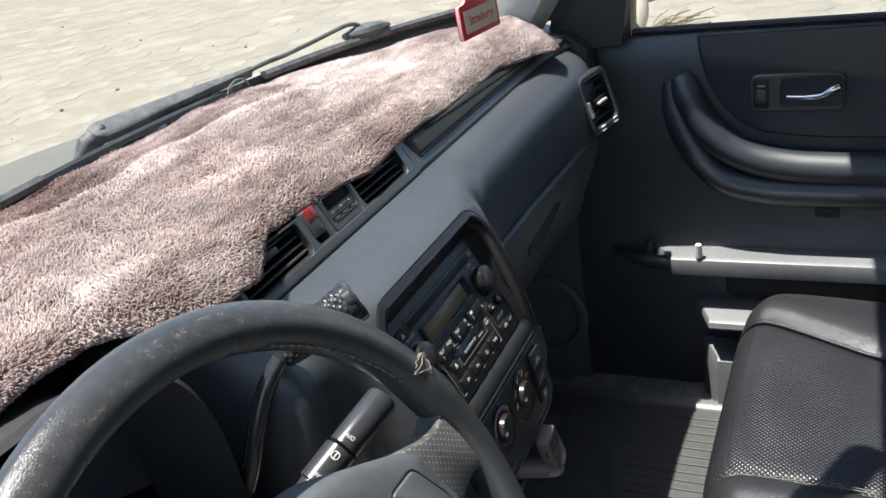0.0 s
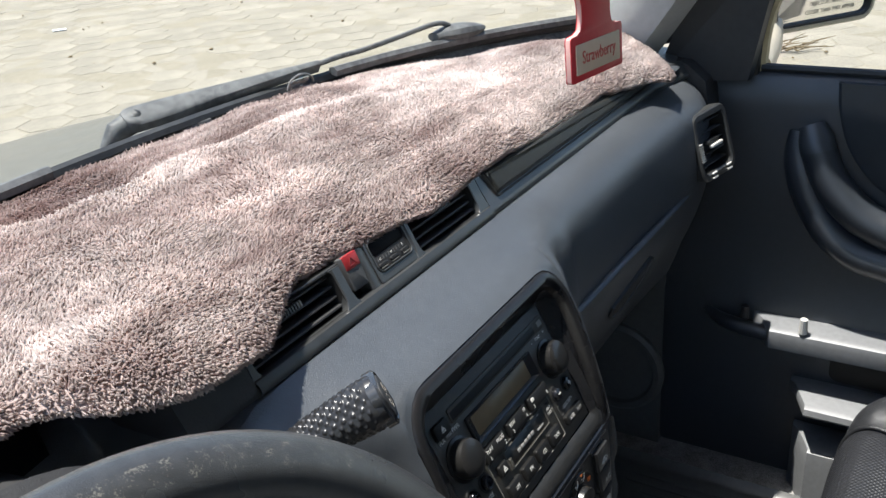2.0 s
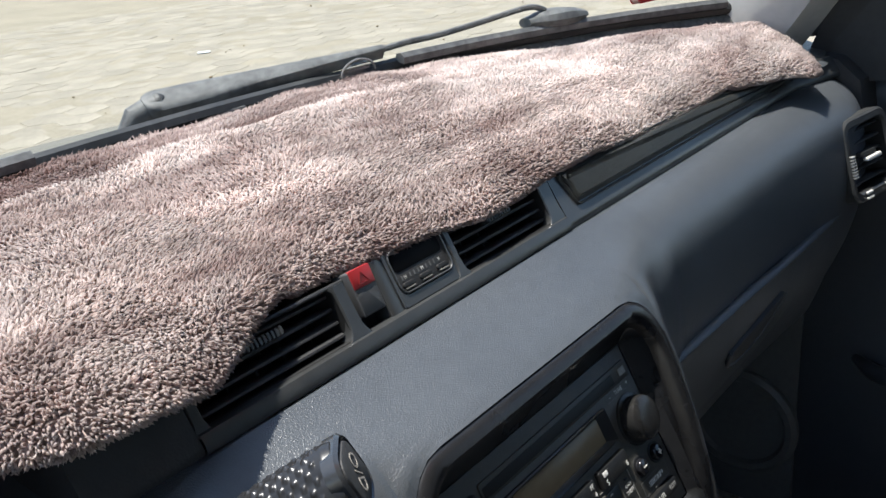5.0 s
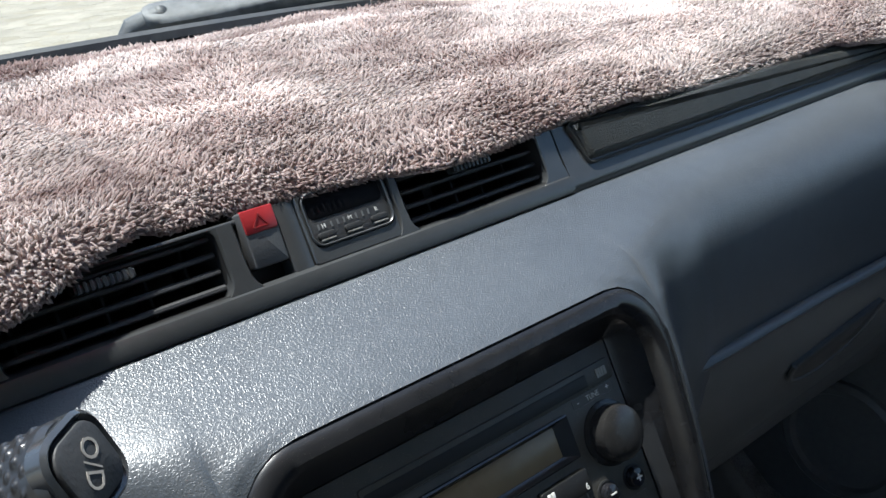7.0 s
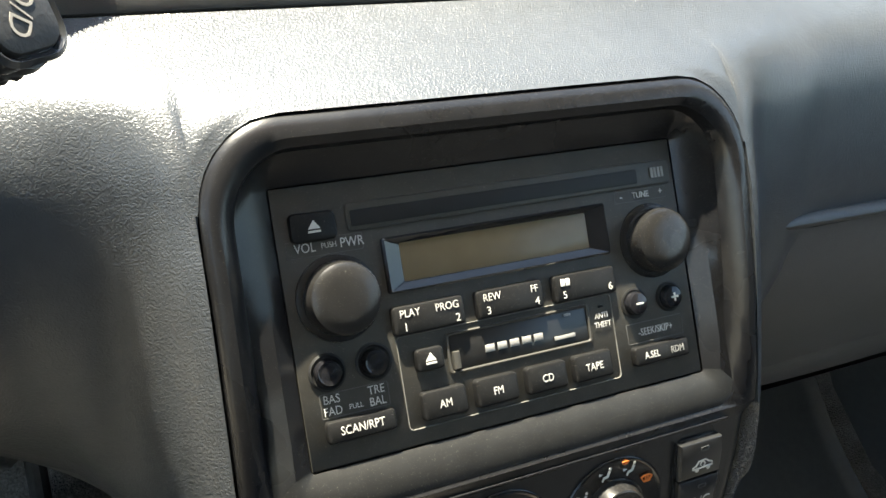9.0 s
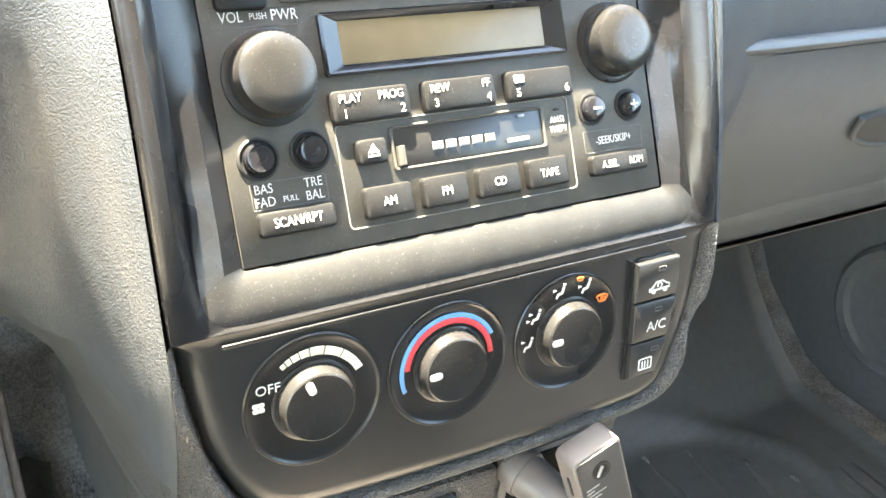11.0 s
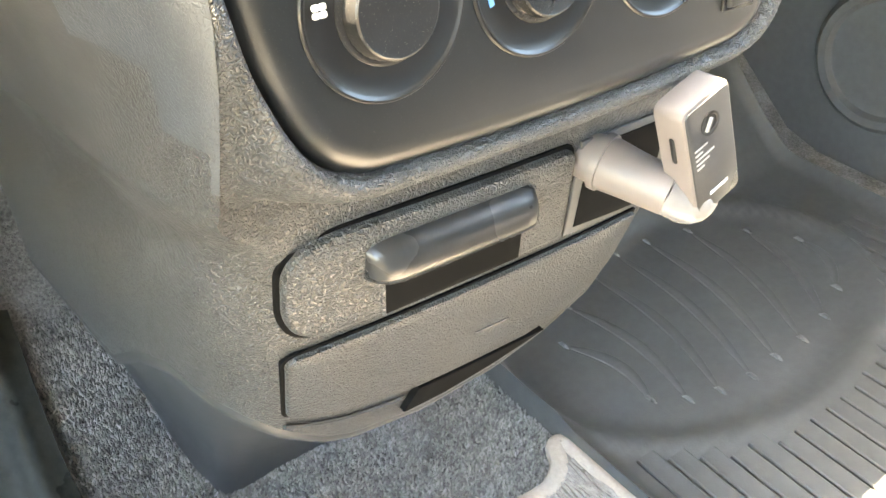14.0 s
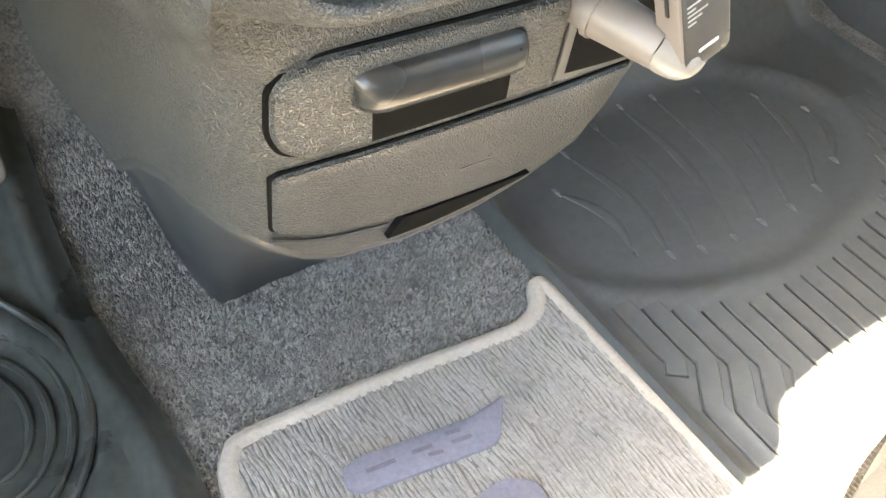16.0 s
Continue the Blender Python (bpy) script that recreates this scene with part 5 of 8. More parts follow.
    for off, dy, k in ((-0.003, 0.008, 0.0), (0.0006, 0.0060, 0.0), (0.0008, 0.0012, 0.0), (0.0022, -0.0008, 0.0), (0.0045, -0.0014, 0.0), (0.0075, -0.0002, 0.0), (0.0110, 0.0024, 0.15), (0.0150, 0.006, 0.45), (0.0190, 0.010, 0.8), (0.0230, 0.013, 1.0), (0.0260, 0.018, 1.0)):
        ring = []
        for i, p in enumerate(path):
            a, b = path[max(i - 1, 0)], path[min(i + 1, len(path) - 1)]
            ex, ey = b[0] - a[0], b[1] - a[1]
            l = math.hypot(ex, ey)
            x, v = p[0] + ey / l * off, p[1] - ex / l * off
            x = max(-0.1188, min(0.1188, x))
            z = 0.816 + v * 0.987
            base = rim_y(max(z, 0.78)) + dy
            low = low_y(x, min(z, 0.770)) + 0.0005
            edge = interp([(0.77, 0.0085), (0.788, 0.0045), (0.802, -0.001), (0.83, -0.0090), (0.855, -0.0135)], z)
            low += (edge - low) * ease((abs(x) - 0.095) / 0.024)
            kk = max(ease((abs(x) - 0.1065) / 0.0120) * ease((0.875 - z) / 0.04), k) * max(ease((0.806 - z) / 0.020), ease((abs(x) - 0.1) / 0.018) * ease((0.86 - z) / 0.03))
            ring.append((x, base + (low - base) * kk, z))
        rings.append(ring)
    g = Geo()
    g.loops(rings, False)
    g.make("lip", M_LOWER, con, "grained rolled lip", smooth=60)

    ash = thing("ashtray", "closed grained ashtray drawer with a moulded pull", "ashtray")
    out = [(0.0328, 0.7172), (0.0285, 0.7645), (-0.0774, 0.7660), (-0.0905, 0.7640), (-0.0975, 0.7560), (-0.0975, 0.7345), (-0.0935, 0.7240), (-0.0840, 0.7182)]
    out = round_poly(out, 0.005)
    low_slab([(p[0] + 0.0015 * (1 if p[0] > 0 else -1), p[1] + 0.0015 * (1 if p[1] > 0.745 else -1)) for p in out], -0.004, 0.0007, 0.0003, "gap", M_HOLE_SHADE, ash)
    low_slab(out, -0.006, 0.0046, 0.0024, "front", M_LOWER, ash)
    slot = [(0.0065, 0.7190), (0.0045, 0.7400), (-0.0590, 0.7400), (-0.0570, 0.7190)]
    low_slab(round_poly([(p[0] * 1.03, p[1] + (0.0012 if p[1] > 0.73 else -0.0014)) for p in slot], 0.002), 0.0, 0.0053, 0.0006, "pull_rim", M_LOWER, ash)
    # no hollow here: a flat black sheet paints the shade under the pull
    low_slab(slot, 0.0, 0.0055, 0.0002, "pull_recess_shade", M_HOLE_SHADE, ash)
    # overhanging pull: rounded on top, hollow below, chamfered at its near end
    g = Geo()
    rings = []
    ribs = [(-0.054 + 0.0009 * i, 1.0 if i % 2 else 0.972) for i in range(61)]
    for x, k in [(-0.0672, 0.35), (-0.0655, 0.62), (-0.0615, 0.88), (-0.0560, 1.0)] + ribs + [(0.0030, 0.98), (0.0052, 0.86), (0.0060, 0.70)]:
        mid = 0.7470
        rings.append([(x, low_y(x, z) - 0.0040 - d * k, mid + (z - mid) * (0.55 + 0.45 * k)) for z, d in ((0.7585, -0.001), (0.7570, 0.0030), (0.7535, 0.0066), (0.7490, 0.0088), (0.7440, 0.0096), (0.7408, 0.0088), (0.7398, 0.0062), (0.7402, -0.001))])
    g.loops(rings, True, (True, True))
    g.make("pull", M_PULL, ash, "raised dark pull with fine cross ribs", smooth=50)

    bay = thing("lighter_socket", "recessed black power socket beside the ashtray", "power socket")
    b = [(0.0945, 0.7085), (0.0885, 0.7640), (0.0335, 0.7650), (0.0372, 0.7135)]
    low_slab(b, 0.0, 0.0012, 0.0008, "surround", M_SMOOTH, bay)
    # socket depth is a black sheet on the surface, its shade painted
    low_slab([(0.0905, 0.7125), (0.0850, 0.7600), (0.0385, 0.7610), (0.0415, 0.7175)], 0.0, 0.0016, 0.0001, "recess_shade", M_HOLE_SHADE, bay)

    drw = thing("storage_drawer", "shallow grained pull-out drawer, closed", "drawer")
    d = [(0.0850, 0.6510), (0.0890, 0.6740), (0.0872, 0.7055), (-0.0925, 0.7085), (-0.0955, 0.7060), (-0.0910, 0.6630), (-0.0760, 0.6510), (-0.0594, 0.6425), (-0.0225, 0.6355), (0.0450, 0.6320), (0.0640, 0.6360)]
    d = round_poly(d, 0.003)
    low_slab([(p[0] * 1.015, p[1] + (0.0016 if p[1] > 0.7 else -0.0008)) for p in d], -0.004, 0.0007, 0.0003, "gap", M_HOLE_SHADE, drw)
    low_slab(d, -0.006, 0.0036, 0.0018, "front", M_LOWER, drw)
    # shade of the slot painted as a black sheet on the drawer front
    low_slab([(0.0600, 0.6285), (0.0440, 0.6312), (-0.0210, 0.6345), (-0.0250, 0.6150), (0.0, 0.6150), (0.0300, 0.6200)], 0.0, 0.0042, 0.0002, "pull_slot_shade", M_HOLE_SHADE, drw)
    low_slab([(0.0225, 0.6625), (0.0225, 0.6650), (0.0020, 0.6665), (0.0020, 0.6640)], 0.0, 0.0041, 0.0003, "small_bar", M_SMOOTH, drw)
    # pale edge of the lower trim along the drawer's foot
    seam = [(x, low_y(x, z) - 0.0012, z) for x, z in ((-0.0910, 0.6535), (-0.078, 0.6450), (-0.060, 0.6360), (-0.040, 0.6305), (-0.026, 0.6275))]
    tube(smooth_line(seam, 4), 0.0011, 6).make("trim_edge", M_SIDE, con)


M_PULL = material("pull_plastic", (0.026, 0.026, 0.026), 0.27, vary=0.12, bump=0.15, bscale=700, height=0.0002)
M_SIDE = material("side_plastic", (0.046, 0.047, 0.047), 0.42, vary=0.12, bump=0.1, bscale=700)
lower_console()


def phone_charger():
    ch = thing("car_charger", "white plug-in car charger with a black-faced head", "charger")
    a = Vector((0.0440, 0.0010, 0.7540))
    e = Vector((0.0525, -0.0255, 0.7505))
    d = (e - a).normalized()
    tube([a - d * 0.01, a, a + d * 0.003, a + d * 0.012, e, e + d * 0.002], [0.0102, 0.0108, 0.0112, 0.0105, 0.0096, 0.0092], 28).make("plug", M_WHITEP, ch, "cream white round plug")
    tube([a - d * 0.002, a + d * 0.001], [0.0122, 0.0122], 28).make("collar", M_WHITEP, ch)
    tube(smooth_line([e - d * 0.002, e + Vector((0.006, -0.0045, -0.0038)), e + Vector((0.0125, -0.0055, -0.0045)), e + Vector((0.0165, -0.0050, 0.001))], 5), [0.0094] * 8 + [0.0092, 0.0089, 0.0085, 0.0081, 0.0076, 0.0072, 0.0067, 0.0062], 20).make("elbow", M_CLEARP, ch, "milky plastic elbow")
    # head: a slim rounded box leaning over, face towards the rear
    v = Vector((-0.335, 0.08, 0.942)).normalized()
    n = Vector((0.0, -1.0, 0.06))
    n = (n - v * n.dot(v)).normalized()
    u = v.cross(n)
    m = Matrix((u, v, n)).transposed().to_4x4()
    m.translation = Vector((0.0597, -0.0365, 0.7710))
    outline = rrect(0.0262, 0.0530, 0.0040, 5)
    slab(outline, m, -0.013, 0.0, 0.0012).make("case", M_WHITEP, ch, "white plastic case")
    slab(rrect(0.0232, 0.0500, 0.0026, 5), m, -0.001, 0.0006, 0.0003).make("face", M_GFACE, ch, "dark speckled face")
    turned([(0.0048, 0.0003), (0.0048, 0.0011), (0.0040, 0.0011), (0.0036, 0.0006)], m, 28, None, 0.0, 0.0145).make("button", M_BLACK, ch)
    slab([(-0.0030, 0.0125), (-0.0018, 0.0120), (0.0012, 0.0165), (0.0002, 0.0172)], m, 0.0006, 0.0016, 0.0002).make("symbol", M_GREYP, ch)
    mark(rect(-0.0045, 0.0055, -0.0180, -0.0166), m, M_PRINT, ch, 0.0008, "small_bar")
    for k in range(5):
        mark(rect(-0.0095, -0.0095 + 0.004 + 0.003 * (k % 3), -0.002 + k * 0.0022, -0.0013 + k * 0.0022), m, M_GREYP, ch, 0.0008, "small_bar")
    slab(rrect(0.0022, 0.0120, 0.0010, 3), m @ Matrix.Translation((-0.0132, 0.008, -0.006)) @ Matrix.Rotation(radians(-90), 4, "Y"), 0, 0.0004, 0.0001).make("port", M_BLACK, ch)
    slab(rrect(0.0026, 0.0046, 0.0012, 3), m @ Matrix.Translation((-0.0132, -0.019, -0.006)) @ Matrix.Rotation(radians(-90), 4, "Y"), 0, 0.0004, 0.0001).make("port", M_BLACK, ch)


M_GFACE = material("charger_face", (0.030, 0.030, 0.030), 0.3, vary=0.2, dust=0.25)
phone_charger()


# ---- more of the dashboard ----
def dash_trim():
    # flat trim between the lip and the fleece, with the long padded insert
    def strip(x):
        """Rolled lip, then a face sloping up to the hem, then down behind it."""
        end = 0.022 * max(0.0, (x - 0.56) / 0.10)
        top = interp([(0.13, 0.0325), (0.36, 0.0325), (0.43, 0.0275), (0.50, 0.0220), (0.64, 0.0180)], x)
        line = [VENT @ Vector((x, v, n)) for v, n in ((-0.0042, -0.006), (-0.0046, -0.0005), (-0.0030, 0.0012), (0.0, 0.0020), (0.0035, 0.0014), (top * 0.6, 0.0004), (top, 0.0))]
        return [(p.x, p.y - end, p.z) for p in line] + [(x, 0.170 - end * 0.5, 1.062), (x, 0.175, 1.04)]
    g = Geo()
    g.loops([strip(x) for x in np.linspace(0.1305, 0.640, 40)], False, (True, True))
    g.make("upper_trim", M_VENTP, DASH, "smooth dark upper trim strip")
    g = Geo()
    g.loops([[(x, y, z) for _, y, z in strip(0.14)] for x in np.linspace(-0.225, -0.1705, 6)], False, (True, True))
    g.make("upper_trim", M_DARK, DASH)
    # padded insert let into the sloping face
    out = round_poly([(0.1400, 0.0335), (0.1442, 0.0215), (0.1470, 0.0073), (0.30, 0.0068), (0.45, 0.0062), (0.5620, 0.0060), (0.5610, 0.0180), (0.50, 0.0215), (0.43, 0.0268), (0.36, 0.0318), (0.17, 0.0325)], 0.005, 5)
    long = []
    for a, b in zip(out, out[1:] + out[:1]):
        n = max(1, int(math.hypot(b[0] - a[0], b[1] - a[1]) / 0.02))
        long += [(a[0] + (b[0] - a[0]) * k / n, a[1] + (b[1] - a[1]) * k / n) for k in range(n)]
    g = Geo()
    g.loops([put(VENT, inset(long, i), w) for i, w in ((0.0, -0.003), (0.0, 0.0024), (0.0006, 0.0028), (0.0014, 0.0024), (0.0020, 0.0008), (0.0026, 0.0010), (0.0036, 0.0032), (0.0050, 0.0042), (0.0062, 0.0045))], True, (False, True))
    g.make("padded_insert", M_PADD, DASH, "grained dark padded insert", smooth=60)
    # glovebox door lines: a shallow panel and its handle
    g = Geo()
    rows = []
    prof = [(0.0555, 0.930), (0.0560, 0.912), (0.0640, 0.880), (0.0770, 0.845), (0.0900, 0.815), (0.1080, 0.785)]
    for x in np.linspace(0.158, 0.560, 21):
        rows.append([(x, y - 0.0040, z) for y, z in prof])
    g.loops(rows, False)
    g.loops([[(p[0], p[1] + 0.02, p[2]) for p in (rows[0][0], rows[-1][0])], [rows[0][0], rows[-1][0]]], False)
    g.loops([[(p[0], p[1] + 0.03, p[2]) for p in rows[0]], rows[0]], False)
    g.loops([[(p[0], p[1] + 0.03, p[2]) for p in rows[-1]], rows[-1]], False)
    gl = g.make("glovebox_door", M_DASH, DASH, "grained glovebox lid, closed")
    tube([(x, 0.0525 - 0.004 * math.sin(math.pi * (x - 0.14) / 0.43), 0.9360 - 0.012 * max(0.0, (x - 0.3) / 0.26)) for x in np.linspace(0.14, 0.57, 24)], [0.0012] + [0.0048] * 22 + [0.0012], 12, None, 0.8).make("moulded_ridge", M_DASH, DASH)
    m = frame_at((0.355, 0.0675, 0.875), (0, -0.33, 0.944))
    moon = [(-0.055, 0.010), (-0.052, -0.004), (-0.030, -0.014), (0.0, -0.017), (0.032, -0.010), (0.052, 0.006), (0.058, 0.022)]
    moon = [tuple(p[:2]) for p in smooth_line([(p[0], p[1], 0) for p in moon], 5)]
    slab(moon, m, -0.004, 0.0085, 0.002).make("glovebox_handle", M_DARK, gl, "half-moon recessed handle")
    tube([m @ Vector((p[0], p[1], 0.008)) for p in moon], 0.0018, 8).make("handle_edge", M_SMOOTH, gl)
    # lower kick trim on the passenger side
    g = Geo()
    g.loops([[(x, 0.105, 0.775), (x, 0.115, 0.765), (x, 0.16, 0.75), (x, 0.30, 0.735)] for x in np.linspace(0.13, 0.70, 8)], False)
    g.make("under_panel", M_SMOOTH, DASH)
    # moulded dash end
    g = Geo()
    rings = []
    for k, (dx, sh) in enumerate(((0.0, 1.0), (0.03, 0.99), (0.066, 0.97))):
        rings.append([(0.640 + dx, 0.10 + (y - 0.10) * sh, 0.98 + (z - 0.98) * sh) for y, z in ((0.065, 1.040), (0.090, 1.062), (0.15, 1.070), (0.24, 1.072), (0.30, 1.04), (0.30, 0.80), (0.12, 0.80), (0.07, 0.88), (0.05, 0.95))])
    g.loops(rings, True, (True, True))
    g.make("end_cap", M_DARK, DASH, "dark end cap by the door")
    # defroster grille at the end
    for k in range(4):
        tube([(0.600 + 0.006 * k, 0.118 + 0.03 * k, 1.066), (0.630 + 0.004 * k, 0.120 + 0.03 * k, 1.066)], 0.004, 8).make("end_rib", M_DARK, DASH)

    m = frame_at((0.585, 0.0365, 0.982), (0, 0.26, 0.96))
    m = m @ Matrix.Rotation(radians(-16), 4, "Y")
    v = air_vent("air_vent", -0.0300, 0.0300, -0.0360, 0.0300, m, "side vent at the dashboard end with white slider", (-0.012, 0.000), 5)
    o, i = rrect(0.076, 0.086, 0.014, 6, 0, -0.003), rrect(0.060, 0.066, 0.006, 6, 0, -0.003)
    ring_slab(o, i, m, -0.012, 0.0022, 0.002).make("frame", M_VENTP, v)
    slab(rrect(0.024, 0.0042, 0.0015, 3, 0.004, -0.006), m, -0.002, 0.0036, 0.0008).make("slider_tab", M_PRINT, v, "worn white slider tab")
    for du, dv in ((-0.016, -0.0375), (0.018, -0.0375), (-0.016, -0.0430), (0.018, -0.0430)):
        slab(rrect(0.010, 0.0028, 0.0010, 3, du, dv), m, 0.003, 0.0050, 0.0006).make("white_tab", M_PRINT, v)
    g = Geo()
    for k in range(8):
        slab(rect(-0.0355, -0.0305, -0.018 + k * 0.003, -0.0164 + k * 0.003), m, 0.002, 0.0055, 0.0004, g)
    g.make("thumb_wheel", M_GREYM, v, "ribbed grey thumb wheel")


M_PADD = material("pad_vinyl", (0.028, 0.028, 0.024), 0.40, vary=0.25, bump=0.6, bscale=420, height=0.0003, kind="leather")
dash_trim()


# ---- driver's side ----
def instrument_cluster():
    cl = thing("instrument_cluster", "dark instrument cluster under a hooded cowl", "instrument cluster")
    g = Geo()
    rows = []
    for y, zt, hw in ((0.105, 1.098, 0.150), (0.100, 1.094, 0.146), (0.112, 1.086, 0.140), (0.17, 1.080, 0.130)):
        row = []
        for k in range(25):
            a = math.pi * k / 24
            row.append((-0.400 + hw * math.copysign(abs(math.cos(a)) ** 0.6, math.cos(a)), y - 0.02 * (1 - math.sin(a)), 0.93 + (zt - 0.93) * math.sin(a) ** 0.5))
        rows.append(row)
    g.loops(rows, False)
    g.make("hood", M_DARK, cl, smooth=60)
    m = frame_at((-0.400, 0.165, 0.925), (0, 0.25, 0.97))
    slab(rect(-0.145, 0.145, -0.03, 0.16), m, -0.01, 0.0, 0.001).make("dial_plate", M_LCD_OFF, cl)
    for u, v, s in ((0.105, 0.125, "H"), (0.105, 0.072, "C"), (0.052, 0.108, "F"), (0.052, 0.060, "E"), (0.076, 0.112, "P"), (0.080, 0.100, "R")):
        lettering(s, 0.009, m, u, v, M_GREYP, cl, 0.001)
    mark(arc_band(0.102, 0.098, 0.0135, 0.0150, 20, 80, 10), m, M_ORANGE2, cl, 0.001, "gauge_arc")
    mark(arc_band(0.052, 0.084, 0.0135, 0.0150, 20, 100, 10), m, M_ORANGE2, cl, 0.001, "gauge_arc")
    # column shroud and knee panel
    sh = thing("column_shroud", "black plastic steering column shroud", "column shroud")
    pts = [(-0.405, 0.16, 0.90), (-0.407, 0.06, 0.945), (-0.409, -0.02, 0.975)]
    tube(pts, [0.075, 0.072, 0.060], 24, None, 0.75).make("shroud", M_DARK, sh)
    kp = thing("knee_panel", "dark grey panel below the steering column", "knee panel")
    g = Geo()
    rows = []
    for x in np.linspace(-0.72, -0.212, 18):
        t = max(0.0, (x + 0.25) / 0.038) * 2.5
        rows.append([(x, 0.055 + 0.02 * t, 0.925), (x, 0.045 + 0.02 * t, 0.90), (x, 0.040 + 0.022 * t, 0.84), (x, 0.060 + 0.02 * t, 0.77), (x, 0.095 + 0.02 * t, 0.74), (x, 0.25, 0.74)])
    g.loops(rows, False)
    g.make("panel", M_DASH, kp, smooth=60)


M_ORANGE2 = material("faded_orange", (0.22, 0.09, 0.05), 0.5)
instrument_cluster()

WHEEL = frame_at((-0.3965, -0.0837, 0.9815), (0, math.sin(0.434), math.cos(0.434)))


def steering_wheel():
    sw = thing("steering_wheel", "worn dark leather steering wheel with scuffed rim", "steering wheel")
    R, n = 0.1866, 120
    g = Geo()
    rings = []
    for i in range(n + 1):
        a = 2 * math.pi * i / n
        ring_pts = []
        for k in range(16):
            b = 2 * math.pi * k / 16
            rr = 0.0138 + 0.0010 * math.cos(3 * b)
            bump = 0.0012 * math.exp(-((math.degrees(a) - 18) / 5) ** 2) if math.degrees(a) < 60 else 0
            ring_pts.append(WHEEL @ Vector(((R + (rr + bump) * math.cos(b)) * math.cos(a), (R + (rr + bump) * math.cos(b)) * math.sin(a), (rr + bump) * 1.02 * math.sin(b))))
        rings.append(ring_pts)
    g.loops(rings, True)
    rim = g.make("rim", M_RIM, sw, "worn leather rim with pale scuffs")
    rim.data.materials.append(M_RIMW)
    rim.data.polygons.foreach_set("material_index", [1 if (i % 16) in (2, 3) and 40 < (i // 16) * 3 < 200 else 0 for i in range(len(rim.data.polygons))])
    # torn corner of the leather: a dark hollow with pale frayed edges
    def crest(u, v, up=0.0):
        r = math.hypot(u, v)
        e = min(0.0135, abs(r - R))
        return WHEEL @ Vector((u, v, math.sqrt(0.0142 ** 2 - e * e) + up))
    tear = [(0.1789, 0.0838), (0.1738, 0.0735), (0.1605, 0.0790), (0.1667, 0.0845)]
    slab([(p[0], p[1]) for p in tear], WHEEL @ Matrix.Translation((0, 0, 0.0118)), -0.004, 0.0022, 0.0006).make("leather_patch", M_WORN, sw, "frayed tan leather patch")
    for a, b, lift in ((0, 1, 0.0016), (1, 2, 0.0012), (2, 3, 0.0004), (3, 0, 0.0010), (0, 2, 0.0014)):
        p, q = tear[a], tear[b]
        line = [crest(p[0] + (q[0] - p[0]) * k / 6, p[1] + (q[1] - p[1]) * k / 6, lift + 0.0006 * math.sin(k * 2.1)) for k in range(7)]
        tube(smooth_line(line, 2), 0.00042, 5).make("frayed_edge", M_CREAMW, sw, "pale frayed leather edge")
    # stitching on the inner side
    for i in range(16):
        a = radians(28 + i * 2.2)
        c = Vector(((R - 0.0128) * math.cos(a), (R - 0.0128) * math.sin(a), 0.0062))
        d = Vector((-math.sin(a), math.cos(a), 0))
        tube([WHEEL @ (c - d * 0.0018), WHEEL @ (c + d * 0.0018)], 0.0009, 5).make("stitch", M_STITCH, sw)
    # perforated leather webs between rim and pad
    half = [(0.184, 0.062), (0.170, 0.0475), (0.1613, 0.0424), (0.148, 0.0427), (0.136, 0.0465), (0.118, 0.049), (0.118, 0.010), (0.132, -0.010), (0.146, -0.003), (0.165, 0.0), (0.180, -0.005), (0.187, -0.016), (0.189, -0.030), (0.195, -0.026), (0.198, 0.0), (0.195, 0.035)]
    for s in (1, -1):
        poly = [(p[0] * s, p[1]) for p in half]
        poly = poly if s > 0 else poly[::-1]
        poly = [tuple(p[:2]) for p in smooth_line([(p[0], p[1], 0) for p in poly + poly[:1]], 3)[:-1]]
        slab(poly, WHEEL, -0.014, 0.0068, 0.0035).make("spoke", M_SPOKE, sw, "perforated leather spoke")
    lower = [(-0.034, -0.070), (0.034, -0.070), (0.024, -0.186), (-0.024, -0.186)]
    slab(lower, WHEEL, -0.018, 0.002, 0.004).make("spoke", M_SPOKE, sw, "perforated leather spoke")
    # broad horn pad with a button at each side
    side = [(0.0, 0.086), (0.040, 0.083), (0.073, 0.0757), (0.100, 0.063), (0.120, 0.0525), (0.128, 0.047), (0.1325, 0.039), (0.138, 0.015), (0.1415, 0.0), (0.138, -0.030), (0.112, -0.062), (0.060, -0.086), (0.0, -0.090)]
    out = side + [(-p[0], p[1]) for p in side[-2:0:-1]]
    out = [tuple(p[:2]) for p in smooth_line([(p[0], p[1], 0) for p in out + out[:1]], 4)[:-1]][::-1]
    g = Geo()
    g.loops([put(WHEEL, out, -0.035), put(WHEEL, out, 0.003), put(WHEEL, inset(out, 0.0015), 0.0062), put(WHEEL, inset(out, 0.005), 0.0088), put(WHEEL, inset(out, 0.014), 0.0110), put(WHEEL, inset(out, 0.030), 0.0125)], True, (True, True))
    g.make("horn_pad", M_PADG, sw, "smooth grey horn pad")
    for s in (1, -1):
        b = [(0.086, 0.047), (0.114, 0.0455), (0.129, 0.012), (0.126, -0.006), (0.090, -0.002)]
        b = [(p[0] * s, p[1]) for p in b]
        b = round_poly(b if s < 0 else b[::-1], 0.006, 5)
        ring_slab(b, inset(b, 0.0016), WHEEL, 0.004, 0.0121, 0.0003).make("button_rim", M_BLACK, sw)
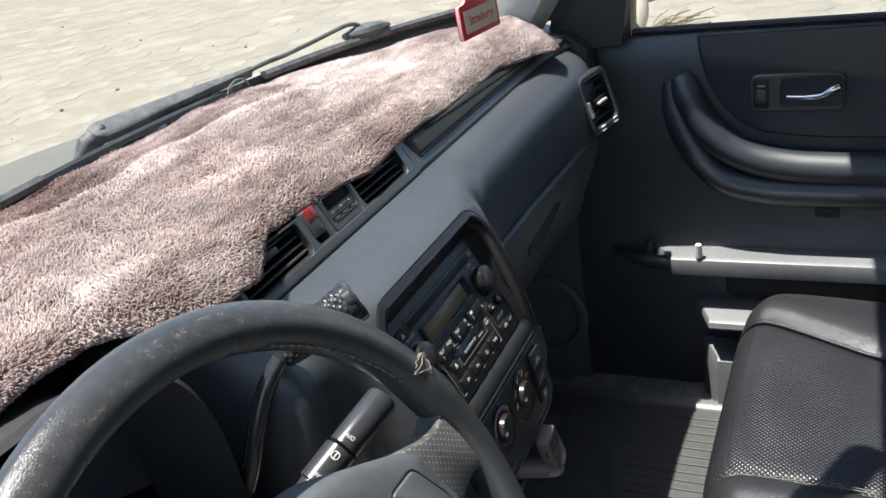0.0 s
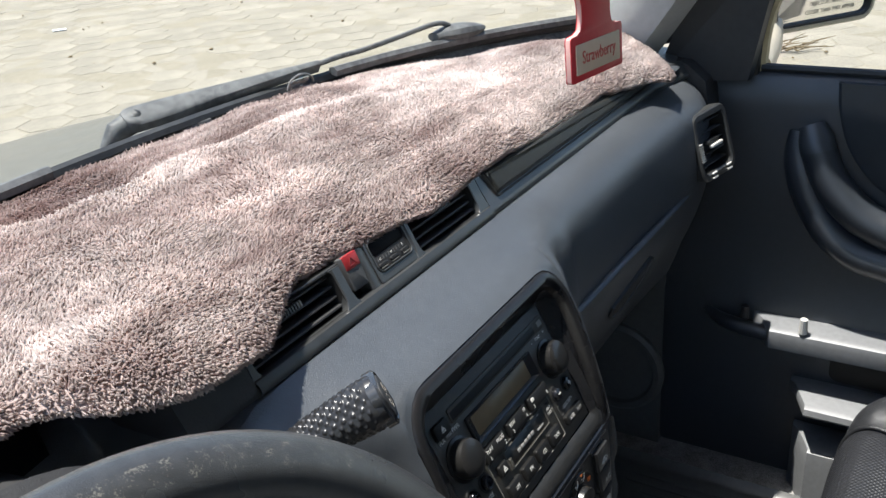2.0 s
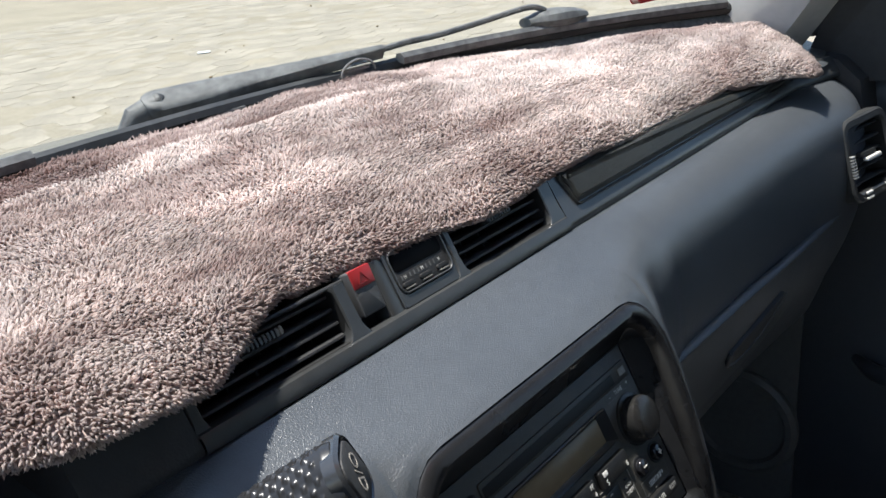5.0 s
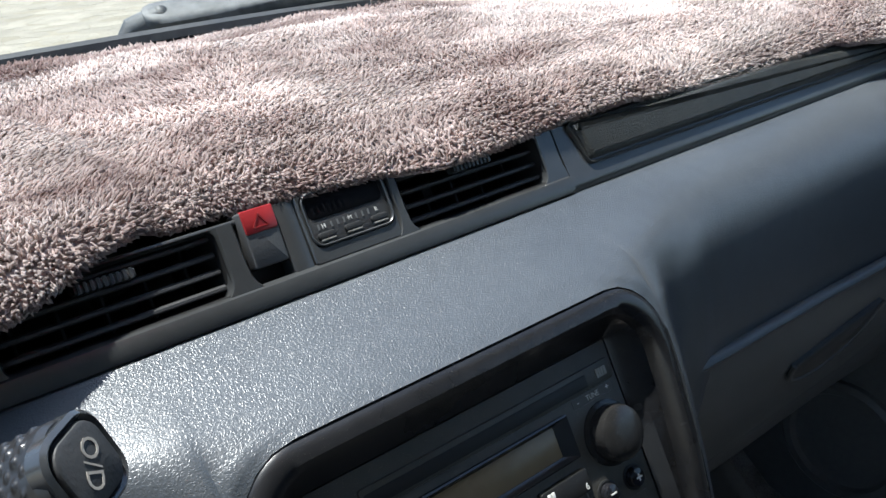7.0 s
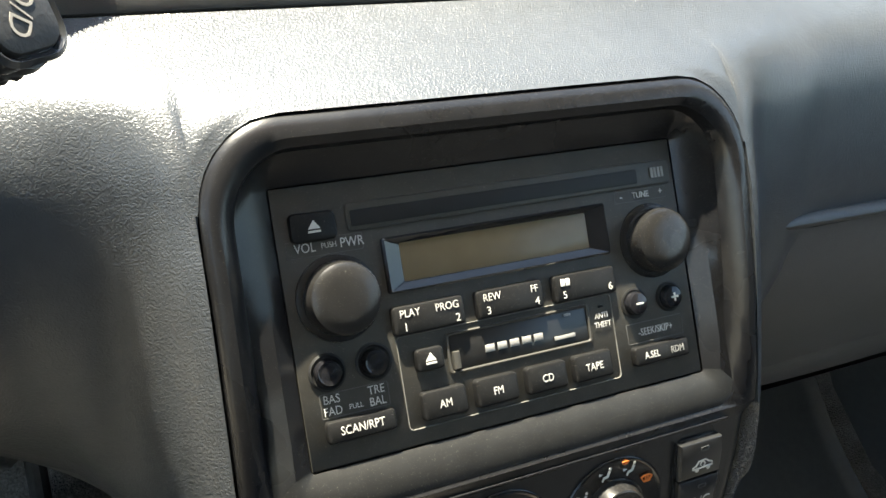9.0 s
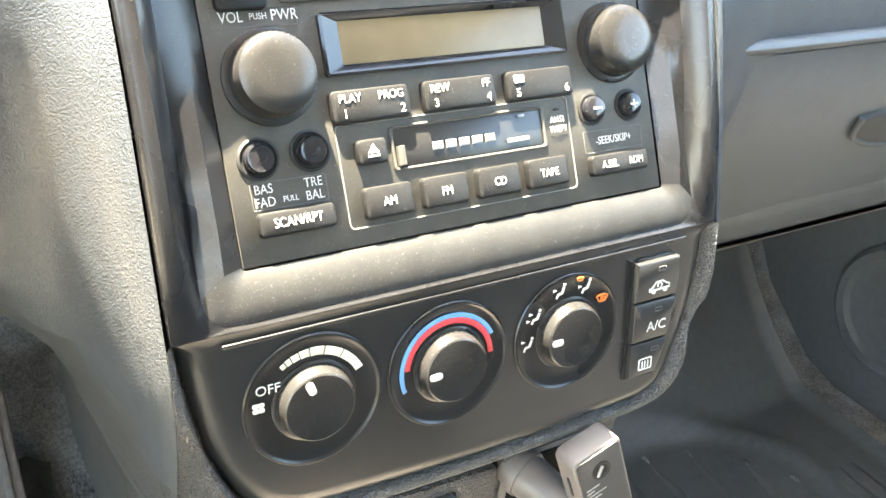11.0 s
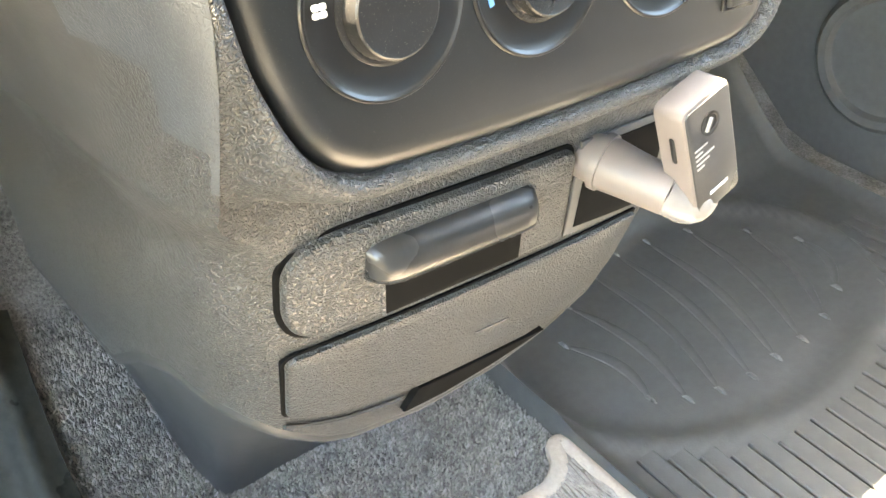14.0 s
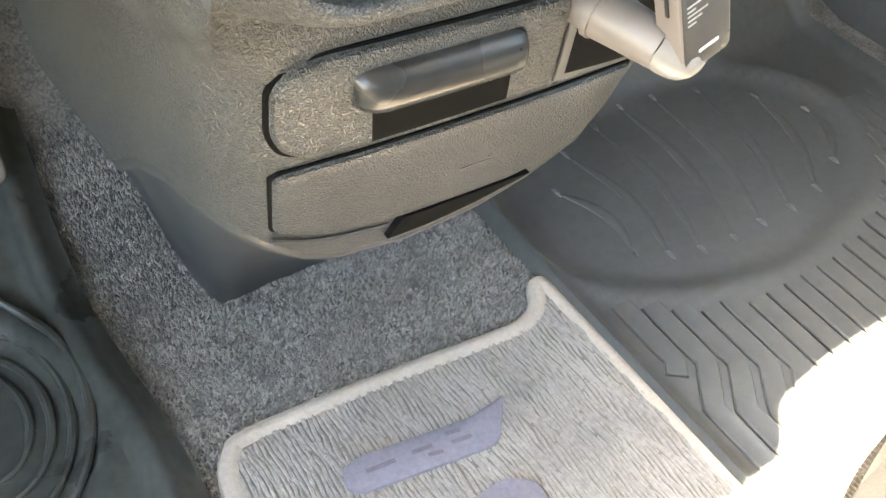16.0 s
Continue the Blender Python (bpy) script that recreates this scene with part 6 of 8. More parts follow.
        slab(inset(b, 0.0016), WHEEL, 0.003, 0.0140, 0.0022).make("horn_button", M_PADG, sw)


def worn_rim(name, low=0.40, high=0.46):
    m = material(name, (0.040, 0.042, 0.044), 0.25, vary=0.2, bump=0.22, bscale=700, height=0.0003, kind="leather", rough_vary=0.1)
    nt = m.node_tree
    n, link = nt.nodes, nt.links.new
    bsdf = n["Principled BSDF"]
    old = bsdf.inputs["Base Color"].links[0].from_socket
    co = n.new("ShaderNodeTexCoord")
    a, b = n.new("ShaderNodeTexNoise"), n.new("ShaderNodeTexNoise")
    a.inputs["Scale"].default_value, b.inputs["Scale"].default_value = 170, 1100
    a.inputs["Detail"].default_value = b.inputs["Detail"].default_value = 6
    mul = n.new("ShaderNodeMath")
    mul.operation = "MULTIPLY"
    for t, k in ((a, 0), (b, 1)):
        link(co.outputs["Object"], t.inputs["Vector"])
        link(t.outputs["Fac"], mul.inputs[k])
    r = n.new("ShaderNodeMapRange")
    r.inputs["From Min"].default_value, r.inputs["From Max"].default_value = low, high
    link(mul.outputs[0], r.inputs["Value"])
    mix = n.new("ShaderNodeMix")
    mix.data_type = "RGBA"
    link(r.outputs[0], mix.inputs["Factor"])
    link(old, mix.inputs["A"])
    mix.inputs["B"].default_value = (0.13, 0.125, 0.112, 1)
    link(mix.outputs["Result"], bsdf.inputs["Base Color"])
    return m


M_RIM = worn_rim("scuffed_rim")
M_RIMW = worn_rim("scuffed_rim_crest", 0.29, 0.42)
M_CREAMW = material("torn_leather_edge", (0.17, 0.155, 0.13), 0.8, vary=0.2)
M_STITCH = material("grey_stitch", (0.13, 0.12, 0.11), 0.8, vary=0.2)
M_SPOKE = material("perforated_leather", (0.085, 0.085, 0.083), 0.40, vary=0.25, vscale=30, bump=0.3, bscale=700, kind="leather")


def pale_dots(m, tilt, spacing, size, tone):
    """Rows of small pale dots printed by light through punched leather, laid out on a tilted plane."""
    nt = m.node_tree
    n, link = nt.nodes, nt.links.new
    bsdf = n["Principled BSDF"]
    old = bsdf.inputs["Base Color"].links[0].from_socket
    co, mp, tex, r, mix = (n.new(k) for k in ("ShaderNodeTexCoord", "ShaderNodeMapping", "ShaderNodeTexVoronoi", "ShaderNodeMapRange", "ShaderNodeMix"))
    mp.inputs["Rotation"].default_value = (tilt, 0.0, 0.70)
    tex.voronoi_dimensions = "2D"
    tex.inputs["Scale"].default_value = 1.0 / spacing
    tex.inputs["Randomness"].default_value = 0.08
    r.inputs["From Min"].default_value, r.inputs["From Max"].default_value = size * 0.8, size * 1.2
    r.inputs["To Min"].default_value, r.inputs["To Max"].default_value = 1.0, 0.0
    mix.data_type = "RGBA"
    mix.inputs["B"].default_value = (*tone, 1)
    link(co.outputs["Object"], mp.inputs["Vector"])
    link(mp.outputs[0], tex.inputs["Vector"])
    link(tex.outputs["Distance"], r.inputs["Value"])
    link(r.outputs[0], mix.inputs["Factor"])
    link(old, mix.inputs["A"])
    link(mix.outputs["Result"], bsdf.inputs["Base Color"])


pale_dots(M_SPOKE, -1.137, 0.0037, 0.17, (0.27, 0.265, 0.25))
M_PADG = material("pad_plastic", (0.085, 0.094, 0.10), 0.45, vary=0.1, bump=0.3, bscale=600, kind="leather")
steering_wheel()


def wiper_stalk():
    st = thing("wiper_stalk", "black wiper control stalk with printed symbols", "stalk")
    a, b = Vector((-0.345, 0.030, 0.964)), Vector((-0.211, -0.020, 1.0190))
    d = (b - a).normalized()
    L = (b - a).length
    def at(f):
        return a + d * L * f
    tube([at(0), at(0.35), at(0.52)], [0.0070, 0.0084, 0.0095], 20).make("arm", M_SATIN, st)
    tube([at(0.52), at(0.525), at(0.70), at(0.705)], [0.0100, 0.0114, 0.0117, 0.0105], 24).make("ring_switch", M_SATIN, st, "ribbed rotary ring")
    tube([at(0.715), at(0.72), at(0.985), at(1.0)], [0.0098, 0.0110, 0.0113, 0.0100], 24).make("end_cap", M_SATIN, st, "shiny end cap")
    n = Vector((-0.45, -0.55, 0.75))
    n = (n - d * n.dot(d)).normalized()
    m = Matrix((d, n.cross(d), n)).transposed().to_4x4()
    m.translation = a
    lettering("OFF", 0.0040, m @ Matrix.Translation((L * 0.76, 0, 0.0112)) @ Matrix.Rotation(radians(90), 4, "Z"), 0, 0, M_PRINT, st, 0.0004)
    lettering("OFF", 0.0038, m @ Matrix.Translation((L * 0.555, 0, 0.0115)) @ Matrix.Rotation(radians(90), 4, "Z"), 0, 0, M_PRINT, st, 0.0004)
    for f in (0.66, 0.44):
        ring_slab(rrect(0.0058, 0.0058, 0.0025, 4, L * f, 0), rrect(0.0044, 0.0044, 0.0018, 4, L * f, 0), m, 0.0080, 0.0119 if f > 0.5 else 0.0094, 0.0002).make("wiper_symbol", M_PRINT, st)
        mark(rect(L * f - 0.0022, L * f + 0.0022, -0.0004, 0.0004), m, M_PRINT, st, 0.0119 if f > 0.5 else 0.0094, "wiper_symbol")
    mark([(L * 0.31, -0.003), (L * 0.36, -0.003), (L * 0.36, 0.003), (L * 0.31, 0.003)], m, M_PRINT, st, 0.0089, "arrow_symbol")
    mark(rect(L * 0.27, L * 0.285, -0.004, 0.004), m, M_PRINT, st, 0.0087, "arrow_symbol")


M_SATIN = material("satin_black", (0.034, 0.036, 0.039), 0.17, spec=0.8, vary=0.12, dust=0.1)
wiper_stalk()


def accelerator_pedal():
    ap = thing("accelerator_pedal", "worn brown-grey rubber accelerator pedal with long grooves", "pedal")
    m = frame_at((-0.198, 0.330, 0.562), (0, 0.42, 0.91))
    slab(rrect(0.062, 0.120, 0.010, 5), m, -0.010, 0.0, 0.003).make("pad", M_PEDAL, ap)
    for k in range(5):
        slab(rrect(0.0058, 0.100, 0.0025, 3, -0.021 + 0.0105 * k, 0.002), m, -0.001, 0.0026, 0.0010).make("pad_rib", M_PEDAL, ap)
    tube(smooth_line([m @ Vector((0, 0.02, -0.008)), m @ Vector((0, 0.06, -0.03)), (-0.198, 0.42, 0.76), (-0.20, 0.46, 0.90)], 5), 0.008, 10).make("arm", M_DARK, ap)


M_PEDAL = material("pedal_rubber", (0.17, 0.145, 0.125), 0.6, vary=0.25, bump=0.3, bscale=600)
accelerator_pedal()


def gear_lever():
    gl = thing("gear_lever", "column gear lever with a dimpled grip and end button", "gear lever")
    tip = Vector((-0.164, 0.0185, 1.0650))
    root = Vector((-0.205, 0.061, 1.0385))
    d = (tip - root).normalized()
    # stem curving down to the column
    stem = smooth_line([(-0.275, 0.12, 0.88), (-0.244, 0.090, 0.949), (-0.229, 0.079, 0.992), (-0.217, 0.071, 1.020), root], 6)
    tube(stem, [0.0075 - 0.0012 * i / len(stem) for i in range(len(stem))], 14).make("stem", M_SATIN, gl, "curved satin black stem")
    side = d.cross(Vector((0, 0, 1))).normalized()
    up = side.cross(d)
    L = (tip - root).length
    g = Geo()
    n, seg = 132, 112
    rings = []
    for i in range(n + 1):
        t = i / n
        r = interp([(0.0, 0.0085), (0.05, 0.0095), (0.3, 0.0118), (0.7, 0.0142), (0.95, 0.0152), (1.0, 0.0145)], t)
        ring_pts = []
        for k in range(seg):
            a = 2 * math.pi * k / seg
            knurl = 0.0009 * (max(0.0, math.sin(t * 22 * math.pi) * math.sin(a * 14)) ** 0.8 if 0.04 < t < 0.90 else 0)
            sq = 1 + 0.10 * abs(math.cos(2 * a)) - 0.05
            ring_pts.append(root + d * L * t + (side * math.cos(a) + up * math.sin(a)) * (r * sq + knurl))
        rings.append(ring_pts)
    g.loops(rings, True, (True, True))
    g.make("grip", M_GRIP, gl, "black dimpled grip", smooth=50)
    # end face with button: axis points towards the passenger and slightly up
    m = Matrix((side * -1, up, d)).transposed().to_4x4()
    m.translation = tip
    ring_slab(rrect(0.029, 0.029, 0.009, 6), rrect(0.0235, 0.0235, 0.007, 6), m, -0.004, 0.0028, 0.0014).make("end_ring", M_SATIN, gl, "worn end ring")
    slab(rrect(0.0228, 0.0228, 0.0068, 6), m, -0.004, 0.0034, 0.0014).make("overdrive_button", M_DARK, gl, "flat black button")
    lettering("O/D", 0.0098, m @ Matrix.Rotation(radians(-125), 4, "Z"), 0, 0, M_WORNP, gl, 0.0036, width=0.9)


M_GRIP = material("grip_leather", (0.020, 0.020, 0.021), 0.30, vary=0.12)
M_WORNP = material("worn_print", (0.34, 0.31, 0.27), 0.6, vary=0.25)
gear_lever()


# ---- passenger door ----
def passenger_door():
    door = tagged(thing("door_1", "dark blue-grey front passenger door trim, closed", "door"), kind="structure")
    X = 0.700
    # trim board as a lofted skin: (z, x) outline
    prof = [(1.045, 0.735), (1.043, 0.705), (1.036, 0.697), (1.00, 0.694), (0.95, 0.695), (0.90, 0.697), (0.84, 0.700), (0.78, 0.700), (0.72, 0.694), (0.705, 0.690), (0.60, 0.692), (0.52, 0.695), (0.44, 0.700), (0.40, 0.72)]
    g = Geo()
    g.loops([[(x, y, z) for z, x in prof] for y in np.linspace(-0.95, 0.17, 25)], False)
    g.make("trim_board", M_DOOR, door, smooth=50)
    # outer skin
    g = Geo()
    g.loops([[(0.735, y, 1.045), (0.80, y, 1.03), (0.83, y, 0.80), (0.80, y, 0.36), (0.72, y, 0.38)] for y in (-1.0, -0.5, 0.0, 0.35)], False)
    g.make("outer_skin", M_PAINT, door)
    # belt seal, window frame and glass
    tube([(0.708, y, 1.047) for y in np.linspace(-0.95, 0.01, 12)], 0.007, 8, None, 0.8).make("belt_seal", M_RUBB_BLK, door, "black belt seal")
    # the cream colour carries the sunlit look of the outer seal
    tube([(0.722, y, 1.043) for y in np.linspace(-0.95, 0.01, 12)], 0.004, 8).make("sunlit_belt_strip", M_CREAMF, door, "outer seal, its sunlit look put into a cream colour")
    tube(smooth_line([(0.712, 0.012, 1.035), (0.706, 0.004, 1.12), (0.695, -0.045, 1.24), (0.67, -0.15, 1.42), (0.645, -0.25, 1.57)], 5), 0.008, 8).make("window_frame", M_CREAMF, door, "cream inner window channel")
    tube(smooth_line([(0.706, 0.020, 1.035), (0.700, 0.012, 1.12), (0.688, -0.037, 1.24), (0.662, -0.142, 1.42), (0.637, -0.242, 1.57)], 5), 0.009, 8).make("window_frame", M_RUBB_BLK, door)
    # dark sail panel in the corner
    g = Geo()
    g.loops([[(0.700, 0.018, 1.036), (0.700, 0.140, 1.030), (0.675, 0.060, 1.21), (0.690, -0.016, 1.22)], [(0.675, 0.020, 1.036), (0.665, 0.14, 1.030), (0.650, 0.07, 1.21), (0.672, -0.014, 1.22)]], True, (True, True))
    g.make("sail_panel", M_DARK, door, "black mirror corner panel")
    g = Geo()
    g.loops([[(0.724, 0.0, 1.03), (0.724, -0.95, 1.03), (0.655, -0.95, 1.58), (0.655, -0.24, 1.58)], [(0.728, 0.0, 1.03), (0.728, -0.95, 1.03), (0.659, -0.95, 1.58), (0.659, -0.24, 1.58)]], True, (True, True))
    o = g.make("window_pane", M_GLASS, door, "clear side window")
    o.visible_shadow = False
    # upper insert panel with seam, curving down under the handle
    def on(y, z, d):
        return (X - 0.006 - d, y, z)
    seam = smooth_line([(0, -0.087, 1.038), (0, -0.092, 1.00), (0, -0.110, 0.95), (0, -0.150, 0.905), (0, -0.205, 0.887), (0, -0.35, 0.880), (0, -0.94, 0.872)], 6)
    ins = [(p.y, p.z) for p in seam] + [(-0.94, 1.038)]
    g = Geo()
    g.loops([[on(y, z, -0.004) for y, z in ins], [on(y, z, 0.0045) for y, z in ins], [on(y + (-0.004 if i < len(ins) - 1 else 0), z + (0.003 if i < len(ins) - 1 and z < 1.0 else 0), 0.0075) for i, (y, z) in enumerate(ins)]], True, (False, True))
    g.make("upper_insert", M_DOORV, door, "soft dark vinyl insert")
    # armrest: pull grip sweeping down from the top into a horizontal rest
    line = smooth_line([(0.688, -0.066, 0.978), (0.682, -0.074, 0.950), (0.678, -0.098, 0.905), (0.676, -0.138, 0.868), (0.675, -0.20, 0.846), (0.675, -0.30, 0.838), (0.675, -0.50, 0.836), (0.677, -0.90, 0.836)], 6)
    rad = [interp([(0, 0.016), (6, 0.022), (14, 0.024), (24, 0.024), (44, 0.026)], i) for i in range(len(line))]
    tube(line, rad, 14).make("pull_grip", M_DOORV, door, "moulded pull grip and armrest")
    tube([line[0] + Vector((-0.001, 0.004, 0.004)), line[3] + Vector((-0.003, 0, 0)), line[6] + Vector((-0.003, 0, 0.0))], [0.015, 0.0215, 0.0225], 14).make("grip_cap", M_CAP, door, "smooth grey grip cap")
    low = smooth_line([(0.698, -0.046, 0.972), (0.696, -0.050, 0.93), (0.691, -0.075, 0.87), (0.686, -0.115, 0.825), (0.681, -0.17, 0.808), (0.679, -0.28, 0.803), (0.679, -0.90, 0.803)], 6)
    tube(low, [interp([(0, 0.012), (8, 0.022), (40, 0.027)], i) for i in range(len(low))], 12).make("armrest_base", M_DOOR, door, "dark armrest base")
    m = Matrix(((0, 0, -1), (-1, 0, 0), (0, 1, 0))).to_4x4()
    m.translation = (0.6655, 0, 0)
    # frame m: u runs rearwards, v up, n towards the driver
    slab(rrect(0.034, 0.016, 0.004, 4, 0.268, 0.762), m, -0.040, -0.026, 0.002).make("handle_plug", M_DARK, door)
    turned([(0.007, -0.030), (0.007, -0.0005), (0.004, -0.002)], m, 20, None, 0.258, 0.803).make("screw_well", M_BLACK, door)
    # inner release handle
    m2 = m.copy()
    m2.translation = (0.6860, 0, 0)
    ring_slab(rrect(0.128, 0.056, 0.012, 6, 0.224, 0.951), rrect(0.080, 0.042, 0.010, 6, 0.243, 0.951), m2, -0.010, 0.0025, 0.0022).make("handle_bezel", M_BEZ, door, "dark handle bezel")
    slab(rrect(0.080, 0.042, 0.010, 6, 0.243, 0.951), m2, -0.030, -0.012, 0.002).make("handle_well", M_BLACK, door)
    hd = [m2 @ Vector(p) for p in ((0.210, 0.944, -0.002), (0.235, 0.944, 0.002), (0.256, 0.947, 0.005), (0.268, 0.954, 0.006), (0.278, 0.957, 0.003))]
    tube(smooth_line(hd, 5), [0.0030 + 0.0032 * (i / 20) for i in range(21)], 12).make("release_lever", M_CHROME, door, "chrome release lever")
    # black plate on the bezel stands in for the shaded lock recess
    slab(rrect(0.022, 0.044, 0.005, 5, 0.1755, 0.951), m2, -0.006, 0.0031, 0.0008).make("lock_well_shade", M_BLACK, door)
    slab(rrect(0.015, 0.020, 0.003, 4, 0.1755, 0.948), m2, -0.004, 0.0060, 0.002).make("lock_button", M_BEZ, door, "ribbed lock wheel")
    for k in range(4):
        slab(rrect(0.0155, 0.0016, 0.0006, 2, 0.1755, 0.9415 + 0.0042 * k), m2, 0.004, 0.0070, 0.0004).make("lock_rib", M_SMOOTH, door)
    mark(rect(0.170, 0.181, 0.9615, 0.9640), m2, M_GREYM, door, 0.0034, "lock_mark")
    # map pocket with stepped ledges
    def ledge(x_out, z_top, z_bot, y0, name, label="", h=0.010):
        g = Geo()
        pts = [(0.692, z_top + 0.004), (x_out + 0.008, z_top + 0.002), (x_out + 0.002, z_top - 0.002), (x_out, z_top - h), (x_out + 0.003, z_bot), (0.692, z_bot + 0.004)]
        rows = []
        for y in [y0, y0 - 0.010, y0 - 0.03] + list(np.linspace(y0 - 0.06, -0.93, 14)):
            k = min(1.0, max(0.15, (y0 - y) / 0.03))
            rows.append([(0.694 + (x - 0.694) * k, y, z) for x, z in pts])
        g.loops(rows, True, (True, True))
        return g.make(name, M_RAIL_SUNLIT, door, label, smooth=40)
    # rails and bin painted pale where sunlit, the rail's front stretch dark where shaded
    ledge(0.646, 0.697, 0.668, -0.012, "pocket_rail", "pocket rail with sunlight painted in as pale grey")
    tube([(0.690, 0.055, 0.690), (0.672, 0.030, 0.686), (0.664, -0.005, 0.683), (0.664, -0.05, 0.682)], [0.006, 0.011, 0.013, 0.013], 12, None, 0.9).make("rail_shaded_end", M_DOOR, door, "front stretch of the rail, painted dark as in shade")
    ledge(0.618, 0.602, 0.588, -0.072, "pocket_rail", "pocket rail with sunlight painted in as pale grey")
    ledge(0.625, 0.527, 0.400, -0.082, "pocket_bin", "sill moulding below the map pocket, painted pale as sunlit", 0.026)
    # flat black sheet in place of the pocket's shaded opening
    slab(rrect(0.30, 0.055, 0.015, 5, 0.27, 0.642), m2, -0.02, 0.002, 0.001).make("pocket_opening_shade", M_BLACK, door)
    tube([(0.652, -0.085, 0.700), (0.650, -0.085, 0.722)], [0.006, 0.005], 10).make("peg", M_PRINT, door, "small white peg")
    tube([(0.665, -0.004, 0.700), (0.665, -0.004, 0.718)], [0.006, 0.005], 10).make("peg", M_DARK, door)


M_DOOR = material("door_plastic", (0.026, 0.031, 0.039), 0.36, spec=0.9, vary=0.12, bump=0.25, bscale=500, height=0.0004, kind="leather")
M_DOORV = material("door_vinyl", (0.022, 0.027, 0.034), 0.40, spec=0.8, vary=0.12, bump=0.25, bscale=520, height=0.0004, kind="leather")
# door plastic with the sun's brightness put into the base colour
M_RAIL_SUNLIT = material("sunlit_rail_plastic", (0.165, 0.17, 0.175), 0.42, vary=0.12, bump=0.15, bscale=600)
M_BEZ = material("handle_bezel_plastic", (0.040, 0.042, 0.045), 0.35, spec=0.8, vary=0.1)
M_CAP = material("grip_cap_plastic", (0.034, 0.041, 0.050), 0.38, spec=0.8, vary=0.08)
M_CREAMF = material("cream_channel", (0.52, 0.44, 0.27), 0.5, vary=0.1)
passenger_door()


def wing_mirror():
    wm = thing("wing_mirror", "door mirror with pale rim outside the side window", "wing mirror")
    n = Vector((-0.55, -0.83, 0.0)).normalized()
    v = Vector((0, 0, 1))
    u = v.cross(n)
    m = Matrix((u, v, n)).transposed().to_4x4()
    m.translation = Vector((0.928, -0.026, 1.128))
    out = rrect(0.206, 0.142, 0.026, 6)
    rim = inset(out, 0.008)
    g = Geo()
    g.loops([put(m, inset(out, 0.03), -0.07), put(m, inset(out, 0.006), -0.04), put(m, out, -0.004), put(m, inset(out, 0.003), 0.002), put(m, rim, 0.003), put(m, rim, -0.012)], True, (True, False))
    g.make("shell", M_CREAMF2, wm, "pale beige mirror shell")
    ring_slab(rim, inset(rim, 0.005), m, -0.012, 0.0015, 0.0015).make("rim", M_RUBB_BLK, wm, "dark rubber rim")
    slab(inset(rim, 0.0048), m, -0.010, -0.003, 0.0008).make("mirror_glass", M_MIRROR, wm, "mirror glass")
    lettering("OBJECTS IN MIRROR ARE", 0.0088, m, 0.014, -0.035, M_ETCH, wm, -0.0027, width=0.85)
    lettering("CLOSER THAN THEY APPEAR", 0.0088, m, 0.014, -0.0465, M_ETCH, wm, -0.0027, width=0.85)
    tube([(0.775, 0.040, 1.028), (0.84, 0.040, 1.045), (0.885, 0.045, 1.085)], [0.030, 0.028, 0.024], 14).make("arm", M_CREAMF2, wm, "beige mirror foot")


M_ETCH = material("etched_print", (0.30, 0.285, 0.24), 0.6, vary=0.1)
M_CREAMF2 = material("beige_paint", (0.46, 0.42, 0.33), 0.4, vary=0.06)
wing_mirror()


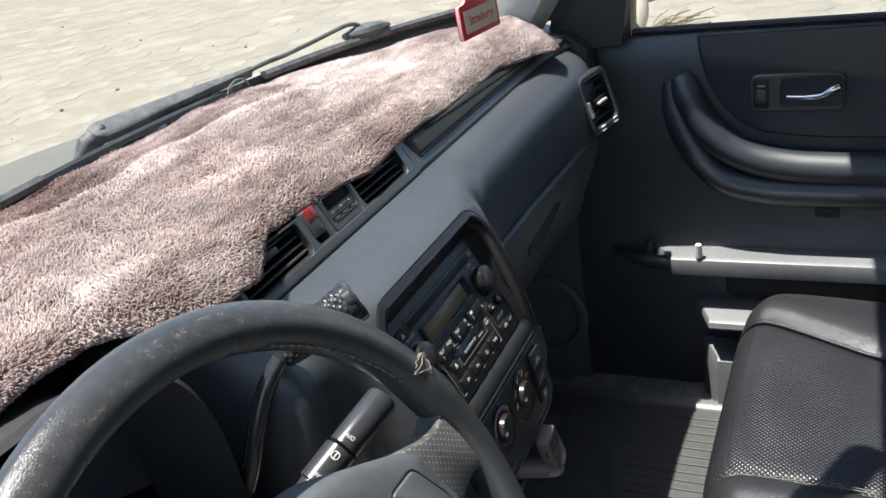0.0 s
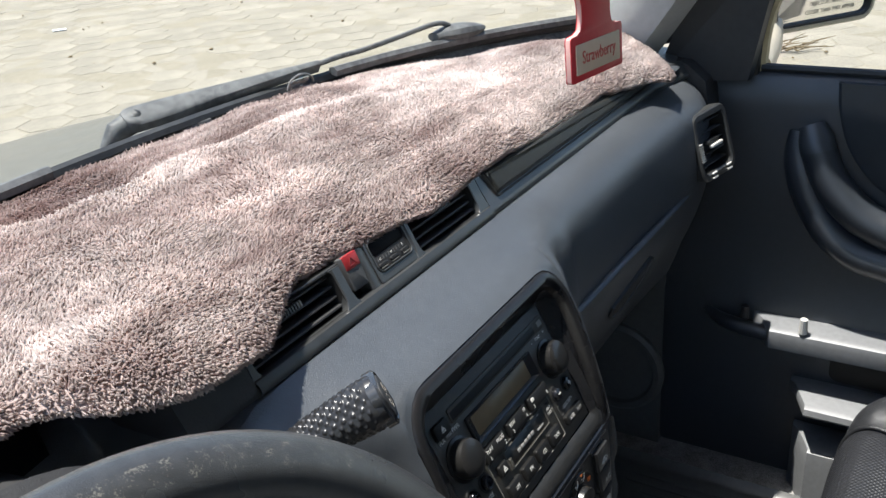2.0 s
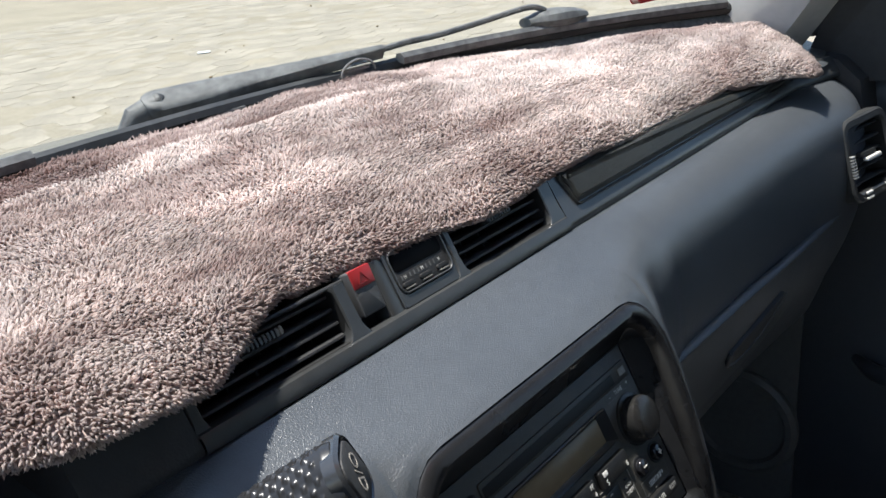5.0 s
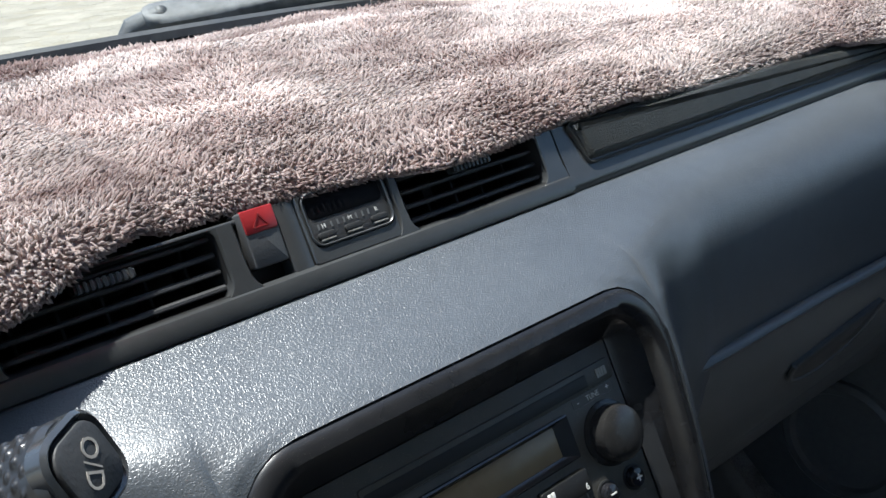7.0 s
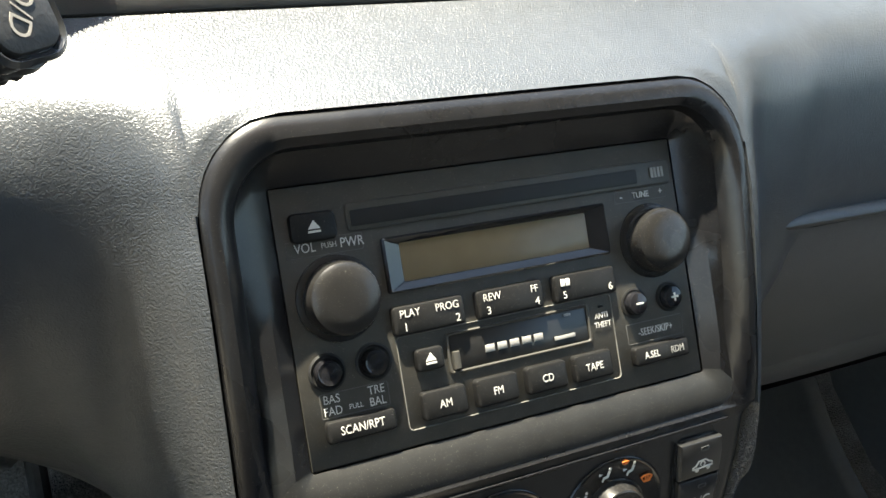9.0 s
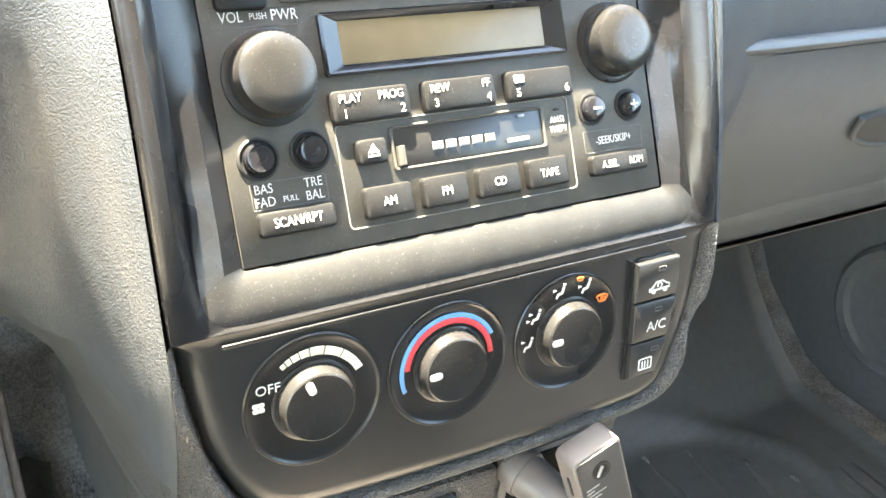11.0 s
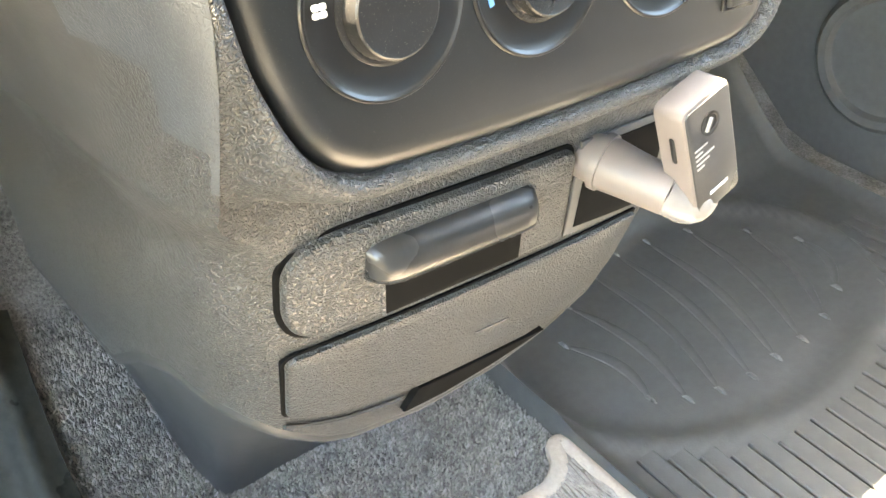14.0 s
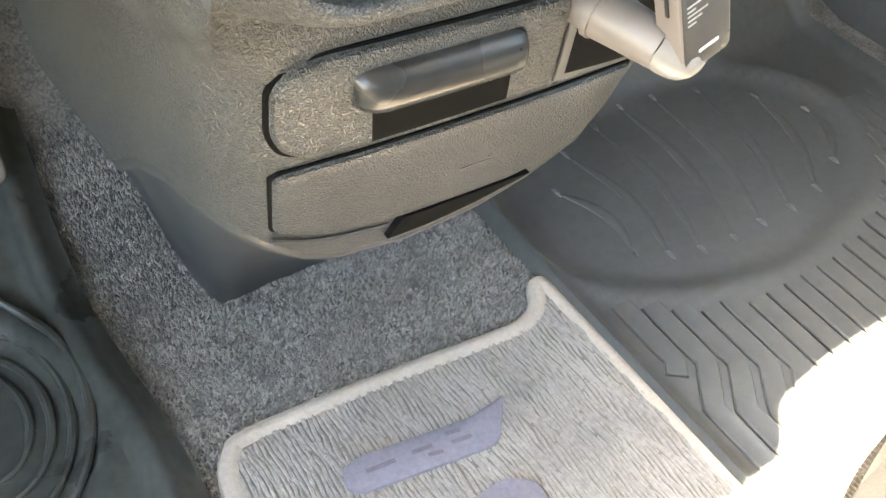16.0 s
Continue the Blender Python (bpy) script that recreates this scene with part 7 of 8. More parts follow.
# ---- passenger seat ----
def passenger_seat():
    se = thing("passenger_seat", "black leather passenger seat with mesh-textured centre", "car seat")
    # section from under the front edge, over the roll, to the back of the cushion
    path = smooth_line([(0, -0.200, 0.490), (0, -0.168, 0.530), (0, -0.156, 0.590), (0, -0.160, 0.645), (0, -0.178, 0.678), (0, -0.212, 0.689), (0, -0.30, 0.688), (0, -0.44, 0.680), (0, -0.62, 0.662)], 5)
    def seam(y):
        return interp([(-0.62, 0.400), (-0.34, 0.416), (-0.20, 0.484), (-0.15, 0.496)], y)
    def near(y):
        return interp([(-0.62, 0.190), (-0.34, 0.150), (-0.20, 0.158), (-0.15, 0.152)], y)
    def skin(edge0, edge1, nx, puff, name, mat, label):
        g = Geo()
        rows = []
        for i in range(nx + 1):
            f = i / nx
            row = []
            for p in path:
                x = edge0(p.y) + (edge1(p.y) - edge0(p.y)) * f
                swell = puff * math.sin(math.pi * min(1.0, max(0.0, f))) ** 0.6
                corner = max(0.0, abs(x - 0.325) - 0.12) / 0.12
                up = 1.0 if p.z > 0.66 else max(0.0, (p.z - 0.60) / 0.06)
                crease = -0.004 * (max(0.0, 1 - f * nx / 1.5) + max(0.0, 1 - (1 - f) * nx / 1.5)) * (1 if puff else 1)
                row.append((x, p.y - 0.022 * corner ** 2 - 0.25 * crease, p.z + (swell + crease) * up))
            rows.append(row)
        g.loops(rows, False)
        lowest = [[(q[0], q[1], q[2]) for q in rows[k]] for k in (0, -1)]
        for edge in lowest:
            g.loops([edge, [(q[0], q[1], min(q[2], 0.62) - 0.06) for q in edge]], False)
        return g.make(name, mat, se, label, smooth=60)
    skin(near, seam, 30, 0.003, "centre_cushion", M_PERF, "mesh-textured leather centre")
    skin(seam, lambda y: 0.562 - 0.02 * max(0.0, (y + 0.19) / 0.04), 12, 0.016, "bolster", M_LEATHER, "smooth leather side bolster")
    skin(lambda y: 0.088, near, 12, 0.016, "bolster", M_LEATHER, "smooth leather side bolster")
    for edge in (seam, near):
        tube([(edge(p.y), p.y - 0.022 * (max(0.0, abs(edge(p.y) - 0.325) - 0.12) / 0.12) ** 2, p.z + 0.0005) for p in path[12:]], 0.0024, 8).make("piping", M_LEATHER, se)
    for off in (0.006, 0.011):
        tube([(near(p.y) - off, p.y - 0.044, p.z + 0.010 + 0.2 * off) for p in path[22:36]], 0.0007, 5).make("seam_stitching", M_STITCH, se)
    # frame and legs to the floor
    for x in (0.16, 0.48):
        g = Geo()
        g.loops([[(x - 0.015, -0.60, z), (x + 0.015, -0.60, z), (x + 0.015, -0.22, z), (x - 0.015, -0.22, z)] for z in (0.425, 0.55)], True, (True, True))
        g.make("seat_rail", M_DARK, se)
    g = Geo()
    rings = []
    for z, y in ((0.60, -0.60), (0.80, -0.66), (1.05, -0.74), (1.15, -0.77)):
        rings.append([(0.13, y, z), (0.315, y + 0.02, z), (0.50, y, z), (0.48, y - 0.11, z), (0.315, y - 0.12, z), (0.15, y - 0.11, z)])
    g.loops(rings, True, (True, True))
    g.make("backrest", M_LEATHER, se)


passenger_seat()


# ---- floor mats ----
def passenger_mat():
    pm = thing("rubber_mat", "grey rubber floor mat with an oval basin and chevron grooves", "floor mat")
    def hgt(x, y):
        e = ((x - 0.350) / 0.180) ** 2 + ((y - 0.138) / 0.120) ** 2
        z = 0.434
        if e < 1.35:
            t = min(1.0, max(0.0, (1.25 - e) / 0.35))
            z -= 0.006 * t
            z += 0.005 * math.exp(-((e - 1.22) / 0.10) ** 2)
        rise = max(0.0, y - 0.235)
        z += 0.55 * rise + 3.0 * rise ** 2
        lip = min(x - 0.154, 0.630 - x)
        if lip < 0.016:
            z += 0.011 * (1 - lip / 0.016) ** 1.5
        return z
    xs = np.concatenate([np.linspace(0.154, 0.19, 9), np.linspace(0.198, 0.60, 60), np.linspace(0.608, 0.630, 6)])
    ys = np.linspace(-0.62, 0.420, 98)
    g = Geo()
    rows = [[(x, y, hgt(x, y)) for y in ys] for x in xs]
    g.loops(rows, False)
    g.loops([[(x - 0.004 if x < 0.18 else x, y, 0.424) for y in ys] for x in (xs[0],)] + [rows[0]], False)
    g.loops([[(xs[-1] + 0.004, y, 0.424) for y in ys], rows[-1]], False)
    g.make("sheet", M_RUBBER, pm, smooth=60)
    # long lens-shaped ribs in the basin
    ribs = [((0.226, 0.170), (0.238, 0.084)), ((0.264, 0.205), (0.262, 0.066)), ((0.313, 0.222), (0.290, 0.057)), ((0.355, 0.234), (0.324, 0.052)), ((0.394, 0.230), (0.359, 0.054)), ((0.442, 0.218), (0.396, 0.054)), ((0.489, 0.183), (0.437, 0.060)), ((0.519, 0.143), (0.482, 0.077))]
    for (x0, y0), (x1, y1) in ribs:
        pts, rad = [], []
        for k in range(19):
            t = k / 18
            x, y = x0 + (x1 - x0) * t + 0.014 * math.sin(math.pi * t), y0 + (y1 - y0) * t
            pts.append((x, y, hgt(x, y) - 0.0006))
            rad.append(0.0012 + 0.0052 * math.sin(math.pi * t) ** 0.8)
        tube(pts, rad, 10, None, 0.42).make("basin_rib", M_RUBBER, pm)
        # glints at both rib ends painted as pale worn tips
        for x, y in ((x0, y0), (x1, y1)):
            tube([(x - 0.001, y + 0.006, hgt(x, y) - 0.001), (x, y + 0.002, hgt(x, y) + 0.0012), (x, y - 0.002, hgt(x, y) + 0.0012), (x + 0.001, y - 0.006, hgt(x, y) - 0.001)], [0.0008, 0.0019, 0.0019, 0.0008], 8).make("rib_tip", M_RIB_GLINT, pm)
    # parallel flat ribs behind the basin, each with a slanting jog
    for k in range(-1, 21):
        xa = 0.2045 + 0.0195 * k
        jog = -0.030 - 0.0128 * k
        pts = [(xa + 0.002, 0.13), (xa, jog), (xa - 0.024, jog - 0.031), (xa - 0.022, -0.60)]
        dense = []
        for p, q in zip(pts, pts[1:]):
            n = max(2, int(math.hypot(q[0] - p[0], q[1] - p[1]) / 0.012))
            dense += [(p[0] + (q[0] - p[0]) * i / n, p[1] + (q[1] - p[1]) * i / n) for i in range(n)]
        dense = [p for p in dense if 0.172 < p[0] < 0.615 and ((p[0] - 0.346) / 0.180) ** 2 + ((p[1] - 0.136) / 0.120) ** 2 > 1.34]
        if len(dense) > 3:
            g = Geo()
            rings = []
            for i, (x, y) in enumerate(dense):
                p, q = dense[max(i - 1, 0)], dense[min(i + 1, len(dense) - 1)]
                l = math.hypot(q[0] - p[0], q[1] - p[1])
                nx, ny = -(q[1] - p[1]) / l, (q[0] - p[0]) / l
                rings.append([(x + nx * w, y + ny * w, hgt(x, y) + h) for w, h in ((-0.0086, -0.001), (-0.0085, 0.0020), (-0.0074, 0.0030), (-0.0034, 0.0026), (0.0034, 0.0026), (0.0074, 0.0030), (0.0085, 0.0020), (0.0086, -0.001))])
            g.loops(rings, True, (True, True))
            g.make("tread_rib", M_RUBBER, pm)


M_RIB_GLINT = material("worn_rib_glint", (0.13, 0.13, 0.127), 0.34, vary=0.5, vscale=30, fine=200)
passenger_mat()


def driver_mat():
    dm = thing("rubber_mat", "black dusty rubber floor mat with a raised rim", "floor mat")
    def hgt(x, y):
        e = ((x + 0.325) / 0.135) ** 2 + ((y - 0.17) / 0.125) ** 2
        z = 0.436
        if e < 1.5:
            z += -0.010 * min(1.0, max(0.0, (1.2 - e) / 0.3)) + 0.007 * math.exp(-((e - 1.25) / 0.12) ** 2)
        lip = -0.146 - x
        if lip < 0.03:
            z += 0.014 * math.exp(-((lip - 0.018) / 0.010) ** 2)
        rise = max(0.0, y - 0.24)
        return z + 0.5 * rise + 2.0 * rise * rise
    xs = np.linspace(-0.62, -0.146, 90)
    ys = np.linspace(-0.5, 0.36, 80)
    g = Geo()
    rows = [[(x + 0.006 * math.sin(y * 18), y, hgt(x, y)) for y in ys] for x in xs]
    g.loops(rows, False)
    g.loops([rows[-1], [(p[0] + 0.003, p[1], 0.424) for p in rows[-1]]], False)
    g.make("sheet", M_RUBBER2, dm, smooth=60)
    # nested horseshoe ribs in the heel basin
    for k in range(4):
        rx, ry = 0.030 + 0.013 * k, 0.044 + 0.017 * k
        pts = []
        for a in np.linspace(-1.9, 1.9, 25):
            x, y = -0.245 + rx * math.cos(a), 0.180 + ry * math.sin(a)
            pts.append((x, y, hgt(x, y) + 0.0008))
        tube(pts, [0.0012 + 0.0022 * math.cos(a * 0.7) for a in np.linspace(-1.9, 1.9, 25)], 8).make("basin_rib", M_RUBBER2, dm)


driver_mat()


M_CGROOVE = material("mauve_groove", (0.13, 0.12, 0.14), 0.95, vary=0.2)
M_CBASE = material("mat_backing", (0.16, 0.145, 0.13), 0.95, vary=0.2, bump=0.5, bscale=500)


def centre_mat():
    cm = thing("carpet_mat", "beige ribbed carpet mat with bound edge and mauve lettering shapes", "carpet mat")
    c = [(-0.126, 0.036), (-0.124, 0.062), (-0.115, 0.078), (-0.098, 0.084), (0.0, 0.0765), (0.095, 0.0660), (0.118, 0.0680), (0.132, 0.0765), (0.140, 0.0890), (0.1455, 0.0930), (0.1490, 0.0880), (0.1495, 0.060)]
    top_edge = smooth_line([(p[0], p[1], 0) for p in c], 4)
    out = [(p.x, p.y) for p in top_edge][::-1] + [(-0.126, -0.55), (0.160, -0.55)]
    m = Matrix.Translation((0, 0, 0.4255))
    slab(out, m, 0.0, 0.0085, 0.002).make("pad", M_CBASE, cm)
    edge = [(p[0], p[1], 0.4310) for p in [(-0.126, -0.55)] + list(reversed(out[:-2])) + [(0.160, -0.55)]]
    tube(edge, 0.0075, 10, None, 0.8).make("binding", M_CEDGE, cm, "pale stitched binding")
    # raised cords running along the mat, wavy
    g = Geo()
    rng = random.Random(3)
    n = 90
    for k in range(n):
        x0 = -0.121 + 0.272 * k / (n - 1)
        pts = []
        for i in range(70):
            y = interp([(-0.125, 0.060), (-0.112, 0.074), (-0.09, 0.079), (0.0, 0.072), (0.095, 0.061), (0.118, 0.062), (0.140, 0.078), (0.15, 0.060)], x0) - 0.0063 * i
            pts.append((x0 + 0.0009 * math.sin(y * 95 + k * 0.35 + 1.6 * math.sin(k * 0.31)) + rng.uniform(-0.0006, 0.0006), y, 0.4336 + 0.0006 * math.sin(y * 230 + k * 2.3) + rng.uniform(-0.0004, 0.0004)))
        tube(pts, [0.0015 + rng.uniform(-0.0003, 0.0003) for _ in pts], 6, g)
    o = g.make("corded_nap", M_CMAT, cm)
    tagged(o, "wavy beige corded pile", kind="stuff")
    # lettering shapes
    def shape(poly):
        slab(poly, Matrix.Translation((0, 0, 0.4340)), 0.0, 0.0040, 0.0012).make("letter_shape", M_CLOGO, cm, "mauve embroidered shape")
    shape(round_poly([(-0.0665, 0.0150), (-0.0570, 0.0085), (0.0300, -0.0060), (0.0385, -0.0035), (0.0605, 0.0230), (0.0450, 0.0215), (0.0300, 0.0200), (-0.0480, 0.0325), (-0.0620, 0.0305)], 0.004))
    shape(round_poly([(-0.030, -0.070), (0.036, -0.070), (0.040, -0.040), (0.022, -0.028), (-0.012, -0.030), (-0.030, -0.038)], 0.006))
    for x0, x1, y0, y1 in ((-0.050, -0.030, 0.0165, 0.021), (-0.018, -0.004, 0.0130, 0.021), (-0.010, 0.0, 0.0060, 0.018), (0.008, 0.022, 0.0060, 0.018), (0.008, 0.018, 0.0135, 0.018)):
        slab([(x0, y0 + 0.0025), (x1, y0), (x1, y0 + 0.0028), (x0, y0 + 0.0052)], Matrix.Translation((0, 0, 0.4380)), 0.0, 0.0006, 0.0002).make("letter_gap", M_CGROOVE, cm)


centre_mat()


# ---- wipers, washer, freshener ----
def wiper(x_root, x_tip, name_label):
    wp = thing("windscreen_wiper", name_label, "wiper", "windscreen wipers")
    L = abs(x_tip - x_root)
    s = 1 if x_tip > x_root else -1
    def gy(x, d):
        return windshield_y(x, 1.13) + d
    # flat arm cover, wide and rounded at its pivot, running out into the rod
    a = Vector((x_root + 0.021, gy(x_root, 0.052), 1.1265))
    b = Vector((x_root + 0.221, gy(x_root + 0.221, 0.012), 1.1335))
    across, up = Vector((0.25, 0.80, 0.42)).normalized(), Vector((0.0, -0.45, 0.89))
    g = Geo()
    rings = []
    for t, w in ((-0.060, 0.004), (-0.052, 0.0085), (-0.030, 0.0120), (0.0, 0.0135), (0.1, 0.0132), (0.3, 0.0112), (0.5, 0.0090), (0.7, 0.0066), (0.9, 0.0044), (1.0, 0.0036)):
        c = a.lerp(b, t)
        rings.append([c + across * w * k + up * h for k, h in ((-1.0, -0.007), (-1.0, 0.0015), (-0.86, 0.0034), (-0.5, 0.0042), (0.5, 0.0042), (0.86, 0.0034), (1.0, 0.0015), (1.0, -0.007))])
    g.loops(rings, True, (True, True))
    g.make("arm_cover", M_ARM, wp, "dusty grey-black tapering arm cover", smooth=40)
    m = Matrix((b - a, across, up)).transposed()
    m = Matrix([v.normalized() for v in m.transposed()]).transposed().to_4x4()
    m.translation = a + up * 0.004
    turned([(0.0048, 0.0), (0.0048, 0.0008), (0.0030, 0.0018), (0.0008, 0.0020)], m, 16).make("rivet", M_RUBB_BLK, wp, "dark rivet head")
    tube([a + Vector((-0.030, 0.012, -0.024)), a + Vector((-0.018, 0.008, -0.010)), a + Vector((0.004, 0.002, -0.003))], [0.006, 0.0105, 0.0110], 14).make("pivot_foot", M_ARM, wp, "worn pivot foot")
    xm = x_root + s * 0.715 * L
    rod = [b - Vector((0.012, -0.002, 0.0005)), b + Vector((0.03, -0.002, 0.001))]
    for t, lift in ((0.35, 0.002), (0.6, 0.006), (0.82, 0.011), (0.93, 0.012), (1.0, 0.007)):
        x = b.x + (xm - 0.010 - b.x) * t
        rod.append(Vector((x, gy(x, 0.014), 1.1335 + lift)))
    tube(smooth_line(rod, 4), 0.0030, 8).make("arm", M_ARM, wp, "bowed dark arm rod")
    g = Geo()
    rings = []
    for x in np.linspace(x_root + s * 0.235, x_tip, 26):
        y, z = gy(x, 0.006), 1.124
        rings.append([(x, y - 0.003, z - 0.006), (x, y - 0.004, z + 0.000), (x, y, z + 0.004), (x, y + 0.006, z + 0.003), (x, y + 0.006, z - 0.004)])
    g.loops(rings, True, (True, True))
    g.make("blade", M_ARM, wp, "black wiper blade")
    g = Geo()
    rings = []
    for i in range(11):
        t = i / 10
        x = xm + (t - 0.5) * 0.066
        r = 0.0135 * math.sin(math.pi * min(0.97, max(0.06, t))) ** 0.45
        rings.append([(x, gy(x, 0.014) + 1.2 * r * math.cos(a), 1.131 + 0.8 * r * math.sin(a)) for a in np.linspace(0, 2 * math.pi, 11)[:-1]])
    g.loops(rings, True, (True, True))
    g.make("clip", M_ARM, wp, "dusty blue-black blade clip")
    return wp


wiper(0.024, 0.610, "black windscreen wiper parked at the glass foot, passenger side")
wiper(-0.66, -0.085, "black windscreen wiper parked at the glass foot, driver side")


def scuttle_clip():
    c = thing("scuttle_clip", "small dusty plastic clip on the scuttle panel", "clip")
    m = Matrix.Translation((0.080, 0.392, 1.106)) @ Matrix.Rotation(radians(-6), 4, "Z")
    slab(rrect(0.034, 0.020, 0.004, 4), m, 0.0, 0.011, 0.003).make("block", M_ARM, c)
    slab(rrect(0.006, 0.016, 0.002, 3, -0.019, 0.0), m, 0.0, 0.008, 0.0015).make("tab", M_RUBB_BLK, c)


scuttle_clip()


def washer_jet():
    w = thing("washer_jet", "small black washer jet on the bonnet", "washer jet")
    m = Matrix.Translation((0.168, 0.548, 1.088))
    turned([(0.0110, -0.012), (0.0105, 0.0), (0.0088, 0.005), (0.0042, 0.0088), (0.0010, 0.0095)], m, 20).make("dome", M_RUBB_BLK, w)
    slab(rrect(0.004, 0.003, 0.001, 2, 0, -0.007), m, 0.001, 0.006, 0.0008).make("nozzle", M_DARK, w)


washer_jet()


def glass_sticker():
    s = thing("sensor_bubble", "small clear dome at the foot of the windscreen", "sensor dome")
    c = Vector((0.207, windshield_y(0.207, 1.122) - 0.004, 1.121))
    g = Geo()
    rings = []
    for k in range(6):
        a = math.pi / 2 * k / 5
        rings.append([(c.x + 0.020 * math.cos(a) * math.cos(b), c.y - 0.006 * math.sin(a) - 0.010 * math.cos(a) * math.sin(b) * 0.7, c.z + 0.010 * math.cos(a) * math.sin(b)) for b in np.linspace(0, 2 * math.pi, 17)[:-1]])
    g.loops(rings, True, (True, True))
    o = g.make("dome", M_DOME, s)
    o.visible_shadow = False
    tube([c + Vector((0.021 * math.cos(b), -0.004, 0.012 * math.sin(b) - 0.001)) for b in np.linspace(0.0, math.pi, 15)], 0.0011, 6).make("rim", M_CLEARP, s, "pale edge of the dome")


glass_sticker()


def air_freshener():
    af = thing("air_freshener", "red tree-shaped card freshener with cream label, hanging", "air freshener")
    u = Vector((math.cos(radians(-5)), math.sin(radians(-5)), -0.025)).normalized()
    v = Vector((0.03, 0.06, 1.0))
    v = (v - u * v.dot(u)).normalized()
    n = u.cross(v)
    m = Matrix((u, v, n)).transposed().to_4x4()
    m.translation = Vector((-0.0645, -0.0645, 1.2262))
    m = m @ Matrix.Diagonal((1.13, 1.10, 1, 1))
    foot = [(0.0240, 0.0), (0.0250, 0.0008), (0.0252, 0.002), (0.0252, 0.0185), (0.0248, 0.0198), (0.0238, 0.0204), (0.0185, 0.0208)]
    crown = [(0.0150, 0.0222), (0.0138, 0.0255), (0.0136, 0.030), (0.0142, 0.0345), (0.0165, 0.0375), (0.0195, 0.0368), (0.0220, 0.0388), (0.0255, 0.0378), (0.0285, 0.0398), (0.0325, 0.0392), (0.0352, 0.043), (0.0330, 0.048), (0.0290, 0.052), (0.0270, 0.056), (0.0300, 0.060), (0.0285, 0.065), (0.0235, 0.070), (0.0215, 0.075), (0.0235, 0.079), (0.0205, 0.085), (0.0150, 0.092), (0.0160, 0.097), (0.0120, 0.105), (0.0050, 0.116)]
    half = foot + [(p.x, p.y) for p in smooth_line([(q[0], q[1], 0) for q in crown], 3)]
    out = half + [(-p[0], p[1]) for p in reversed(half)]
    g = Geo()
    g.loops([put(m, out, -0.0013), put(m, out, 0.0013)], True)
    g.make("card_edge", M_FEDGE, af, "pale felt edge of the card", smooth=40)
    slab(out, m, 0.0011, 0.0016, 0.0002).make("front_print", M_FRESH, af, "red printed front", )
    slab([(-p[0], p[1]) for p in out], m @ Matrix.Rotation(math.pi, 4, "Y"), 0.0011, 0.0016, 0.0002).make("back_print", M_FRESH, af)
    slab(rrect(0.0425, 0.0135, 0.0004, 2, 0, 0.0100), m, 0.0018, 0.0023, 0.0001).make("label_panel", M_FLABEL, af, "cream label panel")
    lettering("Strawberry", 0.0082, m, 0.0, 0.0102, M_FTEXT, af, 0.0025, width=0.88)
    top = m @ Vector((0, 0.113, 0))
    tube([top, (0.0, -0.10, 1.50)], 0.0007, 6).make("cord", M_CORD, af)
    rv = thing("rear_view_mirror", "interior mirror on the windscreen", "mirror")
    mm = look((0.0, -0.105, 1.515), (-0.3, -0.8, 1.3)) @ Matrix.Rotation(math.pi, 4, "Y")
    slab(rrect(0.22, 0.06, 0.02, 5), mm, -0.02, 0.0, 0.004).make("housing", M_DARK, rv)
    tube([(0.0, -0.095, 1.525), (0.0, -0.075, 1.575)], 0.008, 8).make("stem", M_DARK, rv)


air_freshener()


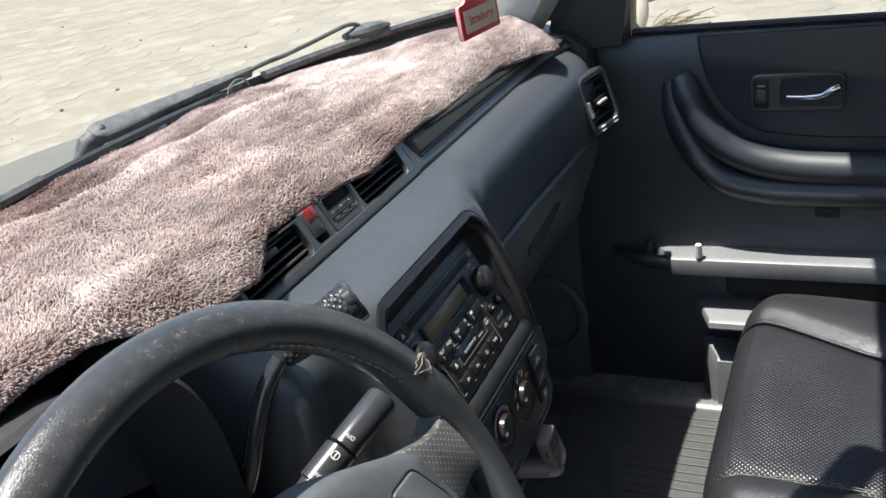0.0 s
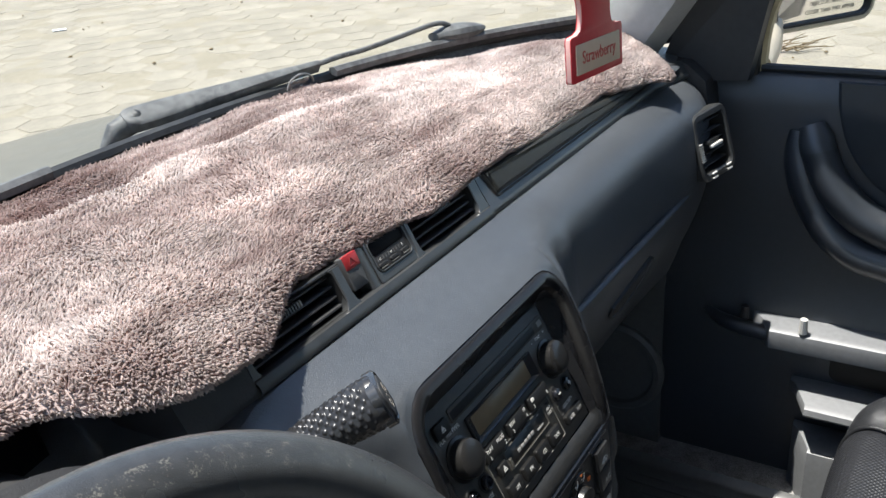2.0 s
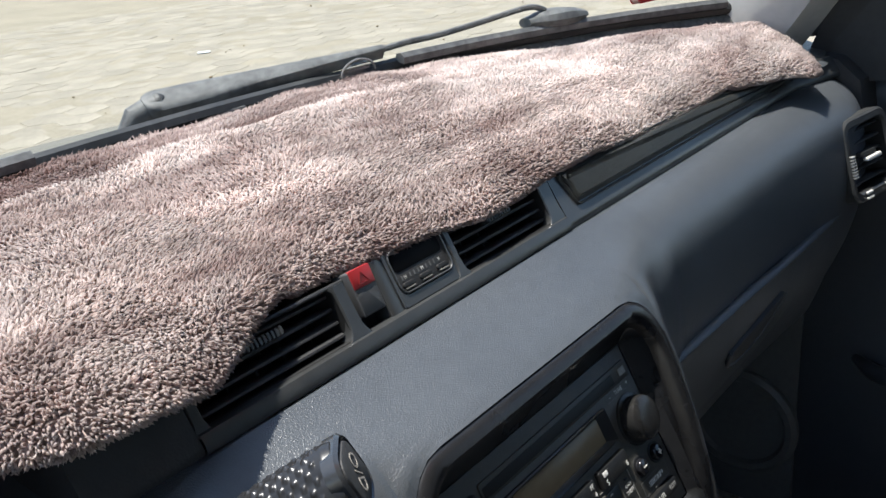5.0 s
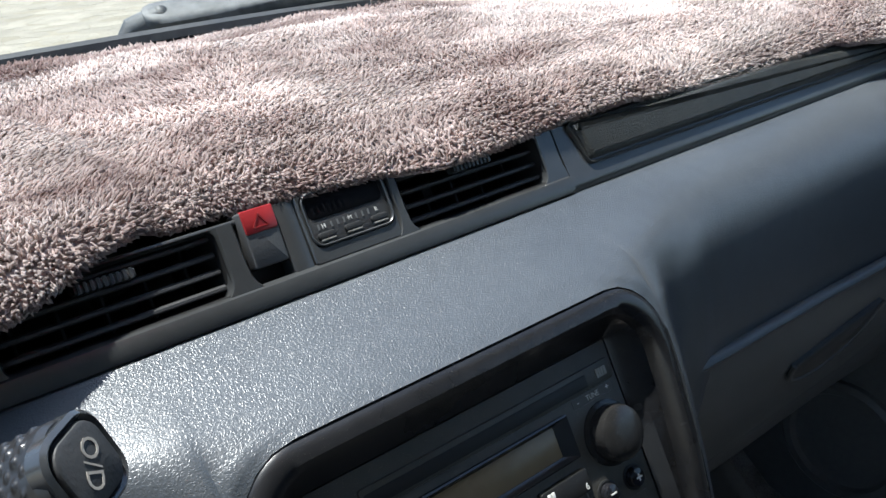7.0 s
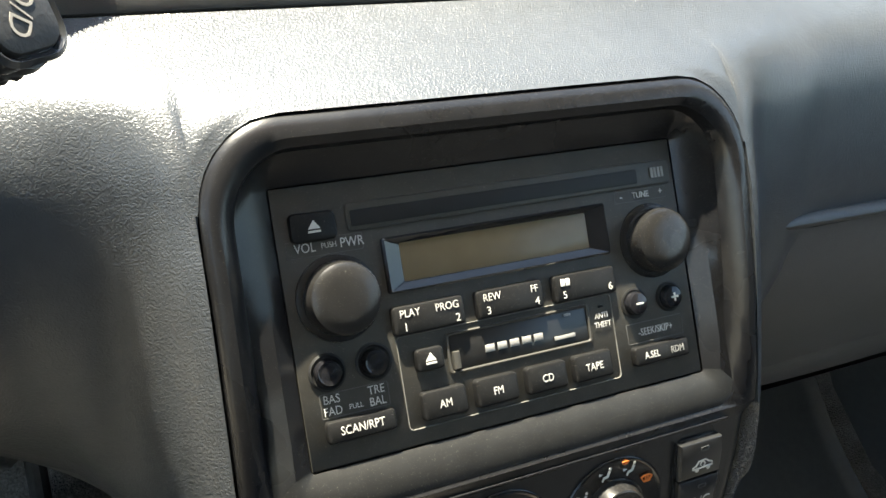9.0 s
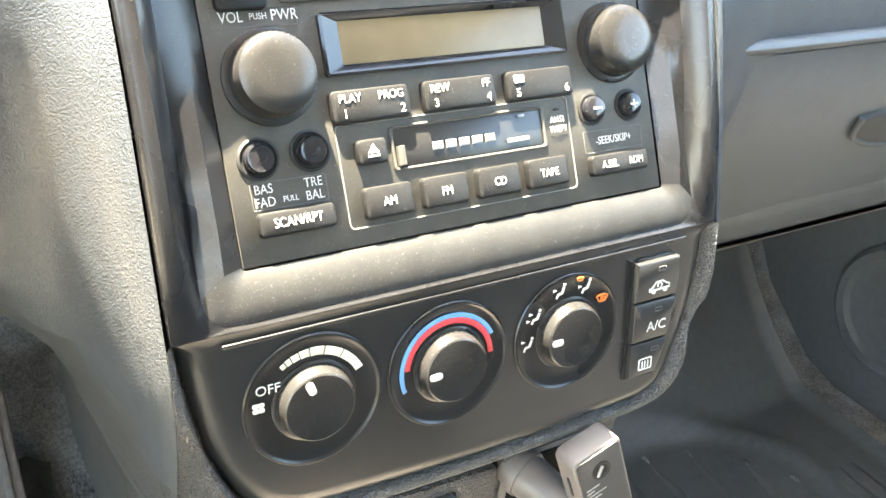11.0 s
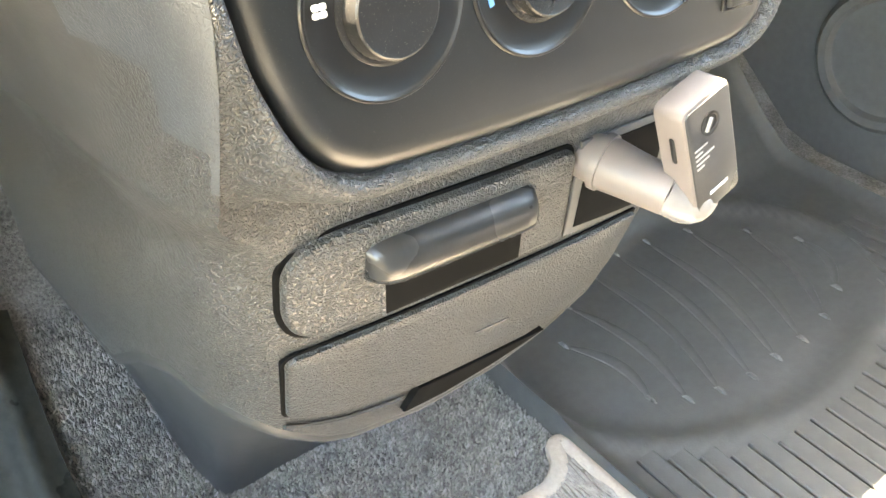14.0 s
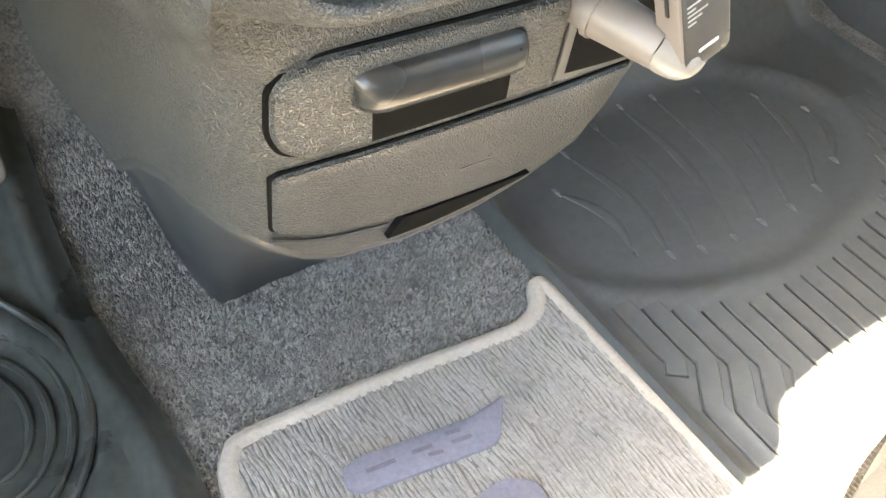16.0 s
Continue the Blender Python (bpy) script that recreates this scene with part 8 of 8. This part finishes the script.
def litter():
    p = thing("paper_scrap", "small white paper scrap on the paving", "litter")
    slab([(-0.06, -0.035), (0.055, -0.045), (0.065, 0.03), (-0.05, 0.04)], Matrix.Translation((4.72, 6.95, 0.014)) @ Matrix.Rotation(radians(-30), 4, "Z"), 0, 0.006, 0.001).make("sheet", M_PAPER, p)
    t = thing("dry_twig", "dry brown twig lying on the sandy ground", "twig")
    rng = random.Random(5)
    root = Vector((5.36, 0.955, 0.016))
    tube([root, root + Vector((0.04, -0.16, 0.02)), root + Vector((0.10, -0.36, 0.03))], [0.007, 0.006, 0.003], 6).make("stem", M_TWIG, t)
    for k in range(18):
        b = root + Vector((rng.uniform(-0.02, 0.04), -0.012 * k, 0.012))
        e = b + Vector((rng.uniform(-0.04, 0.30), rng.uniform(-0.20, -0.04), rng.uniform(0.0, 0.06)))
        tube([b, (b + e) / 2 + Vector((0, 0.012, 0.012)), e], [0.004, 0.003, 0.0018], 5).make("twiglet", M_TWIG, t)
    rng = random.Random(11)
    g = Geo()
    for k in range(60):
        c = Vector((rng.uniform(1.5, 8), rng.uniform(-0.5, 9), 0.018))
        r = rng.uniform(0.004, 0.016)
        rings = [[c + Vector((r * f * math.cos(a) * rng.uniform(0.8, 1.2), r * f * math.sin(a), r * h)) for a in np.linspace(0, 6.283, 8)[:-1]] for f, h in ((1.0, -0.3), (1.0, 0.2), (0.5, 0.6))]
        g.loops(rings, True, (True, True))
    o = g.make("scattered_debris", M_TWIG)
    tagged(o, "small dark stones and dry leaves on the paving", "debris", kind="stuff")


litter()


# ---- paving: hexagonal blocks ----
def paving():
    pv = thing("pavement", "worn pale hexagonal block paving with sandy joints", "pavement", kind="structure")
    r = 0.155
    def hexa(rr, z):
        return [(rr * 1.15 * math.cos(radians(60 * i)), rr * math.sin(radians(60 * i)), z) for i in range(6)]
    g = Geo()
    g.loops([hexa(r, -0.03), hexa(r, 0.004), hexa(r * 0.97, 0.0085)], True, (False, True))
    base = mesh_from("paver", g.v, g.f, M_PAVER, pv, "", 0)
    rest = Geo()
    rng = random.Random(9)
    dx, dy = 1.5 * r * 1.15 * 1.03, math.sqrt(3) * r * 1.03
    placed = 0
    turn = Matrix.Rotation(radians(24), 4, "Z")
    cells = []
    for i in range(-30, 60):
        for j in range(-40, 60):
            p = turn @ Vector((i * dx, (j + 0.5 * (i % 2)) * dy, 0))
            if 0.9 < p.x < 9.5 and -1.2 < p.y < 11.5 and not (p.x < 1.0 and p.y < 1.8):
                cells.append(p)
    cells.sort(key=lambda p: (p - Vector((2.9, 3.9, 0))).length)
    first = True
    for p in cells:
        m = Matrix.Translation((p.x, p.y, rng.uniform(-0.003, 0.002))) @ Euler((rng.gauss(0, 0.008), rng.gauss(0, 0.008), radians(24))).to_matrix().to_4x4()
        if placed < 290:
            ob = base if first else base.copy()
            if not first:
                scene.collection.objects.link(ob)
            first = False
            ob.matrix_world = m
            placed += 1
        else:
            n0 = len(rest.v)
            rest.v += [tuple(m @ Vector(v)) for v in g.v]
            rest.f += [tuple(n0 + k for k in f) for f in g.f]
    o = rest.make("far_paving", M_PAVER_I, pv, smooth=0)
    tagged(o, "rest of the hexagonal paving", kind="stuff")


paving()
